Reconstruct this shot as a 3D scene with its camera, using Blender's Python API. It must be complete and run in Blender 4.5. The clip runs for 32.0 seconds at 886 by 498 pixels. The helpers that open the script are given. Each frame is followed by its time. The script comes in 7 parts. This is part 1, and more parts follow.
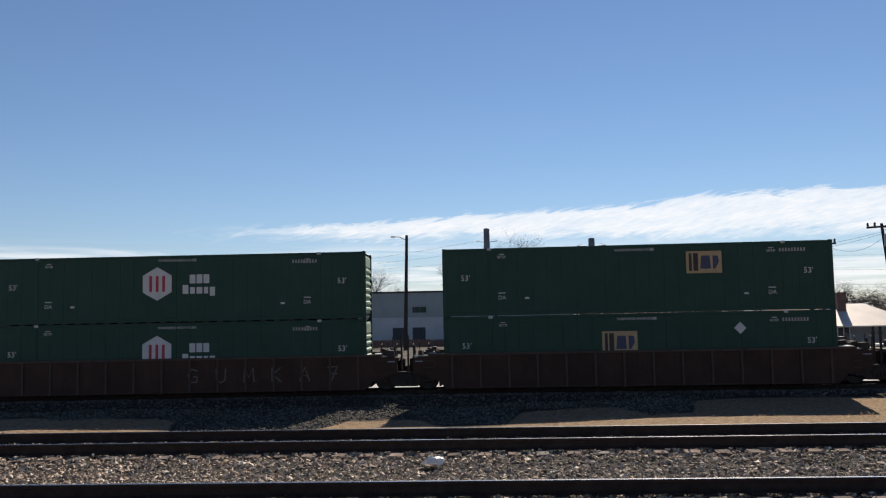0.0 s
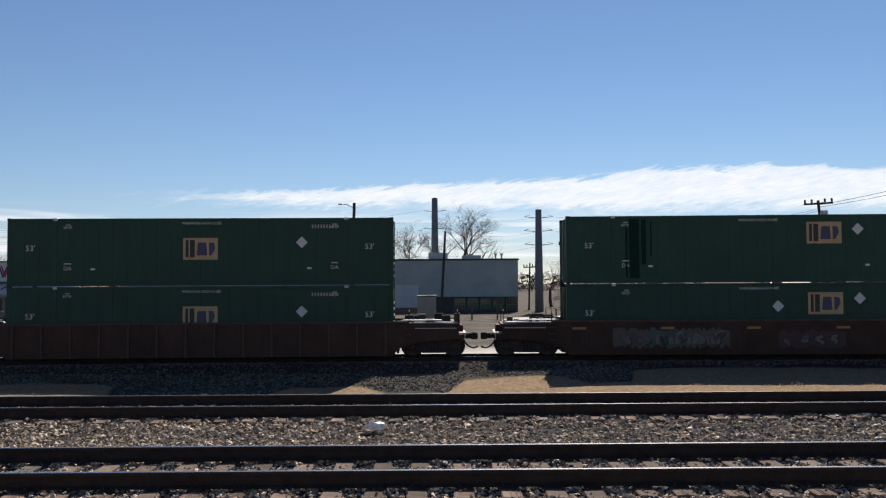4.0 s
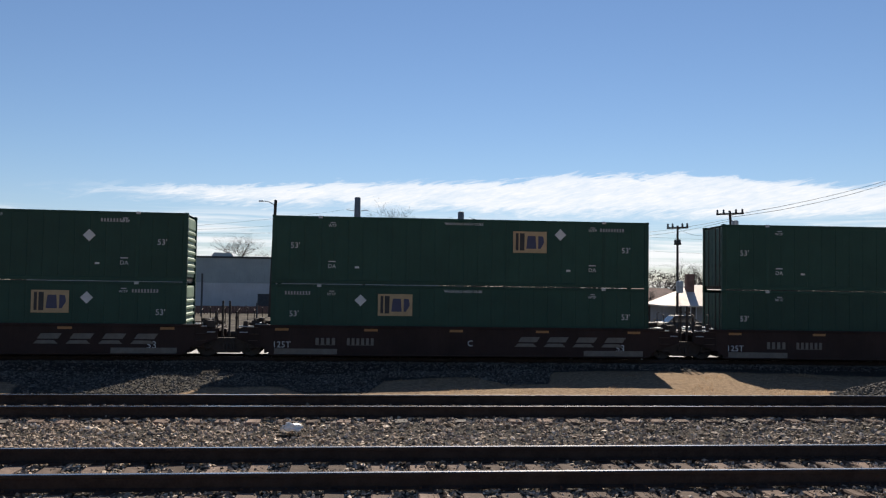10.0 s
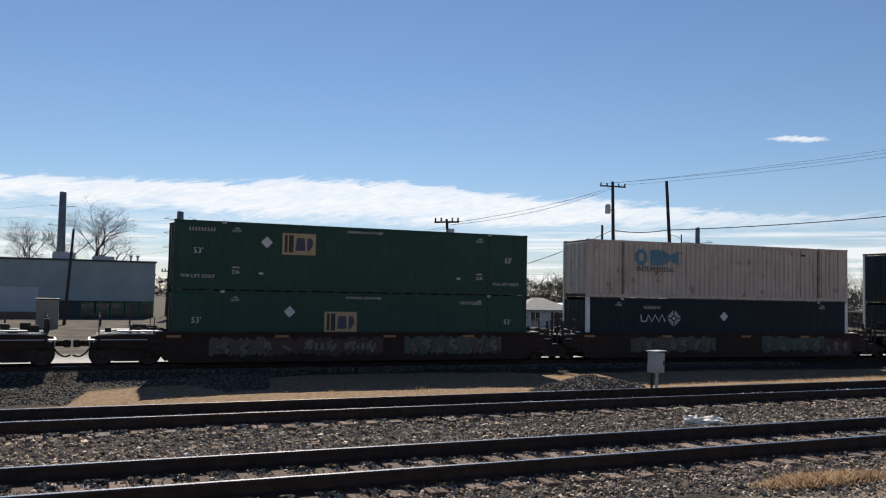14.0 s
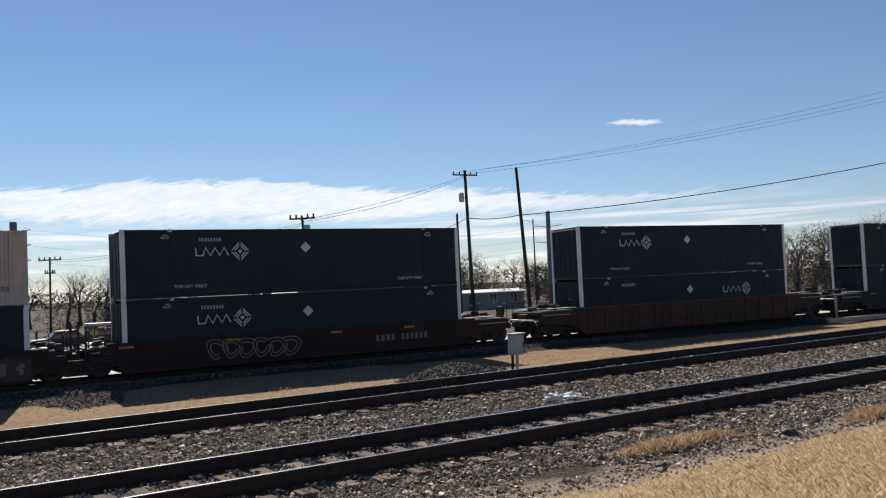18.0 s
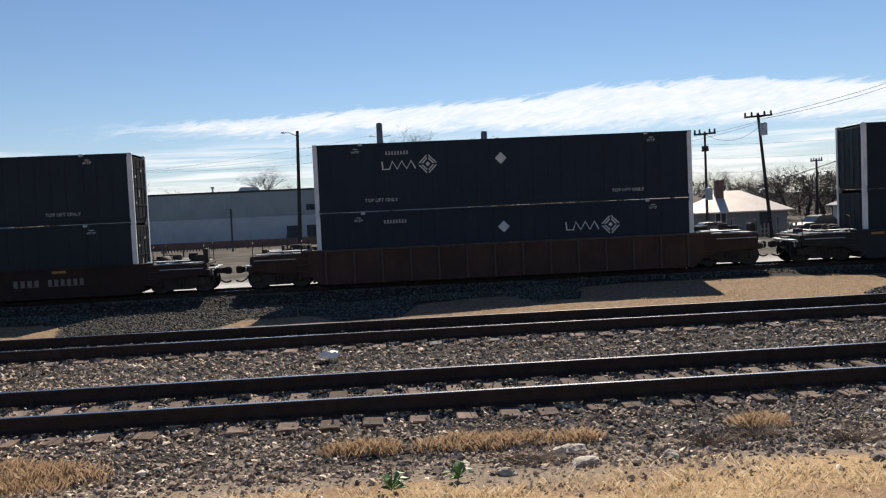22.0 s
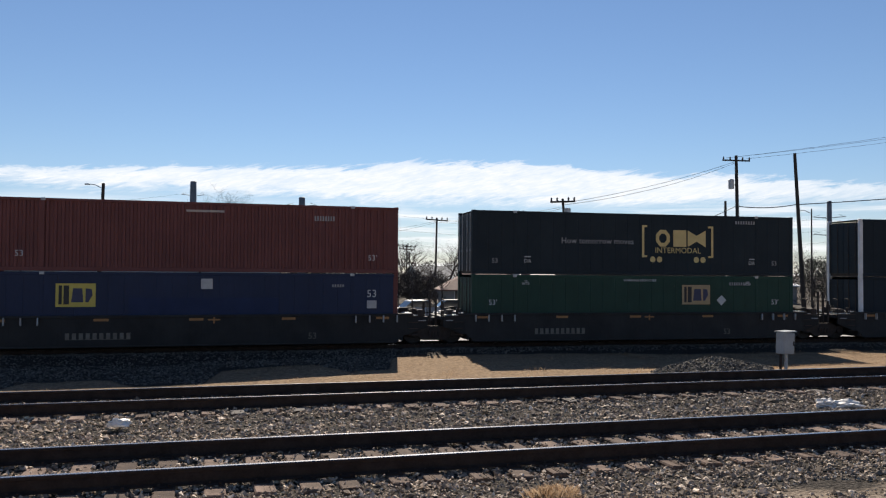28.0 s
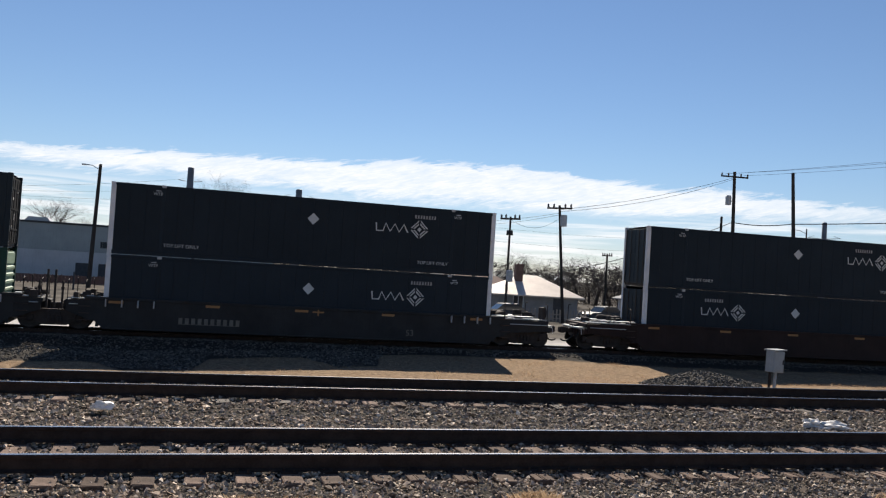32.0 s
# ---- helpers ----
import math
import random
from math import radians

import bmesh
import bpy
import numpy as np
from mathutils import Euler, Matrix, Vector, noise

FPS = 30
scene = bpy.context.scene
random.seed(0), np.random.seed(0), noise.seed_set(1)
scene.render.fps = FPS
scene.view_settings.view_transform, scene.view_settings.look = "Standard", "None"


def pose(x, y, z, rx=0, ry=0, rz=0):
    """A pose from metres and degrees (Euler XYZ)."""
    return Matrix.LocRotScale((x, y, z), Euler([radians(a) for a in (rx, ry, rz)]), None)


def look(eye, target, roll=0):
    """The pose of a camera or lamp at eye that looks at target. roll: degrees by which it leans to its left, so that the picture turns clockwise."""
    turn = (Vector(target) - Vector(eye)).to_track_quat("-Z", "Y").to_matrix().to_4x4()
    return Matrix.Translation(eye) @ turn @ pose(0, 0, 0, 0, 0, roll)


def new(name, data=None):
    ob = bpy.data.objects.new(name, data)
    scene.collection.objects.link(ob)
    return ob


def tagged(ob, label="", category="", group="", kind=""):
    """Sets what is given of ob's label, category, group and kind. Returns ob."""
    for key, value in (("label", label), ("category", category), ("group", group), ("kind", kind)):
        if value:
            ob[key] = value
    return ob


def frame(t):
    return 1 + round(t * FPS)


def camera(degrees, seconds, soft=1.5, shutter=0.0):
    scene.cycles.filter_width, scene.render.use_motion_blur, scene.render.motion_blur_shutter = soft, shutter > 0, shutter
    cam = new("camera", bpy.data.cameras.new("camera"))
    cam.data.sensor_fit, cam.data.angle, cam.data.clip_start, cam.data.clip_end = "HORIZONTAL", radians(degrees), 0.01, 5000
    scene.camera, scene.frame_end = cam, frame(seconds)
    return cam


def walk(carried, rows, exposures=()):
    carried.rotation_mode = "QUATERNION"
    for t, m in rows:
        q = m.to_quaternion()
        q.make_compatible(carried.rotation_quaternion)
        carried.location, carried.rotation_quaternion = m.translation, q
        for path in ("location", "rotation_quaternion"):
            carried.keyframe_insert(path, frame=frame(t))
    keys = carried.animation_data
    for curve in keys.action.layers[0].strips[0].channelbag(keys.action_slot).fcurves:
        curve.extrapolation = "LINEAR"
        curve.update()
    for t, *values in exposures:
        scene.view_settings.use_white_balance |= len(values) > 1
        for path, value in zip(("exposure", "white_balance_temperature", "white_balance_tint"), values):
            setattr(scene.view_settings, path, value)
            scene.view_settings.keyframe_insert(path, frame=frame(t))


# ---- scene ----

# ---------------------------------------------------------------- camera
cam = camera(54.87, 32.0, soft=1.2, shutter=0.0)

# seconds, place, then turn to the left, upwards and roll in degrees
PATH = [
    (0.0, -0.081, -0.028, 2.150, 3.07, 4.43, -1.16), (0.5, -0.066, -0.028, 2.144, 2.69, 3.33, -1.98), (1.0, -0.055, -0.067, 2.133, 1.51, 2.48, -2.02),
    (1.5, -0.058, -0.049, 2.134, 0.71, 2.83, -2.34), (2.0, -0.062, -0.063, 2.132, 0.45, 3.61, -1.98), (2.5, -0.052, -0.075, 2.129, 0.99, 4.46, -2.64),
    (3.0, -0.030, -0.037, 2.123, 0.49, 4.03, -1.64), (3.5, -0.038, -0.012, 2.120, -0.41, 2.76, -0.49), (4.0, -0.021, -0.044, 2.115, -0.40, 2.32, -0.34),
    (4.5, -0.053, -0.047, 2.114, -0.30, 2.10, -0.26), (6.5, -0.016, -0.040, 2.112, -1.80, 0.18, -1.33), (7.0, -0.018, -0.038, 2.123, 0.69, -0.07, -1.77),
    (7.5, -0.043, -0.005, 2.115, 2.72, 0.73, -1.64), (8.0, -0.049, -0.006, 2.115, 3.66, 1.26, -1.85), (8.5, -0.060, -0.024, 2.116, 4.00, 0.87, -1.66),
    (9.0, -0.058, -0.022, 2.110, 3.49, 0.49, -1.08), (9.5, -0.047, -0.021, 2.113, 0.11, 1.05, 0.32), (10.0, -0.033, -0.010, 2.127, -5.64, 2.39, 0.83),
    (10.5, -0.008, 0.010, 2.122, -9.05, 2.80, 0.70), (11.0, -0.009, 0.001, 2.123, -9.70, 2.19, 0.62), (11.5, -0.012, 0.009, 2.119, -10.19, 1.72, 0.62),
    (12.0, -0.009, -0.038, 2.125, -12.18, 1.72, 0.88), (12.5, 0.023, 0.003, 2.129, -14.28, 2.21, 1.27), (13.0, 0.019, -0.006, 2.134, -15.73, 2.68, 1.75),
    (13.5, 0.019, -0.002, 2.124, -19.32, 2.95, 1.64), (14.0, 0.073, 0.046, 2.126, -23.96, 2.96, 1.12), (14.5, 0.087, 0.031, 2.126, -27.83, 2.67, 1.57),
    (15.0, 0.085, -0.006, 2.124, -32.85, 1.67, 1.56), (15.5, 0.094, -0.010, 2.115, -35.83, 0.37, 1.03), (17.5, 0.061, -0.000, 2.135, -34.54, 2.70, -3.50),
    (18.0, 0.082, 0.054, 2.141, -33.48, 2.35, -2.63), (18.5, 0.078, 0.057, 2.133, -32.00, 1.89, 0.27), (19.0, 0.065, 0.039, 2.122, -29.06, 0.84, 0.67),
    (19.5, 0.046, 0.009, 2.130, -21.07, -0.47, -0.86), (20.0, 0.021, -0.007, 2.146, -13.28, -1.07, -2.50), (20.5, 0.013, -0.004, 2.149, -10.41, -1.55, -3.81),
    (21.0, -0.006, -0.039, 2.136, -7.22, -1.78, -3.70), (21.5, -0.018, -0.017, 2.139, -4.45, -2.57, -3.38), (22.0, -0.008, 0.007, 2.133, -3.73, -2.82, -2.59),
    (22.5, -0.015, 0.006, 2.136, -7.08, -0.90, -1.27), (23.0, 0.009, 0.035, 2.134, -12.43, 0.50, 0.34), (23.5, 0.010, 0.031, 2.133, -14.93, 1.21, 1.13),
    (24.0, 0.020, 0.045, 2.136, -15.51, 1.70, 0.94), (24.5, 0.023, 0.042, 2.132, -16.54, 1.52, 0.51), (25.0, 0.034, 0.052, 2.133, -17.34, 1.56, -0.01),
    (25.5, 0.027, 0.014, 2.137, -17.21, 1.53, -0.23), (27.5, 0.022, -0.009, 2.148, -16.53, 1.43, 0.16), (28.0, 0.023, -0.012, 2.144, -16.21, 1.57, 0.42),
    (28.5, 0.019, -0.006, 2.143, -15.61, 1.88, 1.18), (29.0, 0.025, 0.003, 2.137, -16.81, 2.00, 0.85), (29.5, 0.033, 0.047, 2.133, -18.52, 1.76, 0.58),
    (30.0, -0.011, 0.002, 2.147, -17.32, 1.41, 0.74), (30.5, 0.010, 0.065, 2.137, -15.45, 1.36, 1.75), (31.0, -0.001, 0.027, 2.146, -14.06, 1.34, 1.58),
    (31.5, 0.020, 0.072, 2.142, -14.32, 1.63, 2.43), (32.0, 0.026, 0.070, 2.132, -16.60, 1.60, 3.57),
]


def shot(x, y, z, yaw, pitch, roll):
    return Matrix.Translation((x, y, z)) @ pose(0, 0, 0, 0, 0, yaw) @ pose(0, 0, 0, 90 + pitch) @ pose(0, 0, 0, 0, 0, roll)


# the film's own slow brightening and darkening, in stops
EXPOSURES = [(0.0, 0.47), (4.0, 0.5), (10.0, 0.51), (12.0, 0.5), (13.0, 0.35), (14.0, 0.48), (18.0, 0.51), (19.0, 0.53), (20.0, 0.3), (21.0, 0.47), (22.0, 0.55), (23.0, 0.47), (24.0, 0.3), (25.0, 0.45), (28.0, 0.55), (32.0, 0.55)]
walk(cam, [(r[0], shot(*r[1:])) for r in PATH], EXPOSURES)

# ---------------------------------------------------------------- light
SUN_AZ, SUN_EL = 13.0, 39.0   # degrees to the right of +y, degrees up


def sun_lamp():
    data = bpy.data.lights.new("sun", "SUN")
    data.energy, data.angle, data.color = 5.0, radians(0.5), (1.0, 0.90, 0.77)
    ob = new("sun", data)
    a, e = radians(SUN_AZ), radians(SUN_EL)
    way = Vector((math.sin(a) * math.cos(e), math.cos(a) * math.cos(e), math.sin(e)))
    ob.matrix_world = look(way * 100, (0, 0, 0))


class Nodes:
    """Short hand for node trees."""

    def __init__(self, tree):
        self.t = tree
        tree.nodes.clear()

    def n(self, kind, **kw):
        node = self.t.nodes.new(kind)
        for k, v in kw.items():
            if k == "operation":
                node.operation = v
            elif k == "blend":
                node.blend_type = v
            elif k == "noise_dim":
                node.noise_dimensions = v
            elif k == "clamp":
                node.use_clamp = v
        return node

    def link(self, a, b):
        if isinstance(a, (int, float, tuple)):
            b.default_value = a
        else:
            self.t.links.new(a, b)

    def math(self, op, a, b=0.0, c=0.0, clamp=False):
        node = self.n("ShaderNodeMath", operation=op, clamp=clamp)
        for s, v in zip(node.inputs, (a, b, c)):
            self.link(v, s)
        return node.outputs[0]

    def smooth(self, v, lo, hi):
        node = self.n("ShaderNodeMapRange")
        node.interpolation_type = "SMOOTHSTEP"
        self.link(v, node.inputs[0])
        node.inputs[1].default_value, node.inputs[2].default_value = lo, hi
        return node.outputs[0]

    def linear(self, v, lo, hi, a, b):
        node = self.n("ShaderNodeMapRange")
        self.link(v, node.inputs[0])
        for i, q in enumerate((lo, hi, a, b)):
            node.inputs[i + 1].default_value = q
        return node.outputs[0]

    def mix(self, f, a, b, blend="MIX"):
        node = self.n("ShaderNodeMix")
        node.data_type, node.blend_type = "RGBA", blend
        self.link(f, node.inputs[0])
        self.link(a, node.inputs[6])
        self.link(b, node.inputs[7])
        return node.outputs[2]

    def noise(self, vec, scale, detail=4.0, rough=0.55, dist=0.0):
        node = self.n("ShaderNodeTexNoise")
        if vec is not None:
            self.link(vec, node.inputs["Vector"])
        node.inputs["Scale"].default_value, node.inputs["Detail"].default_value = scale, detail
        node.inputs["Roughness"].default_value, node.inputs["Distortion"].default_value = rough, dist
        return node.outputs[0]


def make_world():
    world = bpy.data.worlds.new("sky")
    world.use_nodes = True
    scene.world = world
    k = Nodes(world.node_tree)
    sky = k.n("ShaderNodeTexSky")
    sky.sky_type, sky.sun_disc = "NISHITA", False
    sky.sun_elevation, sky.sun_rotation = radians(SUN_EL), radians(SUN_AZ)
    sky.altitude, sky.air_density, sky.dust_density, sky.ozone_density = 100, 1.0, 0.0, 3.0
    co = k.n("ShaderNodeTexCoord").outputs["Generated"]
    sep = k.n("ShaderNodeSeparateXYZ")
    k.link(co, sep.inputs[0])
    x, y, z = sep.outputs
    deg = 57.29578
    az = k.math("MULTIPLY", k.math("ARCTAN2", x, y), deg)
    el = k.math("MULTIPLY", k.math("ARCSINE", z), deg)

    def plane(a, b, lean):
        comb = k.n("ShaderNodeCombineXYZ")
        k.link(k.math("MULTIPLY", az, a), comb.inputs[0])
        k.link(k.math("MULTIPLY", k.math("ADD", el, k.math("MULTIPLY", az, lean)), b), comb.inputs[1])
        return comb.outputs[0]

    def dev(v, amount):
        return k.math("MULTIPLY", k.math("SUBTRACT", v, 0.5), amount)
    wide = k.noise(plane(0.11, 0.1, 0.0), 1.0, 3, 0.5)
    feather = k.noise(plane(0.30, 1.5, -0.13), 1.0, 7, 0.66, 0.9)
    thread = k.noise(plane(0.9, 5.5, -0.22), 1.0, 5, 0.65, 0.6)
    level = k.noise(plane(0.07, 1.5, 0.0), 1.0, 5, 0.6, 0.3)
    e = k.math("ADD", el, k.math("ADD", dev(wide, 0.9), k.math("ADD", dev(feather, 1.7), dev(thread, 0.7))))
    # upper and lower edge of the bank of high cloud
    top = k.math("MINIMUM", k.linear(az, -14, 16, 6.2, 7.4), k.linear(az, 20, 46, 7.5, 5.4))
    low = k.linear(az, -14, 20, 5.3, 4.5)
    bank = k.math("MULTIPLY", k.smooth(k.math("SUBTRACT", top, e), -0.05, 0.38), k.smooth(k.math("SUBTRACT", e, low), -0.35, 0.7))
    window = k.math("MULTIPLY", k.smooth(k.math("ADD", az, dev(feather, 14.0)), -20, -9), k.smooth(k.math("ADD", az, dev(feather, 30.0)), 60, 34))
    bank = k.math("MULTIPLY", k.math("MULTIPLY", bank, window), k.math("MULTIPLY", k.linear(thread, 0.28, 0.66, 0.66, 1.0), k.linear(feather, 0.3, 0.6, 0.72, 1.0)), clamp=True)
    # thin level veils underneath
    veil = k.math("MULTIPLY", k.smooth(level, 0.43, 0.64), k.math("MULTIPLY", k.smooth(el, 5.2, 3.6), k.smooth(az, 75, 45)))
    veil = k.math("MULTIPLY", veil, 0.85)
    # a single wisp further to the right
    wx = k.math("POWER", k.math("DIVIDE", k.math("SUBTRACT", az, 46.6), 1.9), 2.0)
    wy = k.math("POWER", k.math("DIVIDE", k.math("ADD", k.math("SUBTRACT", k.math("ADD", el, k.math("MULTIPLY", k.math("SUBTRACT", az, 46.6), 0.07)), 9.95), dev(thread, 0.6)), 0.2), 2.0)
    wisp = k.smooth(k.math("ADD", wx, wy), 1.2, 0.1)
    cover = k.math("MAXIMUM", k.math("MAXIMUM", bank, veil), k.math("MULTIPLY", wisp, 0.75), clamp=True)
    tint = k.mix(1.0, sky.outputs[0], k.mix(k.smooth(el, 9.0, 0.0), (0.90, 0.945, 1.045, 1), (0.88, 0.89, 1.06, 1)), "MULTIPLY")
    col = k.mix(cover, tint, (12.5, 12.5, 12.7, 1))
    bg = k.n("ShaderNodeBackground")
    k.link(col, bg.inputs[0])
    bg.inputs[1].default_value = 0.0575
    out = k.n("ShaderNodeOutputWorld")
    k.t.links.new(bg.outputs[0], out.inputs[0])


sun_lamp()
make_world()

# ---------------------------------------------------------------- materials
MATS = {}


def surface(name, dark, light, rough=0.7, metal=0.0, scale=3.0, fine=40.0, bump=0.2, vary=0.0, streak=0.0, rust=None, rust_amount=0.0, spec=0.5):
    """A worn surface: two colours mixed by coarse and fine noise, runs down the sides, spots of another colour, relief."""
    m = bpy.data.materials.new(name)
    m.use_nodes = True
    k = Nodes(m.node_tree)
    co = k.n("ShaderNodeTexCoord").outputs["Object"]
    coarse, grain = k.noise(co, scale, 5, 0.6), k.noise(co, fine, 3, 0.6)
    f = k.math("ADD", k.math("MULTIPLY", coarse, 0.65), k.math("MULTIPLY", grain, 0.35))
    f = k.smooth(f, 0.3, 0.7)
    col = k.mix(f, (*dark, 1), (*light, 1))
    if streak:
        mp = k.n("ShaderNodeMapping")
        k.link(co, mp.inputs[0])
        mp.inputs["Scale"].default_value = (6.0, 6.0, 0.35)
        run = k.smooth(k.noise(mp.outputs[0], 1.6, 4, 0.65), 0.5, 0.75)
        col = k.mix(k.math("MULTIPLY", run, streak), col, tuple(0.4 * c for c in dark) + (1,))
    if rust:
        spots = k.smooth(k.noise(co, scale * 1.7, 6, 0.68), 0.72 - rust_amount, 0.8 - rust_amount * 0.6)
        col = k.mix(spots, col, (*rust, 1))
    if vary:
        rnd = k.n("ShaderNodeObjectInfo").outputs["Random"]
        col = k.mix(1.0, col, k.linear(rnd, 0, 1, 1 - vary, 1 + vary), "MULTIPLY")
    b = k.n("ShaderNodeBsdfPrincipled")
    k.link(col, b.inputs["Base Color"])
    k.link(k.linear(grain, 0.2, 0.8, max(rough - 0.12, 0.02), min(rough + 0.12, 1)), b.inputs["Roughness"])
    b.inputs["Metallic"].default_value = metal
    b.inputs["Specular IOR Level"].default_value = spec
    if bump:
        bp = k.n("ShaderNodeBump")
        bp.inputs["Strength"].default_value, bp.inputs["Distance"].default_value = bump, 0.01
        k.link(grain, bp.inputs["Height"])
        k.t.links.new(bp.outputs[0], b.inputs["Normal"])
    out = k.n("ShaderNodeOutputMaterial")
    k.t.links.new(b.outputs[0], out.inputs[0])
    MATS[name] = m
    return m


def glass_material():
    m = bpy.data.materials.new("window_glass")
    m.use_nodes = True
    b = m.node_tree.nodes["Principled BSDF"]
    b.inputs["Base Color"].default_value = (0.03, 0.04, 0.05, 1)
    b.inputs["Roughness"].default_value = 0.06
    b.inputs["Specular IOR Level"].default_value = 0.9
    return m


M_GREEN = surface("green_container_paint", (0.01, 0.042, 0.03), (0.015, 0.058, 0.042), 0.5, scale=0.7, bump=0.08, vary=0.12, streak=0.25, spec=0.25)
M_SOOT = surface("soot_stained_paint", (0.006, 0.023, 0.017), (0.010, 0.036, 0.027), 0.9, scale=1.5, bump=0.05, streak=0.5, spec=0.05)
# right end walls of the green containers, sunlight painted in as paler green
M_GREEN_SUNLIT = surface("sunlit_green_end_paint", (0.16, 0.25, 0.16), (0.26, 0.35, 0.23), 0.6, scale=0.9, bump=0.1, streak=0.3)
# right end walls of the navy containers, darker and rougher than the sides
M_NAVY_END = surface("darker_navy_end", (0.005, 0.008, 0.012), (0.01, 0.013, 0.018), 0.9, scale=2.0, bump=0.1, streak=0.3, spec=0.05)
M_NAVY = surface("navy_container_paint", (0.015, 0.0228, 0.0305), (0.0205, 0.0305, 0.0405), 0.45, scale=0.6, bump=0.06, vary=0.12, streak=0.2, spec=0.10)
M_NAVY_LIGHT = surface("faded_navy_container_paint", (0.017, 0.025, 0.037), (0.023, 0.033, 0.048), 0.5, scale=0.6, bump=0.06, streak=0.2, spec=0.10)
M_RED = surface("brown_red_container_paint", (0.125, 0.044, 0.041), (0.17, 0.06, 0.055), 0.55, scale=0.7, bump=0.08, streak=0.25, spec=0.25)
M_BLUE = surface("blue_container_paint", (0.012, 0.022, 0.055), (0.017, 0.031, 0.078), 0.5, scale=0.6, bump=0.06, streak=0.2, spec=0.25)
M_CREAM = surface("rust_streaked_cream_paint", (0.38, 0.33, 0.285), (0.5, 0.44, 0.385), 0.6, scale=0.8, bump=0.08, streak=0.7, rust=(0.16, 0.07, 0.035), rust_amount=0.14)
M_WHITE = surface("white_marking_paint", (0.46, 0.48, 0.48), (0.58, 0.6, 0.6), 0.55, scale=2, bump=0.05)
M_POST = surface("white_post_paint", (0.55, 0.56, 0.57), (0.74, 0.75, 0.76), 0.5, scale=2, bump=0.05, rust=(0.2, 0.12, 0.08), rust_amount=0.02)
M_YELLOW = surface("faded_yellow_panel", (0.34, 0.25, 0.13), (0.42, 0.31, 0.17), 0.55, scale=3, bump=0.05)
M_YELLOW_BRIGHT = surface("yellow_panel", (0.50, 0.40, 0.07), (0.60, 0.48, 0.10), 0.5, scale=3, bump=0.05)
M_ORANGE = surface("orange_reflector", (0.27, 0.125, 0.04), (0.37, 0.175, 0.055), 0.4, scale=6, bump=0.02)
M_INK = surface("black_marking_paint", (0.012, 0.012, 0.014), (0.03, 0.03, 0.032), 0.6, scale=3, bump=0.05)
M_LOGO_BLUE = surface("blue_marking_paint", (0.028, 0.032, 0.075), (0.04, 0.046, 0.1), 0.55, scale=3, bump=0.05)
M_LOGO_RED = surface("red_marking_paint", (0.32, 0.02, 0.04), (0.42, 0.035, 0.06), 0.55, scale=3, bump=0.05)
M_TEAL = surface("teal_marking_paint", (0.045, 0.15, 0.22), (0.08, 0.21, 0.29), 0.6, scale=3, bump=0.05)
M_GOLD = surface("gold_marking_paint", (0.55, 0.42, 0.17), (0.68, 0.53, 0.23), 0.55, scale=3, bump=0.05)
M_RUST = surface("rust_brown_car_paint", (0.044, 0.025, 0.019), (0.075, 0.042, 0.031), 0.75, scale=1.2, bump=0.25, streak=0.45, rust=(0.11, 0.04, 0.018), rust_amount=0.12, vary=0.12, spec=0.2)
M_DARKCAR = surface("dark_maroon_car_paint", (0.024, 0.015, 0.013), (0.042, 0.025, 0.021), 0.7, scale=1.2, bump=0.2, streak=0.4, vary=0.12, spec=0.2)
M_BLACKCAR = surface("black_car_paint", (0.022, 0.022, 0.022), (0.039, 0.039, 0.039), 0.65, scale=1.2, bump=0.2, streak=0.3, vary=0.1, spec=0.2)
M_STEEL = surface("grimy_truck_steel", (0.034, 0.028, 0.025), (0.066, 0.053, 0.046), 0.8, metal=0.0, scale=4, bump=0.3, spec=0.25)
M_WHEEL = surface("worn_wheel_steel", (0.02, 0.018, 0.017), (0.05, 0.045, 0.042), 0.5, metal=0.6, scale=6, bump=0.2)
M_GALV = surface("galvanised_steel", (0.34, 0.35, 0.36), (0.48, 0.49, 0.50), 0.5, metal=0.3, scale=5, bump=0.1)
M_RAILTOP = surface("polished_rail_head", (0.3, 0.28, 0.265), (0.42, 0.4, 0.385), 0.24, metal=0.95, scale=3, fine=80, bump=0.02)
M_RAIL = surface("rusty_rail_side", (0.03, 0.02, 0.016), (0.06, 0.042, 0.034), 0.85, scale=5, bump=0.3, spec=0.15)
M_TIE = surface("weathered_tie_wood", (0.075, 0.053, 0.043), (0.205, 0.148, 0.118), 0.9, scale=5, fine=45, bump=0.8, vary=0.45, rust=(0.05, 0.036, 0.03), rust_amount=0.13, spec=0.15)
M_TIE_DARK = surface("creosoted_tie_wood", (0.035, 0.028, 0.025), (0.085, 0.066, 0.056), 0.85, scale=2.5, fine=60, bump=0.5, vary=0.3)
M_WOODPOLE = surface("dark_pole_wood", (0.022, 0.018, 0.016), (0.052, 0.043, 0.037), 0.9, scale=2, bump=0.4, streak=0.4)
M_POLE_STEEL = surface("grey_weathered_pole", (0.10, 0.11, 0.12), (0.17, 0.18, 0.20), 0.6, scale=1, bump=0.1, streak=0.2)
M_WALL_WHITE = surface("dirty_white_wall", (0.44, 0.44, 0.44), (0.55, 0.55, 0.55), 0.7, scale=0.5, bump=0.1, streak=0.25)
M_WALL_BLUE = surface("pale_blue_metal_siding", (0.27, 0.3, 0.295), (0.35, 0.38, 0.37), 0.6, scale=0.4, bump=0.1, streak=0.2)
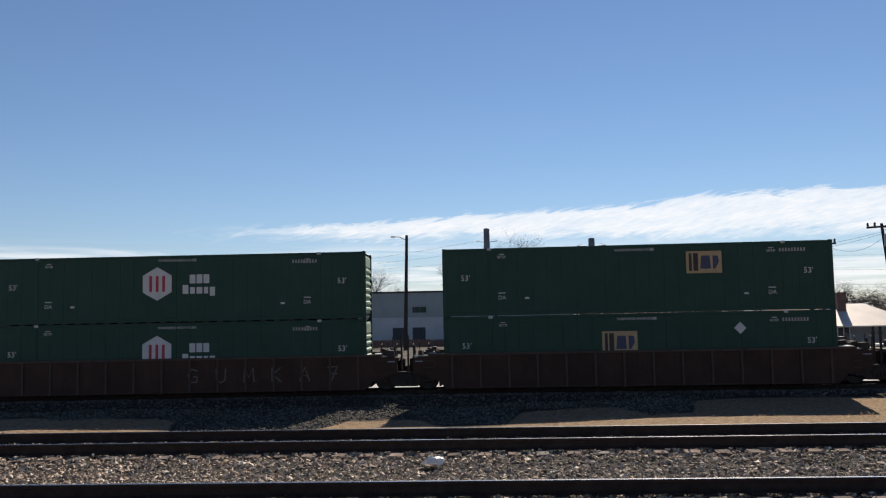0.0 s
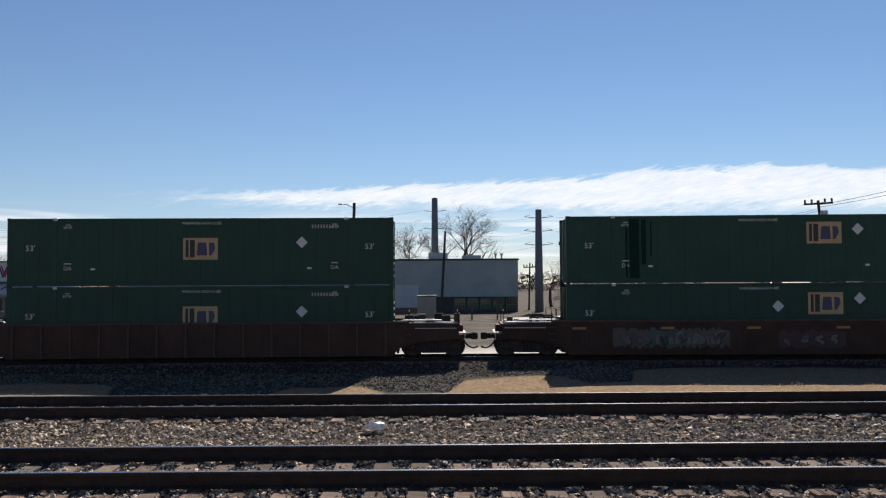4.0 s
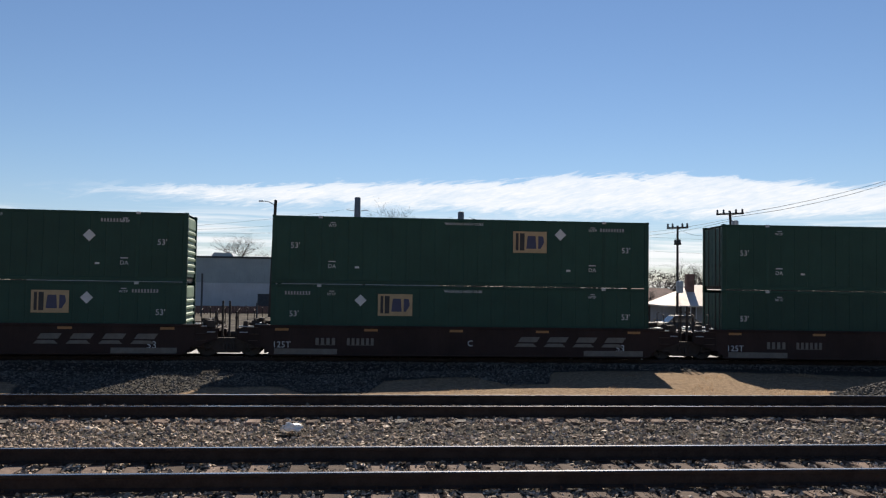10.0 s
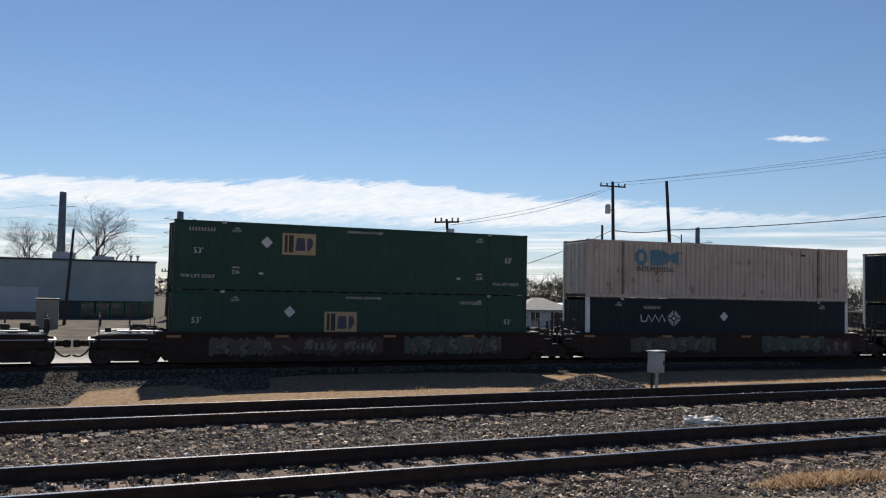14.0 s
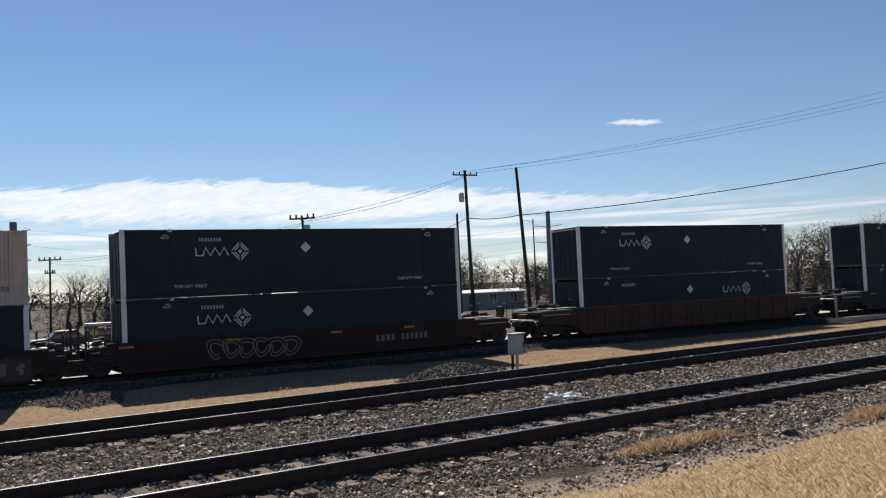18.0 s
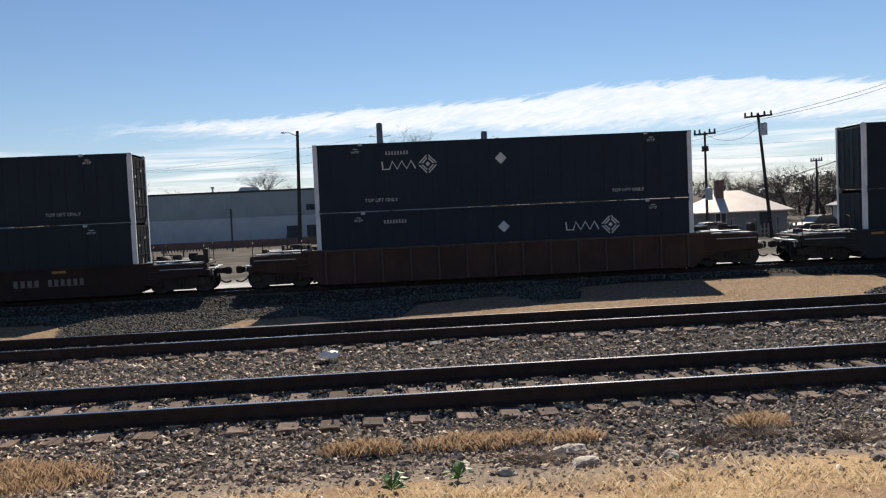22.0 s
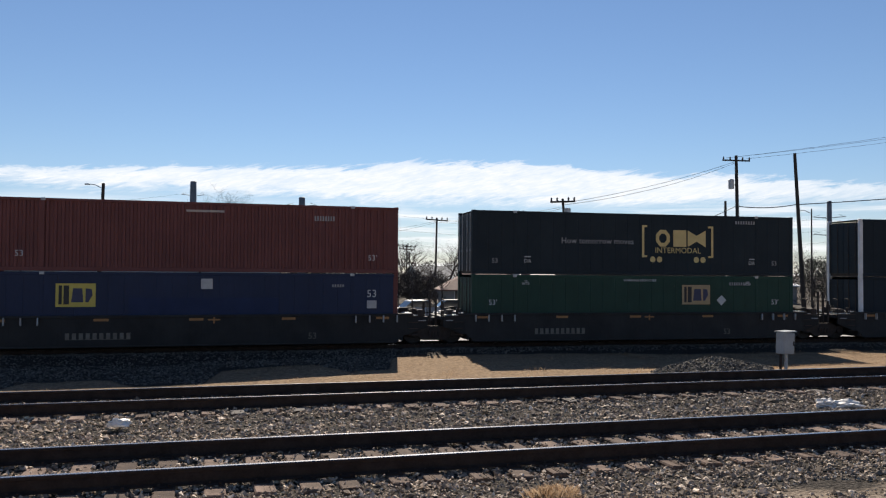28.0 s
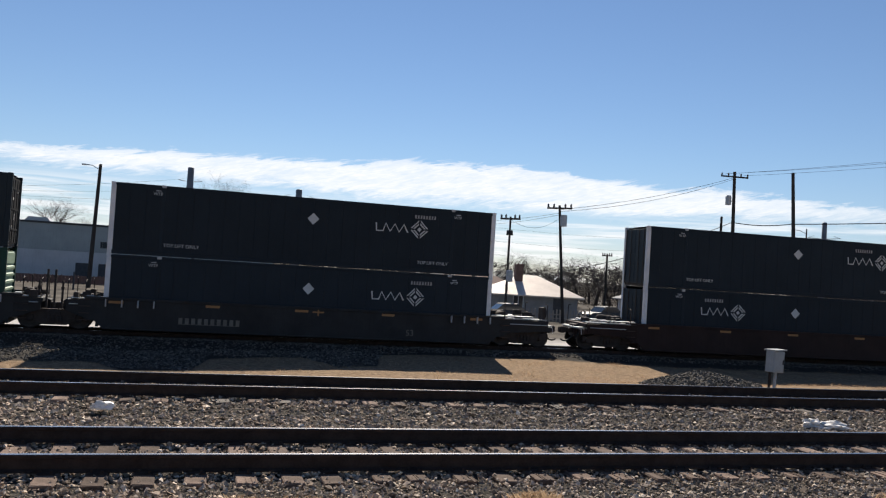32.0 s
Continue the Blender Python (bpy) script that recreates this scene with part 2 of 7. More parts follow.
M_BRICK = surface("brown_brick_base", (0.13, 0.075, 0.06), (0.21, 0.12, 0.095), 0.85, scale=3, bump=0.3)
M_TAN = surface("tan_wall_panel", (0.26, 0.225, 0.185), (0.35, 0.305, 0.255), 0.75, scale=1, bump=0.1)
M_TRIM = surface("dark_trim", (0.03, 0.032, 0.035), (0.06, 0.062, 0.066), 0.6, scale=3, bump=0.1)
M_GREENFRAME = surface("green_shopfront_frame", (0.03, 0.16, 0.08), (0.05, 0.24, 0.12), 0.5, scale=2, bump=0.05)
M_ROOF_WHITE = surface("bright_metal_roof", (0.52, 0.45, 0.39), (0.64, 0.56, 0.49), 0.45, metal=0.2, scale=1, bump=0.1, streak=0.15)
M_ROOF_RED = surface("faded_red_roof", (0.12, 0.06, 0.05), (0.18, 0.09, 0.073), 0.8, scale=2, bump=0.2)
M_ROOF_GREY = surface("grey_shingle_roof", (0.16, 0.165, 0.17), (0.26, 0.265, 0.27), 0.85, scale=2, bump=0.3)
M_HOUSE = surface("pale_house_siding", (0.2, 0.195, 0.19), (0.3, 0.292, 0.282), 0.75, scale=1, bump=0.1)
M_BARK = surface("bare_tree_bark", (0.04, 0.031, 0.026), (0.085, 0.066, 0.055), 0.9, scale=3, bump=0.4)
M_TWIG = surface("bare_twigs", (0.036, 0.029, 0.026), (0.065, 0.053, 0.047), 0.9, scale=3, bump=0.0)
M_LEAF = surface("dark_evergreen_leaves", (0.018, 0.024, 0.016), (0.038, 0.045, 0.03), 0.8, scale=2, bump=0.1)
M_GLASS = glass_material()
M_RUBBER = surface("black_rubber", (0.012, 0.012, 0.012), (0.025, 0.025, 0.025), 0.7, scale=6, bump=0.1)
M_STONE = surface("ballast_stone", (0.1, 0.085, 0.07), (0.2, 0.17, 0.145), 0.85, scale=9, fine=90, bump=0.3)
M_ROCK = surface("pale_limestone", (0.34, 0.29, 0.23), (0.52, 0.46, 0.38), 0.85, scale=6, fine=60, bump=0.5)
M_BAG = surface("white_plastic_litter", (0.64, 0.6, 0.55), (0.8, 0.76, 0.7), 0.5, scale=5, bump=0.2)
M_GRASS = surface("dry_grass_blades", (0.36, 0.23, 0.11), (0.58, 0.41, 0.22), 0.8, scale=3, bump=0.0)
M_WEED = surface("green_weed_leaves", (0.08, 0.18, 0.04), (0.13, 0.26, 0.07), 0.6, scale=5, bump=0.1)
M_BOX = surface("grey_cabinet_paint", (0.3, 0.31, 0.31), (0.4, 0.41, 0.41), 0.5, scale=3, bump=0.08, streak=0.2)
M_WIRE = surface("black_cable", (0.015, 0.015, 0.015), (0.03, 0.03, 0.03), 0.6, scale=3, bump=0.0)


# ---------------------------------------------------------------- mesh tools
class Mesh:
    """Collects boxes, rods and sheets into one mesh."""

    def __init__(self):
        self.v, self.f = [], []

    def add(self, verts, faces):
        n = len(self.v)
        self.v += [tuple(p) for p in verts]
        self.f += [tuple(i + n for i in q) for q in faces]
        return self

    def box(self, x0, x1, y0, y1, z0, z1, c=0.0):
        """A box, its edges along x, y and z cut by c."""
        if c <= 0:
            v = [(x, y, z) for z in (z0, z1) for y in (y0, y1) for x in (x0, x1)]
            return self.add(v, [(0, 2, 3, 1), (4, 5, 7, 6), (0, 1, 5, 4), (2, 6, 7, 3), (0, 4, 6, 2), (1, 3, 7, 5)])
        c = min(c, 0.45 * min(x1 - x0, y1 - y0, z1 - z0))
        ring = []
        for z, i in ((z0, c), (z0 + c, 0), (z1 - c, 0), (z1, c)):
            a, b, p, q = x0 + i, x1 - i, y0 + i, y1 - i
            d = c if i == 0 else c * 0.6
            ring.append([(a + d, p, z), (b - d, p, z), (b, p + d, z), (b, q - d, z), (b - d, q, z), (a + d, q, z), (a, q - d, z), (a, p + d, z)])
        v = [p for r in ring for p in r]
        f = [tuple(range(7, -1, -1)), tuple(range(24, 32))]
        for r in range(3):
            f += [(r * 8 + i, r * 8 + (i + 1) % 8, r * 8 + 8 + (i + 1) % 8, r * 8 + 8 + i) for i in range(8)]
        return self.add(v, f)

    def rod(self, a, b, r0, r1=None, n=8, cap=True):
        a, b = Vector(a), Vector(b)
        r1 = r0 if r1 is None else r1
        d = (b - a).normalized()
        u = d.orthogonal().normalized()
        w = d.cross(u)
        v = []
        for p, r in ((a, r0), (b, r1)):
            v += [p + (u * math.cos(2 * math.pi * i / n) + w * math.sin(2 * math.pi * i / n)) * r for i in range(n)]
        f = [(i, (i + 1) % n, n + (i + 1) % n, n + i) for i in range(n)]
        if cap:
            f += [tuple(range(n - 1, -1, -1)), tuple(range(n, 2 * n))]
        return self.add(v, f)

    def tube(self, points, r, n=6):
        """One bent rod through all the points."""
        pts = [Vector(p) for p in points]
        v, f, u = [], [], None
        for i, p in enumerate(pts):
            d = (pts[min(i + 1, len(pts) - 1)] - pts[max(i - 1, 0)]).normalized()
            u = d.orthogonal().normalized() if u is None else (u - d * u.dot(d)).normalized()
            w = d.cross(u)
            v += [p + (u * math.cos(2 * math.pi * k / n) + w * math.sin(2 * math.pi * k / n)) * r for k in range(n)]
        for i in range(len(pts) - 1):
            f += [(i * n + k, i * n + (k + 1) % n, (i + 1) * n + (k + 1) % n, (i + 1) * n + k) for k in range(n)]
        m = len(pts) * n
        f += [tuple(range(n - 1, -1, -1)), tuple(range(m - n, m))]
        return self.add(v, f)

    def lathe(self, profile, n=20, axis="y"):
        """Turns (radius, along) pairs round an axis."""
        v, f = [], []
        for r, h in profile:
            for i in range(n):
                c, s = r * math.cos(2 * math.pi * i / n), r * math.sin(2 * math.pi * i / n)
                v.append({"y": (c, h, s), "z": (c, s, h), "x": (h, c, s)}[axis])
        for j in range(len(profile) - 1):
            f += [(j * n + i, j * n + (i + 1) % n, (j + 1) * n + (i + 1) % n, (j + 1) * n + i) for i in range(n)]
        f += [tuple(range(n)), tuple(range((len(profile) - 1) * n, len(profile) * n))]
        return self.add(v, f)

    def prism(self, outline, y0, y1):
        """An outline in x and z, given depth along y."""
        n = len(outline)
        v = [(x, y0, z) for x, z in outline] + [(x, y1, z) for x, z in outline]
        f = [tuple(range(n)), tuple(range(2 * n - 1, n - 1, -1))] + [(i, n + i, n + (i + 1) % n, (i + 1) % n) for i in range(n)]
        return self.add(v, f)

    def extrude_x(self, outline, x0, x1):
        n = len(outline)
        v = [(x0, y, z) for y, z in outline] + [(x1, y, z) for y, z in outline]
        f = [tuple(range(n - 1, -1, -1)), tuple(range(n, 2 * n))] + [(i, (i + 1) % n, n + (i + 1) % n, n + i) for i in range(n)]
        return self.add(v, f)

    def mesh(self, name, material, smooth=False):
        me = bpy.data.meshes.new(name)
        me.from_pydata(self.v, [], self.f)
        me.materials.append(material)
        if smooth:
            me.polygons.foreach_set("use_smooth", [True] * len(me.polygons))
        bm = bmesh.new()
        bm.from_mesh(me)
        bmesh.ops.recalc_face_normals(bm, faces=bm.faces)
        bm.to_mesh(me)
        bm.free()
        return me


def part(name, shape, material, parent, label="", smooth=False):
    """ONE mesh object under a thing or part. shape: a Mesh or ready mesh data."""
    me = shape if isinstance(shape, bpy.types.Mesh) else shape.mesh(name, material, smooth)
    ob = new(name, me)
    ob.parent = parent
    return tagged(ob, label)


def thing(name, label, category, group="", kind="", m=None):
    ob = new(name)
    ob.empty_display_size = 0.2
    if m is not None:
        ob.matrix_basis = m
    return tagged(ob, label, category, group, kind)


def solid(name, shape, material, label, category, group="", kind="", m=None, smooth=False):
    ob = new(name, shape.mesh(name, material, smooth))
    if m is not None:
        ob.matrix_basis = m
    return tagged(ob, label, category, group, kind)


# ---------------------------------------------------------------- the ground
N_RAILS, F_RAILS = (9.76, 11.265), (14.97, 16.475)
T_GAUGE = 1.505
T_TOP = -1.02


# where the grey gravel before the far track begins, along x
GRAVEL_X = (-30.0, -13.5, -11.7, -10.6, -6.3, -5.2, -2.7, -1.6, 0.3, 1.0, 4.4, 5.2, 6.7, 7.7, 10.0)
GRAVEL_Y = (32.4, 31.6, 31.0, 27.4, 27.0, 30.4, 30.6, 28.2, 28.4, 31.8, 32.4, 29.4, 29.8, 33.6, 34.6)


def track_y(x):
    """The middle of the far track, on which the train runs."""
    q = min(max(x, -20.0), 35.0)
    return 37.495 - 0.00077 * q - 0.00137 * q * q + (-0.00077 - 0.00274 * q) * (x - q)


def track_yaw(x):
    return math.atan(-0.00077 - 0.00274 * min(max(x, -20.0), 35.0))


def ramp(v, a, b):
    u = min(max((v - a) / (b - a), 0.0), 1.0)
    return u * u * (3 - 2 * u)


def ground_z(x, y):
    """Height of the ground: grass bank, ballast bed of two tracks, slope, ballast of the third, flat land."""
    d = y - track_y(x) if abs(x) < 300 else 100
    edge = 7.9 - 0.03 * max(x - 6, 0)
    bank = -0.30 + 0.105 * max(edge - y, 0.0) * (1 if y > -6 else 0) + (0.105 * (edge + 6) if y <= -6 else 0)
    bed = -0.235
    z = bank + (bed - bank) * ramp(y, edge - 0.6, edge + 0.5)
    if y > 12.0:
        z = bed - 0.05 * ramp(y, 12.2, 12.8) * ramp(y, 14.2, 13.6)
    if y > 17.3:
        # the slope beyond the second track grows longer and gentler to the right
        far = ramp(x, -4, 24)
        z = bed + (-1.33 - 0.13 * ramp(x, 6, 1) - 0.12 * ramp(x, 14, 22) - 0.07 * ramp(x, 2, -2) * ramp(x, -13, -10) - bed) * ramp(y, 17.3, 23.5 + 6.0 * far)
    if d > 1:
        z = -1.40 - 0.25 * ramp(d, 2.5, 7.0)
    z += (-1.215 - z) * ramp(abs(d), 2.8, 1.6)
    n = noise.noise(Vector((x * 0.35, y * 0.35, 0.0))) * 0.05 + noise.noise(Vector((x * 1.7, y * 1.7, 3.0))) * 0.02
    flat = 0.25 if (edge < y < 17.6 or abs(d) < 2.6) else 1.0
    return z + n * flat if y < 60 and abs(x) < 200 else z


def ground_material():
    m = bpy.data.materials.new("ground_surface")
    m.use_nodes = True
    k = Nodes(m.node_tree)
    co = k.n("ShaderNodeNewGeometry").outputs["Position"]
    sep = k.n("ShaderNodeSeparateXYZ")
    k.link(co, sep.inputs[0])
    x, y, z = sep.outputs
    wob = k.math("MULTIPLY", k.math("SUBTRACT", k.noise(co, 0.8, 5, 0.6), 0.5), 2.4)
    yy = k.math("ADD", y, wob)
    grain, fine, broad = k.noise(co, 24, 4, 0.65), k.noise(co, 90, 2, 0.6), k.noise(co, 0.45, 4, 0.6)
    vor = k.n("ShaderNodeTexVoronoi")
    vor.inputs["Scale"].default_value = 19.0
    k.link(co, vor.inputs["Vector"])
    dirt = k.mix(k.smooth(broad, 0.35, 0.65), (0.18, 0.115, 0.072, 1), (0.29, 0.192, 0.124, 1))
    dirt = k.mix(k.smooth(grain, 0.45, 0.75), dirt, (0.36, 0.26, 0.175, 1))
    straw = k.mix(k.smooth(grain, 0.35, 0.7), (0.32, 0.215, 0.115, 1), (0.48, 0.345, 0.205, 1))
    # dark cell rims paint the shade in the gaps between stones
    gravel = k.mix(k.linear(vor.outputs["Distance"], 0.1, 0.7, 0, 1), (0.085, 0.074, 0.063, 1), (0.016, 0.014, 0.012, 1))
    gravel = k.mix(k.math("MULTIPLY", k.smooth(fine, 0.4, 0.7), 0.3), gravel, (0.2, 0.175, 0.15, 1))
    concrete = k.mix(k.smooth(broad, 0.3, 0.7), (0.40, 0.385, 0.36, 1), (0.52, 0.50, 0.47, 1))
    col = k.mix(k.smooth(k.math("ADD", k.noise(co, 0.7, 5, 0.62), k.math("MULTIPLY", fine, 0.12)), 0.44, 0.62), dirt, straw)
    edge = k.math("SUBTRACT", 7.7, k.math("MULTIPLY", k.math("MAXIMUM", k.math("SUBTRACT", x, 6.0), 0.0), 0.03))
    near = k.smooth(k.math("SUBTRACT", yy, edge), -0.5, 0.5)
    # dirt and grass before the train, tinted darker in place of its shade
    verge = k.mix(k.smooth(k.noise(co, 6.0, 5, 0.7), 0.35, 0.65), (0.13, 0.088, 0.056, 1), (0.3, 0.215, 0.137, 1))
    col = k.mix(k.math("MULTIPLY", k.smooth(y, 18.0, 19.0), 0.9), col, verge)
    bed = k.math("MULTIPLY", near, k.smooth(yy, 18.9, 17.9))
    col = k.mix(bed, col, gravel)
    q = k.math("MINIMUM", k.math("MAXIMUM", x, -20.0), 35.0)
    ty = k.math("SUBTRACT", 37.495, k.math("MULTIPLY", k.math("MULTIPLY", q, q), 0.00137))
    ty = k.math("ADD", ty, k.math("MULTIPLY", k.math("MULTIPLY", q, -0.00274), k.math("SUBTRACT", x, q)))
    dt = k.math("SUBTRACT", y, ty)
    # pale bare strip along the foot of the near ballast
    bare = k.mix(k.smooth(grain, 0.3, 0.7), (0.15, 0.12, 0.095, 1), (0.29, 0.24, 0.19, 1))
    strip = k.math("MULTIPLY", k.smooth(k.math("SUBTRACT", yy, edge), -1.0, -0.4), k.smooth(k.math("SUBTRACT", yy, edge), 0.6, 0.1))
    col = k.mix(k.math("MULTIPLY", strip, 0.85), col, bare)
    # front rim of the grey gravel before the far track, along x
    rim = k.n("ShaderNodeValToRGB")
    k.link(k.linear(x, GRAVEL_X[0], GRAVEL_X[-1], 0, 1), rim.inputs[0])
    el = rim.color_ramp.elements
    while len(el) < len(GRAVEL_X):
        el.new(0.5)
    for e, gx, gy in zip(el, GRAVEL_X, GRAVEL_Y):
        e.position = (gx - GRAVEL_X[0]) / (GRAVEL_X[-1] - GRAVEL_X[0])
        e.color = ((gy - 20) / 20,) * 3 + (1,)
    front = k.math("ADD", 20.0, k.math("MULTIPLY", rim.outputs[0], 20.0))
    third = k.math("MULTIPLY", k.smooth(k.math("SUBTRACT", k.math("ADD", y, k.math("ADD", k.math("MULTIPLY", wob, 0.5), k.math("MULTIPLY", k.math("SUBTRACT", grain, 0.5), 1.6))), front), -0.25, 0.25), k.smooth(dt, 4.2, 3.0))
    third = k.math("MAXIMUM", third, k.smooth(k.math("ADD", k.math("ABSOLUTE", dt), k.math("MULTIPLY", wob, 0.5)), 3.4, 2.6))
    # grey gravel, its colour darkened to stand for the train's shade
    shaded_gravel = k.mix(k.smooth(vor.outputs["Distance"], 0.1, 0.6), (0.07, 0.064, 0.057, 1), (0.03, 0.027, 0.024, 1))
    shaded_gravel = k.mix(k.math("MULTIPLY", k.smooth(broad, 0.42, 0.62), 0.6), shaded_gravel, (0.045, 0.039, 0.033, 1))
    col = k.mix(third, col, shaded_gravel)
    far = k.smooth(dt, 3.0, 4.2)
    yard = k.mix(k.smooth(dt, 9.0, 16.0), concrete, k.mix(k.smooth(broad, 0.35, 0.65), (0.065, 0.058, 0.050, 1), (0.125, 0.110, 0.092, 1)))
    col = k.mix(far, col, yard)
    b = k.n("ShaderNodeBsdfPrincipled")
    k.link(col, b.inputs["Base Color"])
    b.inputs["Roughness"].default_value = 0.92
    b.inputs["Specular IOR Level"].default_value = 0.05
    bp = k.n("ShaderNodeBump")
    bp.inputs["Strength"].default_value, bp.inputs["Distance"].default_value = 0.7, 0.03
    k.link(k.math("ADD", k.math("MULTIPLY", vor.outputs["Distance"], k.math("MULTIPLY", bed, -1.2)), grain), bp.inputs["Height"])
    k.t.links.new(bp.outputs[0], b.inputs["Normal"])
    out = k.n("ShaderNodeOutputMaterial")
    k.t.links.new(b.outputs[0], out.inputs[0])
    return m


def spread(lo, hi, step, far):
    """Grid lines: even between lo and hi, then growing steps out to far."""
    line = list(np.arange(lo, hi + step / 2, step))
    s, a, b = step, lo, hi
    while b < far:
        s *= 1.35
        a, b = a - s, b + s
        line = [a] + line + [b]
    return line


def build_ground():
    xs, ys = spread(-45, 75, 0.45, 2600), spread(-8, 46, 0.3, 2600)
    verts = [(x, y, ground_z(x, y)) for y in ys for x in xs]
    w = len(xs)
    faces = [(j * w + i, j * w + i + 1, (j + 1) * w + i + 1, (j + 1) * w + i) for j in range(len(ys) - 1) for i in range(w - 1)]
    me = bpy.data.meshes.new("ground")
    me.from_pydata(verts, [], faces)
    me.materials.append(ground_material())
    me.polygons.foreach_set("use_smooth", [True] * len(me.polygons))
    tagged(new("ground", me), "dry dirt, straw-coloured grass and grey railway ballast", "ground", kind="structure")


build_ground()

RAIL_SIDE = [(-0.07, -0.185), (0.07, -0.185), (0.07, -0.172), (0.012, -0.155), (0.010, -0.05), (0.034, -0.04), (0.034, -0.006), (-0.034, -0.006), (-0.034, -0.04), (-0.010, -0.05), (-0.012, -0.155), (-0.07, -0.172)]
RAIL_HEAD = [(-0.034, -0.006), (0.034, -0.006), (0.028, 0.0), (-0.028, 0.0)]


def straight_track(name, rails, x0, x1):
    mid = sum(rails) / 2
    tr = thing(name, "railway track of rusty steel rails on weathered timber ties", "railway track", "main tracks", "structure", pose(0, mid, 0))
    side, head = Mesh().extrude_x(RAIL_SIDE, x0, x1).mesh("rail", M_RAIL), Mesh().extrude_x(RAIL_HEAD, x0, x1).mesh("rail_head", M_RAILTOP)
    for y in rails:
        r = part("rail", side, None, tr, "rusty steel rail with polished head")
        r.location = (0, y - mid, 0)
        part("rail_head", head, None, r, "polished running surface")
    return tr


TRACK_N = straight_track("near_track", N_RAILS, -60, 140)
TRACK_F = straight_track("second_track", F_RAILS, -60, 140)

M_CODE = surface("dull_white_code_paint", (0.26, 0.26, 0.26), (0.36, 0.36, 0.36), 0.6, scale=2, bump=0.05)
# stakes, top chords and rungs: a paler grey-brown than the car sides
M_PALER_STEEL = surface("paler_car_steel", (0.065, 0.045, 0.036), (0.105, 0.075, 0.06), 0.8, scale=2, bump=0.15, streak=0.4, spec=0.2)
M_BAND = surface("brighter_blue_band_paint", (0.014, 0.025, 0.066), (0.019, 0.034, 0.09), 0.55, scale=1.0, bump=0.05, spec=0.2)
M_STAIN = surface("rust_stained_post_paint", (0.10, 0.065, 0.045), (0.30, 0.24, 0.19), 0.75, scale=1.5, bump=0.15, streak=0.6, spec=0.2)
M_NAVY_GREY = surface("greyed_navy_container_paint", (0.019, 0.027, 0.033), (0.027, 0.037, 0.044), 0.55, scale=0.6, bump=0.06, streak=0.2, spec=0.1)

# ---------------------------------------------------------------- the train
# left edge of each stack's containers at 0 s, along x
STACKS = [-21.76, -2.2, 17.34, 40.96, 64.51, 84.21, 103.73, 127.29, 146.78, 166.44, 190.12, 213.77, 237.49, 257.1, 276.91, 300.62]
C_LEN, C_WID, C_HIGH = 16.2, 2.59, 2.86
MOVING = []      # (object, middle along x at 0 s, height above the far rails)
WHEELS = []      # wheelsets that turn
CACHE = {}


def gone(t):
    return 8.8231 * t - 0.00239 * t * t


# small runs ahead of or behind that even pace, in metres, as the slack runs through the train
SLACK = {0: 0.15, 1: -0.21, 2: -0.14, 3: -0.23, 4: -0.19, 7: 0.22, 8: -0.06, 9: -0.06, 10: 0.14, 11: -0.13, 12: 0.15, 13: -0.05, 14: -0.04, 15: -0.03, 18: -0.1, 19: 0.16, 20: 0.03, 21: -0.1, 22: -0.11, 23: -0.05, 24: 0.17, 25: -0.08, 30: 0.05, 31: 0.2, 32: -0.05}


def on_track(x, z=0.0):
    return Matrix.Translation((x, track_y(x), T_TOP + z)) @ Matrix.Rotation(track_yaw(x), 4, "Z")


def cached(key, build, material, smooth=False):
    k = (key, material.name)
    if k not in CACHE:
        CACHE[k] = build().mesh(key, material, smooth)
    return CACHE[k]


def text_mesh(words, size, material, lean=0.0):
    """Raised lettering that faces -y, its middle at the origin."""
    k = ("text", words, size, material.name, lean)
    if k not in CACHE:
        cu = bpy.data.curves.new("lettering", "FONT")
        cu.body, cu.size, cu.extrude, cu.align_x, cu.align_y = words, size, 0.002, "CENTER", "CENTER"
        cu.resolution_u, cu.shear = 2, lean
        ob = new("lettering", cu)
        me = bpy.data.meshes.new_from_object(ob.evaluated_get(bpy.context.evaluated_depsgraph_get()))
        bpy.data.objects.remove(ob)
        bpy.data.curves.remove(cu)
        me.transform(Matrix.Rotation(radians(90), 4, "X"))
        me.materials.clear()
        me.materials.append(material)
        CACHE[k] = me
    return CACHE[k]


def letter(words, size, material, parent, x, y, z, label="", lean=0.0):
    ob = part("lettering", text_mesh(words, size, material, lean), material, parent, label)
    ob.location = (x, y, z)
    return ob


def flat(outline, y, t=0.004):
    return Mesh().prism(outline, y - t, y)


def plate(x0, x1, z0, z1, y, t=0.004):
    return Mesh().box(x0, x1, y - t, y, z0, z1)


def diamond(x, z, r, y):
    return flat([(x, z - r), (x + r, z), (x, z + r), (x - r, z)], y)


def bars(x0, x1, z0, z1, n, y, gap=0.4, t=0.004):
    """A row of plain bars, where writing cannot be read or is not to be."""
    w, out = (x1 - x0) / n, [(x0, z0)]
    foot = z0 + (z1 - z0) * 0.06
    for i in range(n):
        a, b = x0 + i * w, x0 + (i + 1 - gap) * w
        out += [(a, foot), (a, z1), (b, z1), (b, foot)]
    return Mesh().prism(out + [(x1 - gap * w, z0)], y - t, y)


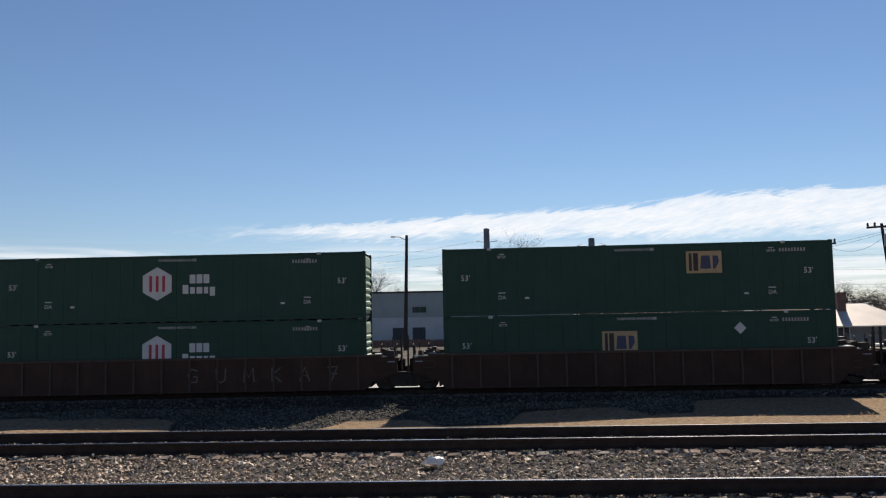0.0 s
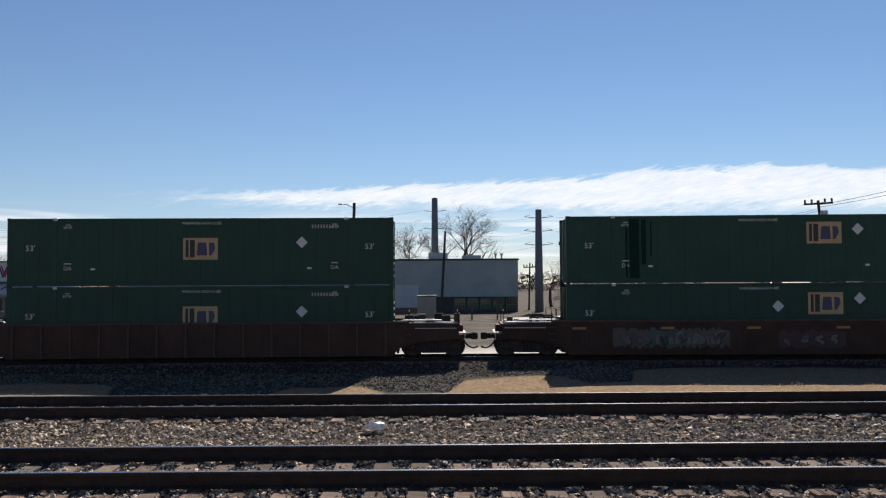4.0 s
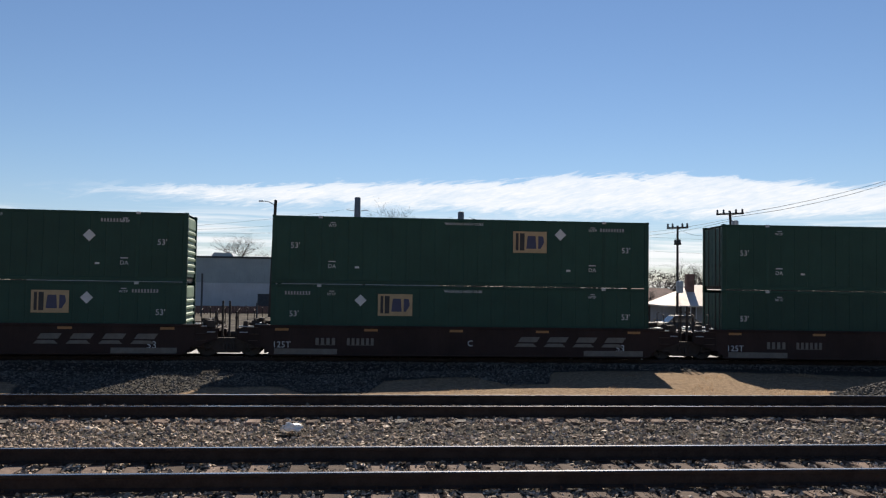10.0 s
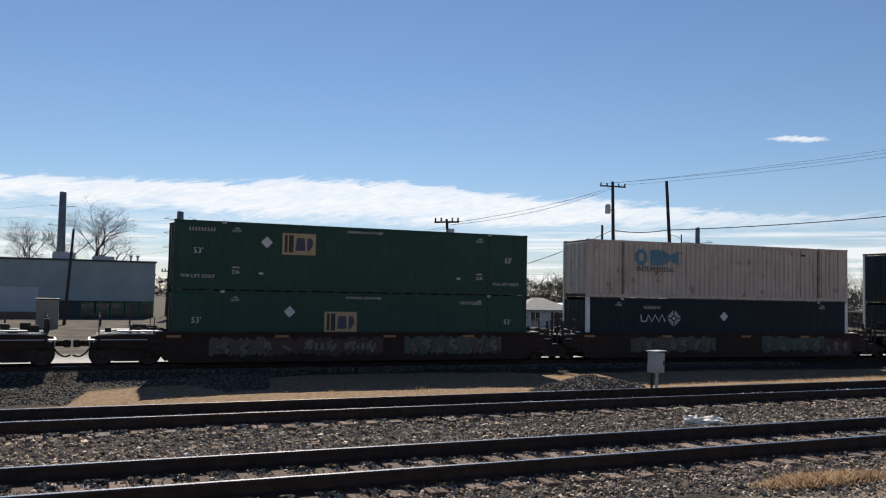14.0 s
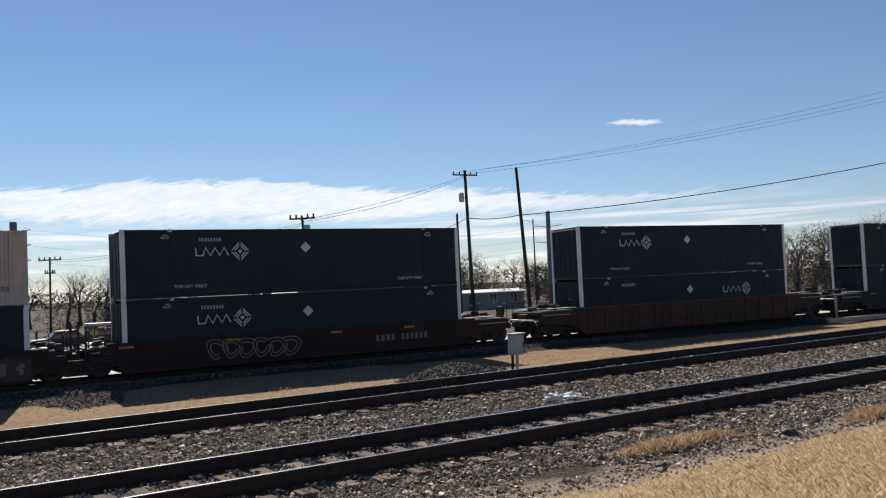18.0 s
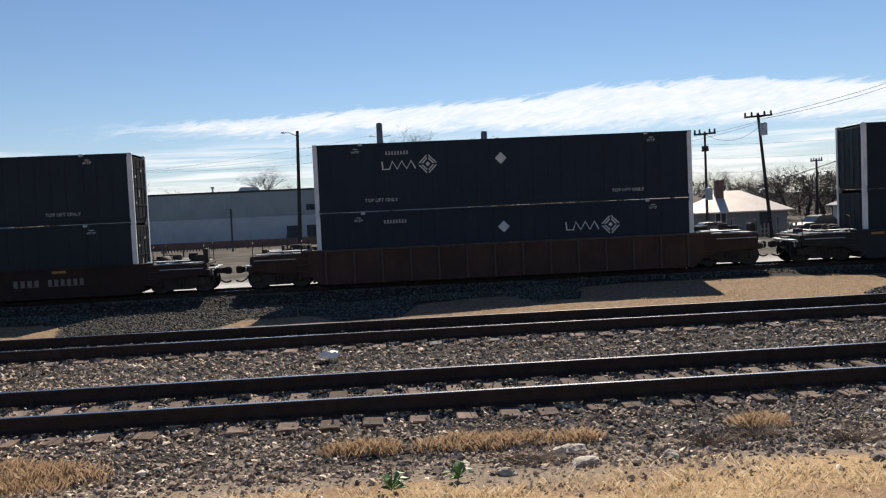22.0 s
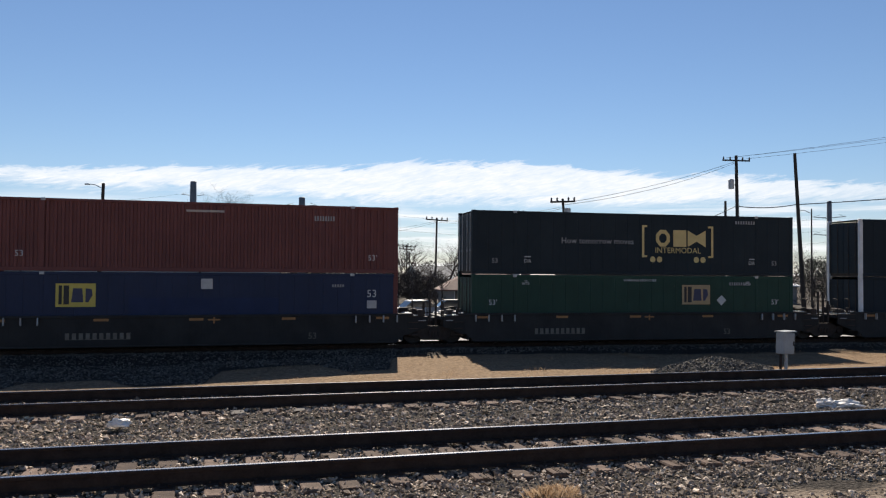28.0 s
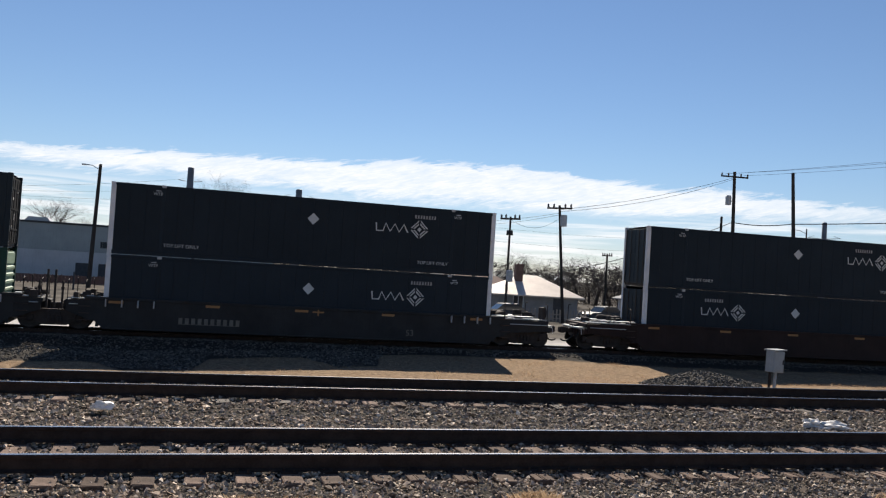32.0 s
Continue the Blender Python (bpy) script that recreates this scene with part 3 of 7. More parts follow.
def side_sheet(ribbed):
    """The near side panel between the rails; ribbed: steel with upright folds, else plates with narrow seams."""
    m = Mesh()
    half, z0, z1 = C_LEN / 2 - 0.16, 0.17, C_HIGH - 0.11
    if ribbed:
        pitch, x, prof = 0.28, -half, []
        while x < half - pitch:
            prof += [(x, 0.0), (x + 0.10, 0.0), (x + 0.13, 0.05), (x + 0.25, 0.05)]
            x += pitch
        prof += [(half, 0.0)]
    else:
        pitch, x, prof = 0.61, -half, []
        while x < half - pitch:
            prof += [(x, 0.0), (x + 0.57, 0.0), (x + 0.575, 0.009), (x + 0.605, 0.009)]
            x += pitch
        prof += [(half, 0.0)]
    v = [(px, py, z) for z in (z0, z1) for px, py in prof]
    n = len(prof)
    m.add(v, [(i, i + 1, n + i + 1, n + i) for i in range(n - 1)])
    m.add([(px, py + 0.03, z) for z in (z0, z1) for px, py in prof], [(n + i, n + i + 1, i + 1, i) for i in range(n - 1)])
    return m


def roof_sheet():
    m, half, w = Mesh(), C_LEN / 2 - 0.1, C_WID / 2 - 0.06
    x, prof = -half, []
    while x < half - 0.3:
        prof += [(x, 0.0), (x + 0.12, 0.0), (x + 0.16, 0.018), (x + 0.26, 0.018)]
        x += 0.3
    prof += [(half, 0.0)]
    n = len(prof)
    v = [(px, y, C_HIGH - 0.015 + pz) for y in (-w, w) for px, pz in prof]
    v += [(px, y, C_HIGH - 0.045 + pz) for y in (-w, w) for px, pz in prof]
    f = [(i, i + 1, n + i + 1, n + i) for i in range(n - 1)] + [(3 * n + i, 3 * n + i + 1, 2 * n + i + 1, 2 * n + i) for i in range(n - 1)]
    return m.add(v, f)


def ribbed_end():
    """End wall with level folds."""
    m, z, prof = Mesh(), 0.2, []
    while z < C_HIGH - 0.75:
        prof += [(z, 0.0), (z + 0.12, 0.0), (z + 0.16, 0.05), (z + 0.24, 0.05)]
        z += 0.28
    prof += [(z, 0.0), (z + 0.06, 0.0), (z + 0.1, 0.03), (C_HIGH - 0.2, 0.03), (C_HIGH - 0.16, 0.0), (C_HIGH - 0.12, 0.0)]
    w, n = C_WID / 2 - 0.14, len(prof)
    x = C_LEN / 2 - 0.07
    m.add([(x + d, y, pz) for y in (-w, w) for pz, d in prof], [(i, i + 1, n + i + 1, n + i) for i in range(n - 1)])
    return m.add([(x + d - 0.03, y, pz) for y in (-w, w) for pz, d in prof], [(n + i, n + i + 1, i + 1, i) for i in range(n - 1)])


def flat_end():
    """Flat plate of an end wall; its seams and bars are parts of their own."""
    m, w, x = Mesh(), C_WID / 2 - 0.15, C_LEN / 2 - 0.08
    m.box(x, x + 0.04, -w, w, 0.16, C_HIGH - 0.12, 0.01)
    return m


def container(spec, group):
    """spec: paint, ribbed, post paint, label, and the marks on the near side."""
    paint, ribbed, post_paint, end_paint, label, marks = spec
    c = thing("container", label, "container", group)
    h, w = C_LEN / 2, C_WID / 2
    near = cached("side_panel_%d" % ribbed, lambda: side_sheet(ribbed), paint)
    p = part("side_panel", near, paint, c, "%s side wall" % ("upright-ribbed steel" if ribbed else "plate"))
    p.location = (0, -w + 0.012, 0)
    p = part("side_panel", near, paint, c)
    p.location, p.rotation_euler = (0, w - 0.012, 0), (0, 0, math.pi)
    part("roof", cached("roof", roof_sheet, paint), paint, c, "folded sheet roof")
    part("floor_frame", cached("floor_frame", lambda: Mesh().box(-h + 0.1, h - 0.1, -w + 0.05, w - 0.05, 0.02, 0.16), M_STEEL), M_STEEL, c, "dark steel underframe")
    for s in (-1, 1):
        part("top_rail", cached("top_rail_%d" % s, lambda: Mesh().box(-h + 0.16, h - 0.16, s * w - (0.07 if s > 0 else 0), s * w + (0 if s > 0 else 0.07), C_HIGH - 0.11, C_HIGH - 0.002, 0.012), paint), paint, c)
        part("bottom_rail", cached("bottom_rail_%d" % s, lambda: Mesh().box(-h + 0.16, h - 0.16, s * w - (0.09 if s > 0 else 0), s * w + (0 if s > 0 else 0.09), 0.012, 0.17, 0.012), paint), paint, c)
        for e in (-1, 1):
            def corner(e=e, s=s):
                x0, x1 = (h - 0.2, h) if e > 0 else (-h, -h + 0.2)
                y0, y1 = (w - 0.16, w) if s > 0 else (-w, -w + 0.16)
                return Mesh().box(x0, x1, y0, y1, 0.1, C_HIGH - 0.1, 0.02)
            part("corner_post", cached("corner_post_%d_%d" % (e, s), corner, post_paint), post_paint, c, "white corner post" if post_paint is M_POST else "")

            def inner(e=e, s=s):
                x = e * 6.1
                y0, y1 = (w - 0.05, w + 0.006) if s > 0 else (-w - 0.006, -w + 0.05)
                return Mesh().box(x - 0.07, x + 0.07, y0, y1, 0.17, C_HIGH - 0.11, 0.008)
            sp = M_STAIN if paint is M_CREAM else paint
            part("stacking_post", cached("stacking_post_%d_%d" % (e, s), inner, sp), sp, c, "rust-stained post" if sp is M_STAIN else "")

            def lift(e=e, s=s):
                x = e * 6.1
                y0, y1 = (w - 0.17, w + 0.012) if s > 0 else (-w - 0.012, -w + 0.17)
                return Mesh().box(x - 0.09, x + 0.09, y0, y1, C_HIGH - 0.10, C_HIGH + 0.014, 0.012)
            part("lifting_casting", cached("lifting_casting_%d_%d" % (e, s), lift, M_GALV), M_GALV, c, "pale steel lifting fitting")
            for top in (0, 1):
                def cast(e=e, s=s, top=top):
                    x0, x1 = (h - 0.178, h + 0.004) if e > 0 else (-h - 0.004, -h + 0.178)
                    y0, y1 = (w - 0.162, w + 0.004) if s > 0 else (-w - 0.004, -w + 0.162)
                    z0, z1 = (C_HIGH - 0.104, C_HIGH + 0.014) if top else (-0.014, 0.104)
                    return Mesh().box(x0, x1, y0, y1, z0, z1, 0.014)
                part("corner_casting", cached("corner_casting_%d_%d_%d" % (e, s, top), cast, post_paint), post_paint, c)
    ribs = end_paint is not M_NAVY_END
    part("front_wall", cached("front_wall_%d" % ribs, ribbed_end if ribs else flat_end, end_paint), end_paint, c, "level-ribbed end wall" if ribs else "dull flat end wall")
    if not ribs:
        ex, ew = h - 0.04, w - 0.15
        for q in (-0.75, -0.3, 0.3, 0.75):
            part("end_seam", cached("end_seam_%d" % (q * 100), lambda: Mesh().box(ex, ex + 0.02, q * ew - 0.03, q * ew + 0.03, 0.2, C_HIGH - 0.2, 0.006), end_paint), end_paint, c)
        for z in (0.7, 1.5, 2.3):
            part("end_bar", cached("end_bar_%d" % (z * 100), lambda: Mesh().box(ex, ex + 0.015, -ew + 0.05, ew - 0.05, z - 0.04, z + 0.04, 0.005), end_paint), end_paint, c)
        for q, z, sx, sz in ((-0.7, 1.9, 0.12, 0.05), (-0.2, 1.2, 0.05, 0.14), (0.35, 2.2, 0.1, 0.04), (-0.75, 0.8, 0.05, 0.05)):
            part("end_label", cached("end_label_%d" % (q * 100), lambda: Mesh().box(h - 0.02, h - 0.012, q - sx, q + sx, z - sz, z + sz), M_CODE), M_CODE, c, "small white label")
    rod_paint = M_STEEL if paint in (M_NAVY, M_NAVY_LIGHT, M_GREEN, M_BLUE) else M_GALV
    for s in (-1, 1):
        def leaf(s=s):
            y0, y1 = (0.01, w - 0.16) if s > 0 else (-w + 0.16, -0.01)
            m = Mesh().box(-h + 0.03, -h + 0.08, y0, y1, 0.16, C_HIGH - 0.12, 0.01)
            for z in (0.5, 1.1, 1.7, 2.3):
                m.box(-h + 0.015, -h + 0.03, y0 + 0.06, y1 - 0.06, z - 0.12, z + 0.12, 0.006)
            return m
        door = part("door", cached("door_%d" % s, leaf, paint), paint, c, "end door with lock rods")
        for q in (0.33, 0.75):
            part("lock_rod", cached("lock_rod_%d_%d" % (s, q * 100), lambda: Mesh().rod((-h - 0.01, s * q * w, 0.12), (-h - 0.01, s * q * w, C_HIGH - 0.1), 0.019, n=6).box(-h - 0.03, -h + 0.02, s * q * w - 0.05, s * q * w + 0.05, 1.02, 1.10), rod_paint), rod_paint, door, "upright lock rod")
    y = -w - 0.008
    for mk in marks:
        marking(c, y, *mk)
    return c


def marking(c, y, kind, u, v=2.1, extra=None):
    """A mark on the near side, u along the container from its left end, v above its foot."""
    x = (u - 0.5) * C_LEN
    if kind == "diamond":
        part("placard", cached("placard", lambda: diamond(0, 0, 0.25, 0), M_WHITE), M_WHITE, c, "white diamond placard").location = (x, y, v)
    elif kind == "yellow":
        panel = M_YELLOW_BRIGHT if extra == "bright" else M_YELLOW
        lg = part("emblem", cached("emblem", lambda: plate(-0.73, 0.73, -0.46, 0.46, 0), panel), panel, c, "yellow emblem panel with black and blue shapes")
        lg.location = (x, y, v)
        part("emblem_block", cached("emblem_bar", lambda: Mesh().box(-0.62, -0.50, -0.008, -0.004, -0.36, 0.38), M_INK), M_INK, lg)
        part("emblem_block", cached("emblem_slab", lambda: Mesh().box(-0.44, -0.24, -0.008, -0.004, -0.36, 0.38), M_INK), M_INK, lg)
        part("emblem_block", cached("emblem_wedge", lambda: flat([(-0.16, -0.28), (0.28, -0.28), (0.24, 0.27), (-0.10, 0.27)], -0.004, 0.004), M_LOGO_BLUE), M_LOGO_BLUE, lg)
        part("emblem_block", cached("emblem_half", lambda: flat([(0.36, -0.28), (0.46, -0.28), (0.62, 0.0), (0.58, 0.25), (0.36, 0.27)], -0.004, 0.004), M_LOGO_BLUE), M_LOGO_BLUE, lg)
    elif kind == "ring":
        def quarter(r0, r1, g):
            return lambda: flat([(g, r0), (r0, g), (r1, g), (g, r1)], 0)

        hub = part("emblem", cached("emblem_core", lambda: diamond(0, 0, 0.1, 0), M_WHITE), M_WHITE, c, "white diamond ring emblem with outlined blocks")
        hub.location = (x + 0.78, y, v)
        for a in range(4):
            for nm, r0, r1, g in (("outer", 0.40, 0.33, 0.04), ("inner", 0.28, 0.20, 0.03)):
                q = part("emblem_block", cached("ring_" + nm, quarter(r0, r1, g), M_WHITE), M_WHITE, hub)
                q.rotation_euler = (0, a * math.pi / 2, 0)
        zig = [(-1.93, 0.17), (-1.9, -0.16), (-1.62, -0.16), (-1.5, 0.17), (-1.3, -0.17), (-1.1, 0.17), (-0.9, -0.17), (-0.7, 0.17), (-0.52, -0.17)]
        part("emblem_block", cached("emblem_zigzag", lambda: stroke(zig, 0.062, 0), M_WHITE), M_WHITE, hub, "white zigzag line")
    elif kind == "hexagon":
        hx = part("emblem", cached("hexagon", lambda: flat([(0.72 * math.sin(math.pi / 3 * i), 0.72 * math.cos(math.pi / 3 * i)) for i in range(6)], 0), M_WHITE), M_WHITE, c, "white hexagon emblem with dark red bars")
        hx.location = (x, y, v)
        for q0, q1, h in ((-0.34, -0.22, 0.34), (-0.06, 0.06, 0.34), (0.22, 0.34, 0.34)):
            part("emblem_block", cached("hexagon_bar_%d" % (q0 * 100), lambda: Mesh().box(q0, q1, -0.008, -0.004, -h, h), M_LOGO_RED), M_LOGO_RED, hx)
        for q0, q1, z0, z1 in ((-0.35, -0.1, 0.04, 0.42), (-0.05, 0.2, 0.04, 0.42), (0.25, 0.5, 0.04, 0.42), (-0.65, -0.4, -0.4, -0.02), (-0.33, -0.12, -0.4, -0.12), (-0.05, 0.2, -0.4, -0.12), (0.27, 0.45, -0.4, -0.12), (0.52, 0.75, -0.5, -0.12)):
            part("emblem_block", cached("name_block_%d_%d" % (q0 * 100, z0 * 100), lambda: plate(q0, q1, z0, z1, 0), M_WHITE), M_WHITE, hx, "white block").location = (1.75, 0, -0.05)
    elif kind in ("teal", "gold"):
        ink = M_TEAL if kind == "teal" else M_GOLD

        def octagon():
            pts = [(math.cos(math.pi / 8 + i * math.pi / 4), math.sin(math.pi / 8 + i * math.pi / 4)) for i in range(8)]
            vs = [(px * s * 0.92, yy, pz * s) for yy in (0, -0.004) for s in (0.37, 0.2) for px, pz in pts]
            f = []
            for i in range(8):
                j = (i + 1) % 8
                f += [(i, j, 8 + j, 8 + i), (16 + i, 24 + i, 24 + j, 16 + j), (i, 16 + i, 16 + j, j), (8 + i, 8 + j, 24 + j, 24 + i)]
            return Mesh().add(vs, f)
        hub = part("emblem", cached("emblem_octagon", octagon, ink), ink, c, "worn teal emblem shapes" if kind == "teal" else "gold emblem shapes between brackets")
        hub.location = (x - 0.78, y, v)
        hub.scale = (1.12, 1.0, 1.15)
        part("emblem_block", cached("emblem_slanted", lambda: flat([(-0.3, -0.34), (0.3, -0.34), (0.3, 0.34), (-0.3, 0.34)], 0), ink), ink, hub).location = (0.78, 0, 0)
        part("emblem_block", cached("emblem_bow", lambda: flat([(-0.42, -0.34), (0.0, -0.12), (0.42, -0.34), (0.42, 0.34), (0.0, 0.12), (-0.42, 0.34)], 0), ink), ink, hub).location = (1.56, 0, 0)
        if kind == "teal":
            letter("INTERMODAL", 0.36, M_INK, c, x + 0.1, y, v - 0.6, "faded dark lettering")
        else:
            letter("INTERMODAL", 0.38, M_GOLD, c, x, y, v - 0.58, "gold lettering")
            br = lambda: flat([(-1.84, -0.9), (-1.58, -0.9), (-1.58, -0.81), (-1.73, -0.81), (-1.73, 0.51), (-1.58, 0.51), (-1.58, 0.6), (-1.84, 0.6)], 0)
            for s in (0, 1):
                b = part("bracket", cached("gold_bracket_%d" % s, br if s == 0 else (lambda: flat([(-p, q) for p, q in [(-1.84, -0.9), (-1.58, -0.9), (-1.58, -0.81), (-1.73, -0.81), (-1.73, 0.51), (-1.58, 0.51), (-1.58, 0.6), (-1.84, 0.6)]], 0)), M_GOLD), M_GOLD, c, "gold bracket line")
                b.location = (x, y, v)
            for q in (-1.3, -0.95, 0.95, 1.3):
                part("painted_disc", cached("gold_disc", lambda: flat([(0.14 * math.cos(a * math.pi / 8), 0.14 * math.sin(a * math.pi / 8)) for a in range(16)], 0), M_GOLD), M_GOLD, c, "gold disc").location = (x + q, y, v - 1.0)
    elif kind == "text":
        words, size, ink = extra
        letter(words, size, ink, c, x, y, v, "painted lettering")
    elif kind == "code":
        n, wd, hg = extra
        part("painted_code", cached("code_%d_%d_%d" % (n, wd * 100, hg * 100), lambda: bars(-wd / 2, wd / 2, -hg / 2, hg / 2, n, 0, 0.45), M_CODE), M_CODE, c, "row of white painted bars").location = (x, y, v)
    elif kind == "patch":
        wd, hg, ink = extra
        part("painted_patch", cached("patch_%d_%d" % (wd * 100, hg * 100), lambda: plate(-wd / 2, wd / 2, -hg / 2, hg / 2, 0), ink), ink, c, "plain painted patch").location = (x, y, v)


def wtp(u, v):
    return [("text", u, v, ("WTP", 0.17, M_WHITE)), ("patch", u + 0.001, v + 0.13, (0.2, 0.03, M_WHITE))]


def da(u, v):
    return [("text", u, v, ("DA", 0.24, M_WHITE)), ("patch", u, v + 0.2, (0.3, 0.04, M_WHITE))]


def green_marks(*more, code=0.9, low=False):
    m = [("text", 0.06, 1.6 if not low else 1.62, ("53'", 0.34, M_WHITE)), ("text", 0.937, 1.62, ("53'", 0.34, M_WHITE)),
         ("text", 0.5, C_HIGH - 0.22, ("WARNING HIGH CUBE", 0.16, M_WHITE)), ("code", code, C_HIGH - 0.36, (9, 1.1, 0.14))]
    m += wtp(0.155, C_HIGH - 0.4) + wtp(0.845, C_HIGH - 0.4)
    return m + (da(0.155, 0.75) + da(0.845, 0.75) + [("patch", 0.22, 0.72, (0.18, 0.08, M_WHITE)), ("patch", 0.78, 0.72, (0.18, 0.08, M_WHITE))] if not low else []) + list(more)


def navy_marks(logo, spot, low=False, code=None, high=1.9, left=0.173, right=0.825):
    m = [("ring", logo, high), ("diamond", spot, high + 0.12), ("code", logo - 0.03 if code is None else code, 2.42, (8, 1.0, 0.15))]
    m += wtp(0.11, 2.5) + wtp(0.89, 2.5)
    return m + ([] if low else [("text", left, 0.45, ("TOP LIFT ONLY", 0.2, M_WHITE)), ("text", right, 0.43, ("TOP LIFT ONLY", 0.2, M_WHITE))])


L_GREEN = "dark green steel container with yellow emblem, on a well car"
L_NAVY = "dark navy container with white corner posts and diamond emblem"


def green(label, *marks, **kw):
    return (M_GREEN, False, M_GREEN, M_GREEN_SUNLIT, label, green_marks(*marks, **kw))


def navy(marks, paint=None, label=L_NAVY):
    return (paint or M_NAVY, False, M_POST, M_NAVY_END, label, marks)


HUB_L = "dark green container with white hexagon emblem, on a well car"
LOADS = [
    (green(HUB_L, ("hexagon", 0.446, 1.6), code=0.84, low=True), green(HUB_L, ("hexagon", 0.446, 1.65), code=0.84)),
    (green(L_GREEN, ("yellow", 0.455, 1.68), ("diamond", 0.76, 2.18), low=True), green(L_GREEN, ("yellow", 0.676, 2.06))),
    (green(L_GREEN, ("yellow", 0.497, 1.56), ("diamond", 0.76, 1.78), low=True, code=0.82), green(L_GREEN, ("yellow", 0.497, 1.56), ("diamond", 0.76, 1.82), code=0.82)),
    (green(L_GREEN, ("yellow", 0.67, 2.0), ("diamond", 0.758, 2.2), ("diamond", 0.548, 1.89), low=True), green(L_GREEN, ("yellow", 0.67, 2.09), ("diamond", 0.757, 2.24), ("patch", 0.178, 1.47, (0.42, 2.5, M_SOOT)), ("patch", 0.203, 1.75, (0.18, 1.9, M_SOOT)), ("patch", 0.158, 1.3, (0.08, 2.1, M_SOOT)), ("patch", 0.222, 1.9, (0.06, 1.5, M_SOOT)))),
    (green(L_GREEN, ("yellow", 0.67, 2.03), ("diamond", 0.757, 2.2), low=True), green(L_GREEN, ("yellow", 0.494, 1.59), ("diamond", 0.759, 1.86), code=0.82)),
    (green(L_GREEN, ("yellow", 0.321, 2.04), ("diamond", 0.231, 2.22), low=True, code=0.07), green(L_GREEN, ("yellow", 0.676, 1.92), ("diamond", 0.758, 2.26))),
    (green(L_GREEN, ("yellow", 0.501, 1.55), ("diamond", 0.763, 1.82), low=True, code=0.82), green(L_GREEN, ("yellow", 0.501, 1.58), ("diamond", 0.763, 1.85), code=0.82)),
    (green(L_GREEN, ("yellow", 0.437, 1.57), ("diamond", 0.298, 2.01), low=True, code=0.82), green(L_GREEN, ("yellow", 0.318, 2.02), ("diamond", 0.233, 2.05), ("text", 0.06, 0.55, ("TOP LIFT ONLY", 0.2, M_WHITE)), ("text", 0.93, 0.5, ("TOP LIFT ONLY", 0.2, M_WHITE)), code=0.07)),
    (navy(navy_marks(0.26, 0.496, True, high=1.88)), (M_CREAM, True, M_CREAM, M_CREAM, "rust-streaked cream ribbed container with teal emblem", [("teal", 0.236, 2.05), ("text", 0.075, 0.65, ("53", 0.3, M_INK)), ("text", 0.95, 0.6, ("53", 0.3, M_INK)), ("patch", 0.81, 2.45, (0.3, 0.1, M_INK))])),
    (navy(navy_marks(0.259, 0.495, True)), navy(navy_marks(0.259, 0.495))),
    (navy(navy_marks(0.727, 0.491, True, 0.208, 1.87), M_NAVY_LIGHT, "faded navy container with white corner posts"), navy(navy_marks(0.25, 0.49), M_NAVY_LIGHT)),
    (navy(navy_marks(0.733, 0.496, True, 0.8)), navy(navy_marks(0.264, 0.497, left=0.185, right=0.82))),
    ((M_BLUE, False, M_RED, M_BLUE, "royal blue container with bright yellow emblem panel", [("yellow", 0.2, 1.95, "bright"), ("patch", 0.506, 2.41, (0.46, 0.42, M_GALV)), ("text", 0.929, 2.0, ("53", 0.46, M_WHITE)), ("patch", 0.929, 1.55, (0.42, 0.34, M_GALV)), ("code", 0.84, 2.35, (5, 0.55, 0.12)), ("patch", 0.503, 1.5, (5.9, 0.7, M_BAND))]),
     (M_RED, True, M_RED, M_RED, "brown-red ribbed steel container, weathered", [("text", 0.073, 0.68, ("53", 0.34, M_WHITE)), ("text", 0.93, 0.65, ("53'", 0.34, M_WHITE)), ("code", 0.803, 2.31, (8, 0.9, 0.2)), ("patch", 0.5, 2.5, (1.5, 0.09, M_CREAM))])),
    (green(L_GREEN, ("yellow", 0.678, 1.98), ("diamond", 0.76, 1.72), low=True, code=0.82), (M_NAVY_GREY, False, M_NAVY_GREY, M_NAVY_END, "dark navy container with gold emblem and slogan", [("gold", 0.62, 1.74), ("text", 0.37, 1.55, ("How tomorrow moves", 0.38, M_CODE)), ("text", 0.065, 0.6, ("53", 0.3, M_CODE)), ("text", 0.935, 0.6, ("53", 0.3, M_CODE)), ("code", 0.84, 2.55, (8, 1.1, 0.15))] + da(0.16, 0.6) + da(0.86, 0.6))),
    (navy(navy_marks(0.735, 0.496, True, 0.8, 1.8)), navy(navy_marks(0.735, 0.497, False, 0.8, 1.87))),
    (navy(navy_marks(0.254, 0.493, True)), navy(navy_marks(0.735, 0.493, False, 0.72))),
]


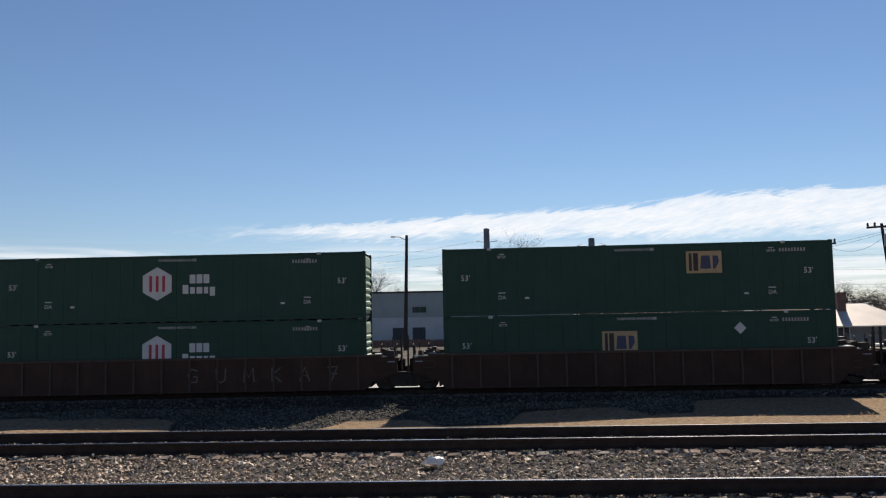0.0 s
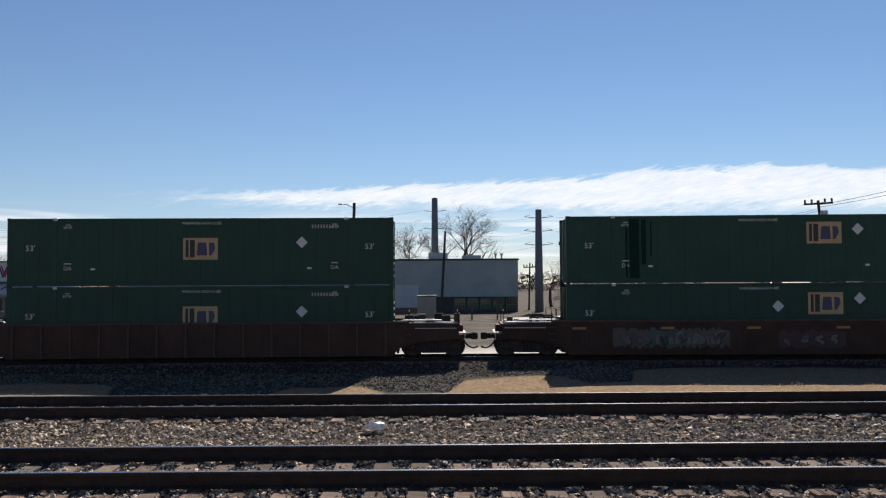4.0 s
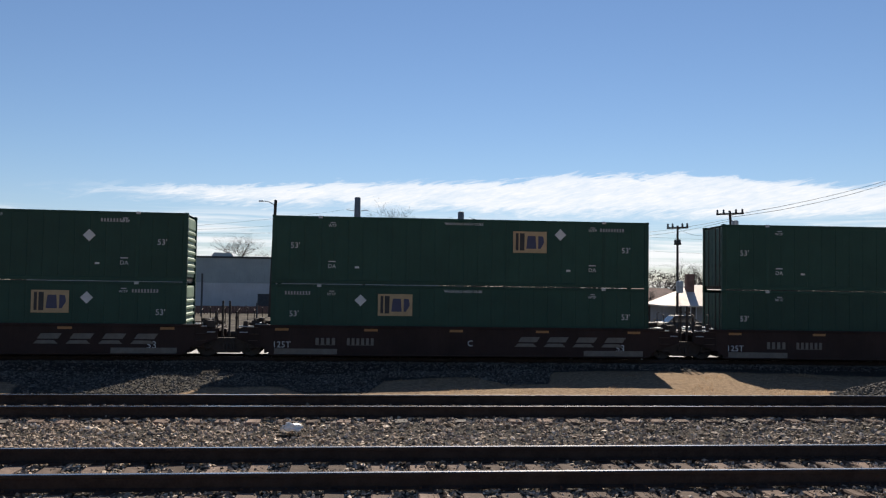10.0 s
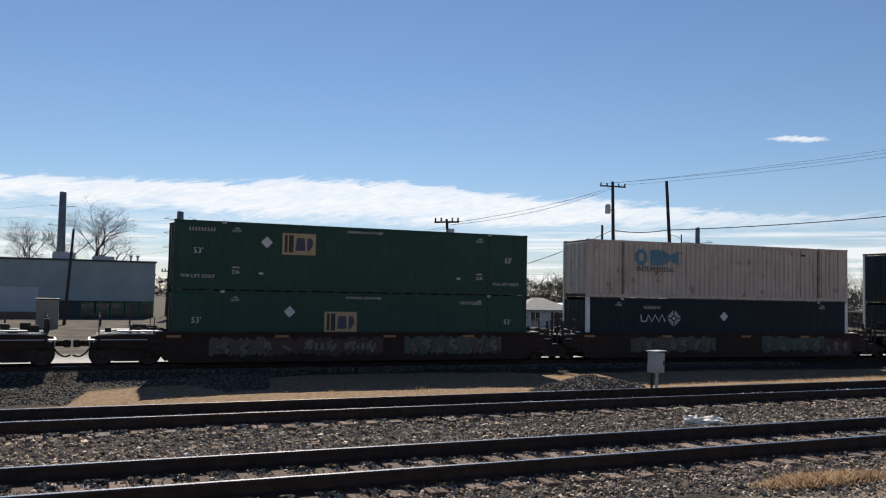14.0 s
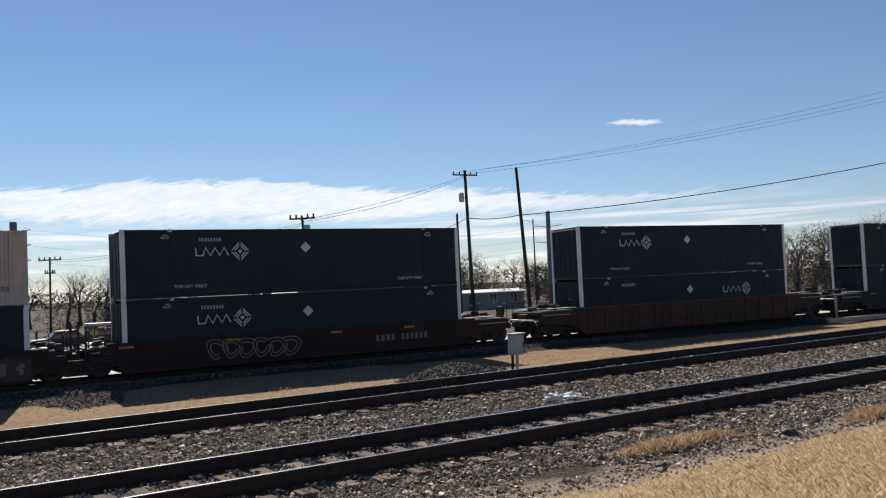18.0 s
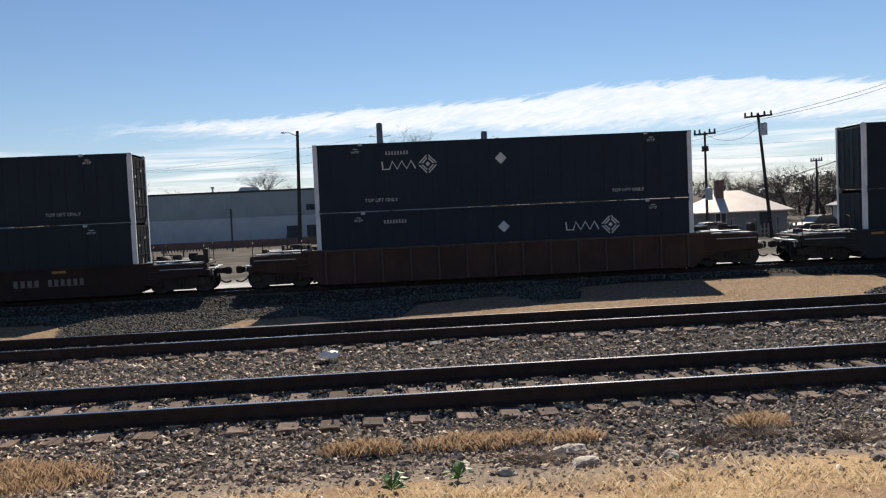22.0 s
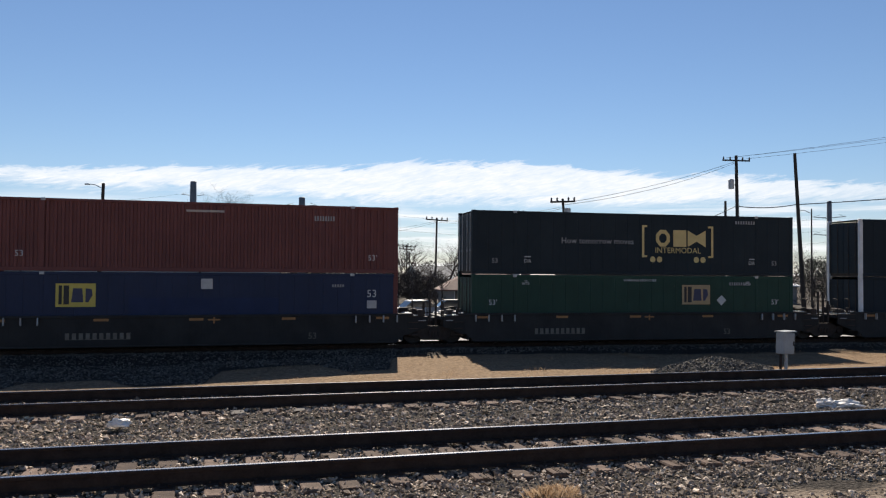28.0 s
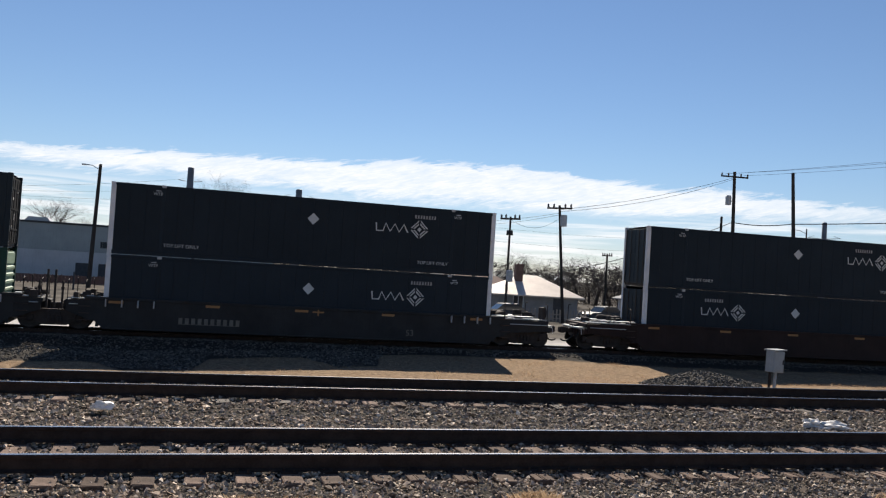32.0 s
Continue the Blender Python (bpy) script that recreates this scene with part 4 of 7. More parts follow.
# ---- the cars: joined to the next unit over a shared truck ("shared") or by couplers ("coupler")
JOINTS = ["coupler", "shared", "shared", "coupler", "coupler", "shared", "shared", "coupler", "shared", "shared", "coupler", "coupler", "coupler", "shared", "shared", "coupler", "coupler"]
STYLES = ["stakes", "stakes", "stakes", "tagged", "lettered", "lettered", "lettered", "painted", "painted", "painted", "stakes", "reflector", "black", "black", "black", "plain"]
PAINTS = {"stakes": M_RUST, "tagged": M_RUST, "lettered": M_DARKCAR, "painted": M_DARKCAR, "reflector": M_BLACKCAR, "black": M_BLACKCAR, "plain": M_DARKCAR}
CAR_LABEL = {"stakes": "rust-brown well car with outside stakes, under stacked containers", "tagged": "brown well car with pale spray-painted tags", "lettered": "dark maroon articulated well car with white lettering blocks",
             "painted": "dark maroon well car covered in spray-painted tags", "reflector": "black well car with orange reflector strips", "black": "black articulated well car with orange reflector strips", "plain": "dark brown well car with orange reflector strips"}
TRUCK_X = 9.78


def side_frame():
    out = [(-1.15, 0.36), (-1.15, 0.62), (-0.8, 0.66), (-0.45, 0.80), (0.45, 0.80), (0.8, 0.66), (1.15, 0.62), (1.15, 0.36), (0.72, 0.36), (0.45, 0.18), (-0.45, 0.18), (-0.72, 0.36)]
    m = Mesh().prism(out, -0.08, 0.08)
    for x in (-0.89, 0.89):
        m.lathe([(0.02, -0.15), (0.14, -0.14), (0.16, -0.08), (0.16, 0.08)], 12)
        m.v = m.v[:-48] + [(a + x, b, c + 0.46) for a, b, c in m.v[-48:]]
    for x in (-0.22, -0.07, 0.08, 0.23):
        m.rod((x, -0.1, 0.3), (x, -0.1, 0.58), 0.055, n=8)
    return m


def wheelset():
    m = Mesh().rod((0, -0.78, 0), (0, 0.78, 0), 0.085, n=10)
    for s in (-1, 1):
        n0 = len(m.v)
        m.lathe([(0.02, 0.0), (0.42, 0.02), (0.458, 0.05), (0.455, -0.05), (0.49, -0.08), (0.48, -0.1), (0.38, -0.09), (0.36, -0.03), (0.18, -0.02), (0.16, -0.06), (0.02, -0.06)], 24)
        m.v = m.v[:n0] + [(a, s * (b + 0.78), c) for a, b, c in m.v[n0:]]
    m.box(-0.05, 0.05, -0.86, -0.79, 0.2, 0.3)
    return m


def truck(parent, x):
    tk = part("truck", cached("truck_bolster", lambda: Mesh().box(-0.22, 0.22, -1.12, 1.12, 0.5, 0.74, 0.03).box(-0.35, 0.35, -0.35, 0.35, 0.6, 0.82, 0.03).box(-0.46, 0.46, -0.7, 0.7, 0.16, 0.4, 0.03).box(-1.0, 1.0, -0.55, -0.47, 0.42, 0.5).box(-1.0, 1.0, 0.47, 0.55, 0.42, 0.5), M_STEEL), M_STEEL, parent, "grimy cast steel truck with two wheelsets")
    tk.location = (x, 0, 0)
    fr = cached("side_frame", side_frame, M_STEEL)
    for y in (-1.0, 1.0):
        f = part("side_frame", fr, M_STEEL, tk)
        f.location = (0, y, 0)
        if y > 0:
            f.rotation_euler = (0, 0, math.pi)
    ws = cached("wheelset", wheelset, M_WHEEL, False)
    for q in (-0.89, 0.89):
        w = part("wheelset", ws, M_WHEEL, tk, "worn steel wheels on an axle")
        w.location = (q, 0, 0.46)
        WHEELS.append((w, q))


def arc(a, b, sag, n=10):
    a, b = Vector(a), Vector(b)
    return [a.lerp(b, i / n) - Vector((0, 0, sag * 4 * (i / n) * (1 - i / n))) for i in range(n + 1)]


def stroke(points, width, y, t=0.004):
    """A painted stroke of even width through points in x and z, as one ribbon."""
    rows, n = [], len(points)
    for i, (px, pz) in enumerate(points):
        (ax, az), (bx, bz) = points[max(i - 1, 0)], points[min(i + 1, n - 1)]
        ln = math.hypot(bx - ax, bz - az) or 1
        ox, oz = -(bz - az) / ln * width / 2, (bx - ax) / ln * width / 2
        rows.append([(px + ox, y - t, pz + oz), (px - ox, y - t, pz - oz), (px - ox, y, pz - oz), (px + ox, y, pz + oz)])
    f = [(0, 1, 2, 3), (4 * n - 1, 4 * n - 2, 4 * n - 3, 4 * n - 4)]
    for i in range(n - 1):
        f += [(4 * i + a, 4 * i + 4 + a, 4 * i + 4 + (a + 1) % 4, 4 * i + (a + 1) % 4) for a in range(4)]
    return Mesh().add([p for r in rows for p in r], f)


def spray(parent, x0, x1, z0, z1, n, y, paints, seed, width=0.07):
    """Spray-painted letters without meaning: a dull band of fill, a broad angular stroke and its dark edge, each a part."""
    rnd = random.Random(seed)
    w = (x1 - x0) / n
    if width > 0.05:
        k = 3 * n
        for j, paint in enumerate(paints):
            a, b = x0 + (x1 - x0) * j / len(paints) - 0.1, x0 + (x1 - x0) * (j + 1) / len(paints) + 0.1
            rim = [(a + (b - a) * q / k, z1 + rnd.uniform(-0.14, 0.06)) for q in range(k + 1)] + [(b - (b - a) * q / k, z0 + rnd.uniform(-0.04, 0.16)) for q in range(k + 1)]
            part("spray_paint", flat(rim, y - 0.001 * (j % 3), 0.003), M_TAG_DULL[paint.name], parent, "faded band of sprayed paint")
    for i in range(n):
        cx, cz = x0 + (i + 0.5) * w, (z0 + z1) / 2
        rx, rz = w * 0.6, (z1 - z0) / 2
        legs = [(rnd.uniform(-0.7, -0.3), rnd.uniform(-0.8, -0.4))]
        for j in range(rnd.choice((4, 5, 6))):
            legs.append((rnd.uniform(0.1, 0.75) * (1 if j % 2 == 0 else -1), -0.75 + 1.5 * ((j * 0.37 + rnd.random() * 0.5) % 1.0)))
        pts = []
        for (ax, az), (bx, bz), (dx, dz) in zip(legs, legs[1:], legs[2:]):
            for q in range(5):
                f = q / 5
                u, v, t = (1 - f) ** 2, 2 * f * (1 - f), f * f
                pts.append((cx + rx * (u * (ax + bx) / 2 + v * bx + t * (bx + dx) / 2), cz + rz * (u * (az + bz) / 2 + v * bz + t * (bz + dz) / 2)))
        part("spray_paint", stroke([(px + 0.05, pz - 0.04) for px, pz in pts], min(0.2, width * 1.9), y - 0.006), M_INK, parent, "dark sprayed edge")
        part("spray_paint", stroke(pts, min(0.17, width * 1.5), y - 0.010), M_TAG_PALE, parent, "pale spray-painted stroke")


def loops(parent, x0, x1, z0, z1, n, y, seed):
    """Round looping script in thin pale lines."""
    rnd = random.Random(seed)
    w = (x1 - x0) / n
    for i in range(n):
        cx, cz, a0 = x0 + (i + 0.5) * w, (z0 + z1) / 2 + rnd.uniform(-0.06, 0.06), rnd.uniform(0, 6.28)
        for k in (1.0, 0.62):
            pts = [(cx + w * 0.62 * k * (math.cos(a0 + j * 0.29) + 0.25 * math.cos(2 * a0 + j * 0.5)), cz + (z1 - z0) * 0.5 * k * math.sin(a0 + j * 0.29)) for j in range(21)]
            part("spray_paint", stroke(pts, 0.05, y - 0.002 * i), M_TAG_PALE, parent, "thin pale sprayed loop")


SCRAWL = {"C": [(0.9, 0.85), (0.4, 1.0), (0.05, 0.55), (0.3, 0.05), (0.9, 0.1), (0.9, 0.45), (0.55, 0.45)], "U": [(0.05, 1.0), (0.1, 0.2), (0.5, 0.0), (0.9, 0.2), (0.95, 1.0)], "M": [(0.0, 0.0), (0.1, 1.0), (0.5, 0.35), (0.9, 1.0), (1.0, 0.0)],
          "K": [(0.05, 1.0), (0.05, 0.0), (0.05, 0.45), (0.85, 1.0), (0.15, 0.5), (0.9, 0.0)], "A": [(0.0, 0.0), (0.5, 1.0), (0.75, 0.4), (0.25, 0.4), (0.75, 0.4), (0.95, 0.0)], "7": [(0.0, 0.95), (0.95, 1.0), (0.6, 0.5), (0.2, 0.5), (0.9, 0.5), (0.6, 0.5), (0.35, 0.0)]}


def scrawl(parent, words, x0, pitch, z0, high, y, paint):
    """Thin hand-sprayed letters, one in each bay between the stakes."""
    for i, ch in enumerate(words):
        part("spray_paint", stroke([(x0 + i * pitch + px * high * 0.75, z0 + pz * high) for px, pz in SCRAWL[ch]], 0.055, y), paint, parent, "thin pale sprayed letter")


M_TAG_PALE = surface("pale_spray_paint", (0.12, 0.108, 0.09), (0.185, 0.168, 0.142), 0.7, scale=4, bump=0.05)
M_TAG_TEAL = surface("teal_spray_paint", (0.055, 0.085, 0.074), (0.085, 0.12, 0.105), 0.7, scale=4, bump=0.05)
M_TAG_DULL = {"pale_spray_paint": surface("thin_pale_spray", (0.068, 0.058, 0.048), (0.115, 0.1, 0.083), 0.8, scale=1.4, bump=0.05), "teal_spray_paint": surface("thin_teal_spray", (0.05, 0.066, 0.056), (0.085, 0.11, 0.094), 0.8, scale=1.4, bump=0.05),
              "pink_spray_paint": surface("thin_pink_spray", (0.055, 0.03, 0.028), (0.085, 0.05, 0.046), 0.8, scale=1.4, bump=0.05)}
M_TAG_PINK = surface("pink_spray_paint", (0.085, 0.045, 0.043), (0.12, 0.065, 0.06), 0.7, scale=4, bump=0.05)


def well_car(i):
    style = STYLES[i]
    paint = PAINTS[style]
    left, right = JOINTS[i], JOINTS[i + 1]
    car = thing("well_car", CAR_LABEL[style], "railway car", "well cars of the train")
    high = 1.46 if style in ("stakes", "tagged") else 1.27
    half, y = 8.45, 1.46
    for s in (-1, 1):
        low = 0.09 if style in ("stakes", "tagged") else 0.12

        def wall(s=s):
            y0, y1 = (y - 0.03, y) if s > 0 else (-y, -y + 0.03)
            return Mesh().prism([(-half, high), (-half, 0.5), (-half + 0.45, low), (half - 0.45, low), (half, 0.5), (half, high)], y0, y1)
        sw = part("side_wall", cached("side_wall_%d_%d_%d" % (s, high * 100, low * 100), wall, paint), paint, car, "steel side of the well")

        def chord(s=s):
            a, b = (y - 0.12, y + 0.05) if s > 0 else (-y - 0.05, -y + 0.12)
            return Mesh().box(-half - 0.3, half + 0.3, a, b, high, high + 0.1, 0.015)
        cp = M_PALER_STEEL if style in ("stakes", "tagged") else paint
        part("top_chord", cached("top_chord_%d_%d" % (s, high * 100), chord, cp), cp, car, "paler steel top chord" if cp is M_PALER_STEEL else "steel top chord")

        def foot(s=s):
            a, b = (y - 0.2, y + 0.04) if s > 0 else (-y - 0.04, -y + 0.2)
            return Mesh().box(-half + 0.4, half - 0.4, a, b, low - 0.01, low + 0.05, 0.012)
        part("bottom_chord", cached("bottom_chord_%d_%d" % (s, low * 100), foot, paint), paint, car)
        if style == "stakes":
            st = cached("stake_%d" % s, lambda: Mesh().box(-0.045, 0.045, s * y - (0 if s > 0 else 0.06), s * y + (0.06 if s > 0 else 0), 0.09, 1.46, 0.01), M_PALER_STEEL)
            for q in range(14):
                part("stake", st, M_PALER_STEEL, sw, "upright paler steel stake").location = (-7.75 + q * 15.5 / 13, 0, 0)
    beam = cached("cross_member", lambda: Mesh().box(-0.2, 0.2, -1.42, 1.42, 0.14, 0.2, 0.01), M_STEEL)
    for q in (-7.95, -6.1, -3, 0, 3, 6.1, 7.95):
        part("cross_member", beam, M_STEEL, car, "steel cross member of the well").location = (q, 0, 0)
    # ends: deck over the truck, centre sill, end sheet, gear
    for e, joint in ((-1, left), (1, right)):
        reach = 11.05 if joint == "coupler" else 9.62
        z = high - 0.03

        def deck(e=e, reach=reach):
            m = Mesh().prism([(p[0] * e, p[1]) for p in [(8.2, z + 0.03), (reach - 0.15, z - 0.02), (reach - 0.15, z - 0.16), (8.2, z - 0.12)]], -1.34, 1.34)
            a, b = sorted((e * 8.0, e * (reach + 0.05)))
            m.box(a, b, -0.42, 0.42, 0.57, z - 0.1, 0.03)
            a, b = sorted((e * 8.3, e * (reach - 0.4)))
            return m.box(a, b, -1.2, 1.2, 0.99, z - 0.1, 0.03)
        part("end_platform", cached("end_platform_%d_%s_%d" % (e, joint, high * 100), deck, paint), paint, car, "flat end platform over the truck")

        def sheet(e=e):
            x0, x1 = sorted((e * 8.22, e * 8.32))
            return Mesh().box(x0, x1, -1.42, 1.42, 0.2, 1.2, 0.01)
        part("bulkhead", cached("bulkhead_%d" % e, sheet, paint), paint, car)
        for s in (-1, 1):
            def shoulder(e=e, s=s, reach=reach):
                a, b = (1.33, 1.44) if s > 0 else (-1.44, -1.33)
                xs = [(half - 0.1, high), (reach - 0.2, high - 0.06), (reach - 0.2, 0.78), (9.1, 0.66), (half + 0.1, 0.45), (half - 0.1, 0.45)]
                return Mesh().prism([(e * px, pz) for px, pz in xs], a, b)
            part("shoulder", cached("shoulder_%d_%d_%s_%d" % (e, s, joint, high * 100), shoulder, paint), paint, car, "tapered end sill")
        for gi, (ya, yb) in enumerate(((-1.3, -0.75), (0.75, 1.3))):
            def grate():
                """A walkway of upstanding slats on one sheet."""
                n = int((reach - 8.75) / 0.09)
                out = [(e * 8.5, z + 0.02)]
                for q in range(n):
                    out += [(e * (8.5 + q * 0.09), z + 0.06), (e * (8.55 + q * 0.09), z + 0.06), (e * (8.55 + q * 0.09), z + 0.032), (e * (8.59 + q * 0.09), z + 0.032)]
                out += [(e * (8.5 + n * 0.09), z + 0.02)]
                return Mesh().prism(out, ya, yb)
            part("walkway_grating", cached("grating_%d_%s_%d_%d" % (e, joint, gi, high * 100), grate, M_GALV), M_GALV, car, "galvanised walkway grating")
        for bi, (xa, xb, ya, yb, dz) in enumerate(((8.45, reach - 0.9, -1.3, -0.9, 0.13), (9.0, reach - 0.3, -1.52, -1.36, -0.2), (8.7, reach - 0.5, 0.5, 1.1, 0.1))):
            part("step_board", cached("step_board_%d_%s_%d_%d" % (e, joint, bi, high * 100), lambda: Mesh().box(*sorted((e * xa, e * xb)), ya, yb, z + dz, z + dz + 0.035, 0.006), M_GALV), M_GALV, car, "thin pale step board")
        part("deck_edge", cached("deck_edge_%d_%s_%d" % (e, joint, high * 100), lambda: Mesh().box(*sorted((e * 8.5, e * (reach - 0.25))), -1.43, -1.36, z + 0.03, z + 0.07, 0.01), M_GALV), M_GALV, car, "pale walkway edge")
        for q in ((8.75, reach - 0.25) if joint == "coupler" else (8.75, 9.4)):
            for s in (-1.38, 1.38):
                part("grab_rail", cached("grab_rail_%d" % (s > 0), lambda: Mesh().tube([(0, s, 0.8), (0, s, 1.95), (0, s * 0.9, 2.0), (0, s * 0.78, 2.0)], 0.02), M_STEEL), M_STEEL, car, "thin bent steel grab rail").location = (e * q, 0, 0)
        gear = random.Random(900 + e + (7 if joint == "coupler" else 0))
        for q in range(7):
            gx, gy, gh = gear.uniform(8.6, reach - 0.4), gear.uniform(-1.25, 0.6), gear.uniform(0.08, 0.42)
            gw, gd, pale = gear.uniform(0.05, 0.22), gear.uniform(0.05, 0.3), gear.random() < 0.35
            mt = M_GALV if pale and gh < 0.25 else M_STEEL
            part("brake_gear", cached("brake_gear_%d_%s_%d" % (e, joint, q), lambda: Mesh().box(-gw, gw, -gd, gd, 0, gh, 0.02).rod((0, 0, gh * 0.6), (gw + 0.3, 0.1, gh * 0.5), 0.025, n=6), mt), mt, car, "pale brake fitting" if mt is M_GALV else "dark brake fitting").location = (e * gx, gy, z)
        lad = cached("ladder_rung", lambda: Mesh().tube([(-0.2, 0, 0), (-0.2, -0.09, 0), (0.2, -0.09, 0), (0.2, 0, 0)], 0.014), M_PALER_STEEL)
        for q in range(4):
            part("ladder_rung", lad, M_PALER_STEEL, car, "paler steel ladder rung").location = (e * 8.75, -1.45, 0.45 + q * 0.27)
        part("valve_box", cached("valve_box", lambda: Mesh().box(-0.2, 0.2, -0.2, 0.2, 0, 0.3, 0.03), M_STEEL), M_STEEL, car, "dark brake valve box").location = (e * 8.75, 0.35, z + 0.02)
        part("pipe", cached("pipe_%d_%s" % (e, joint), lambda: Mesh().tube([(e * 8.4, -0.6, 0.12), (e * 8.9, -0.62, 0.16), (e * 9.3, -0.6, 0.05), (e * (reach - 0.25), -0.55, 0.04)], 0.03), M_GALV), M_GALV, car, "pale brake pipe").location = (0, 0, z)
        if joint == "coupler":
            part("reservoir", cached("reservoir", lambda: Mesh().lathe([(0.05, -0.42), (0.15, -0.36), (0.16, 0.36), (0.05, 0.42)], 14, "x"), M_STEEL, True), M_STEEL, car, "round dark brake reservoir").location = (e * 9.1, 0.9, z + 0.2)
        if joint == "coupler":
            truck(car, e * TRUCK_X)

            def knuckle(e=e):
                a, b = sorted((e * 11.0, e * 11.68))
                m = Mesh().box(a, b, -0.1, 0.1, 0.72, 0.95, 0.03)
                a, b = sorted((e * 11.45, e * 11.75))
                return m.box(a, b, -0.2, 0.16, 0.68, 0.99, 0.05)
            part("coupler", cached("coupler_%d" % e, knuckle, M_STEEL), M_STEEL, car, "cast steel knuckle coupler")

            def hose(e=e):
                return Mesh().tube(arc((e * 11.05, -0.32, 0.78), (e * 11.74, -0.3, 0.40), 0.22), 0.036)
            part("brake_hose", cached("brake_hose_%d" % e, hose, M_RUBBER), M_RUBBER, car, "black rubber brake hose")
            cb = cached("crossover_board_%d" % e, lambda: Mesh().box(*sorted((e * 10.75, e * 11.2)), -1.1, 1.1, 0.98, 1.04, 0.01), M_GALV)
            part("crossover_board", cb, M_GALV, car, "pale galvanised crossover board")
            part("uncoupling_lever", cached("uncoupling_lever_%d" % e, lambda: Mesh().tube([(e * 11.12, -1.35, 0.72), (e * 11.12, -1.3, 0.95), (e * 11.2, -0.2, 0.98), (e * 11.3, -0.1, 0.9)], 0.018), M_GALV), M_GALV, car, "thin uncoupling lever")
            part("end_sill", cached("end_sill_%d" % e, lambda: Mesh().box(*sorted((e * 10.86, e * 11.02)), -1.4, 1.4, 0.72, 0.98, 0.02), paint), paint, car)
            if e > 0:
                part("brake_wheel", cached("brake_wheel", lambda: Mesh().lathe([(0.27, -0.02), (0.30, 0.0), (0.27, 0.02)], 20, "x").rod((0, 0, -0.28), (0, 0, 0.28), 0.015, n=6).rod((0, -0.28, 0), (0, 0.28, 0), 0.015, n=6), M_STEEL), M_STEEL, car, "hand brake wheel").location = (10.9, -0.75, 1.6)
                part("brake_stand", cached("brake_stand", lambda: Mesh().box(10.72, 10.88, -1.0, -0.5, 0.9, 1.85, 0.02), M_STEEL), M_STEEL, car, "upright brake stand")
                part("air_tank", cached("air_tank", lambda: Mesh().lathe([(0.05, -0.5), (0.19, -0.42), (0.2, 0.42), (0.05, 0.5)], 14), M_STEEL, True), M_STEEL, car, "round brake air tank").location = (9.0, -0.2, 1.38)
        elif e > 0:
            truck(car, STACKS[i + 1] / 2 - STACKS[i] / 2)
            part("joint_casting", cached("joint_casting", lambda: Mesh().box(9.4, 10.1, -0.3, 0.3, 0.74, 1.02, 0.05), M_STEEL), M_STEEL, car, "steel joint between the units")
            for q, zt in ((9.3, 1.9), (9.58, 2.35), (9.86, 2.35), (10.14, 1.9)):
                part("guide_post", cached("guide_post_%d" % (zt * 100), lambda: Mesh().box(-0.04, 0.04, -0.05, 0.05, 0.85, zt, 0.01).box(-0.06, 0.06, -0.07, 0.07, zt - 0.3, zt - 0.22), M_STEEL), M_STEEL, car, "upright steel guide post").location = (q, -1.15, 0)
    decals(car, style, i, high, -y - 0.004)
    return car


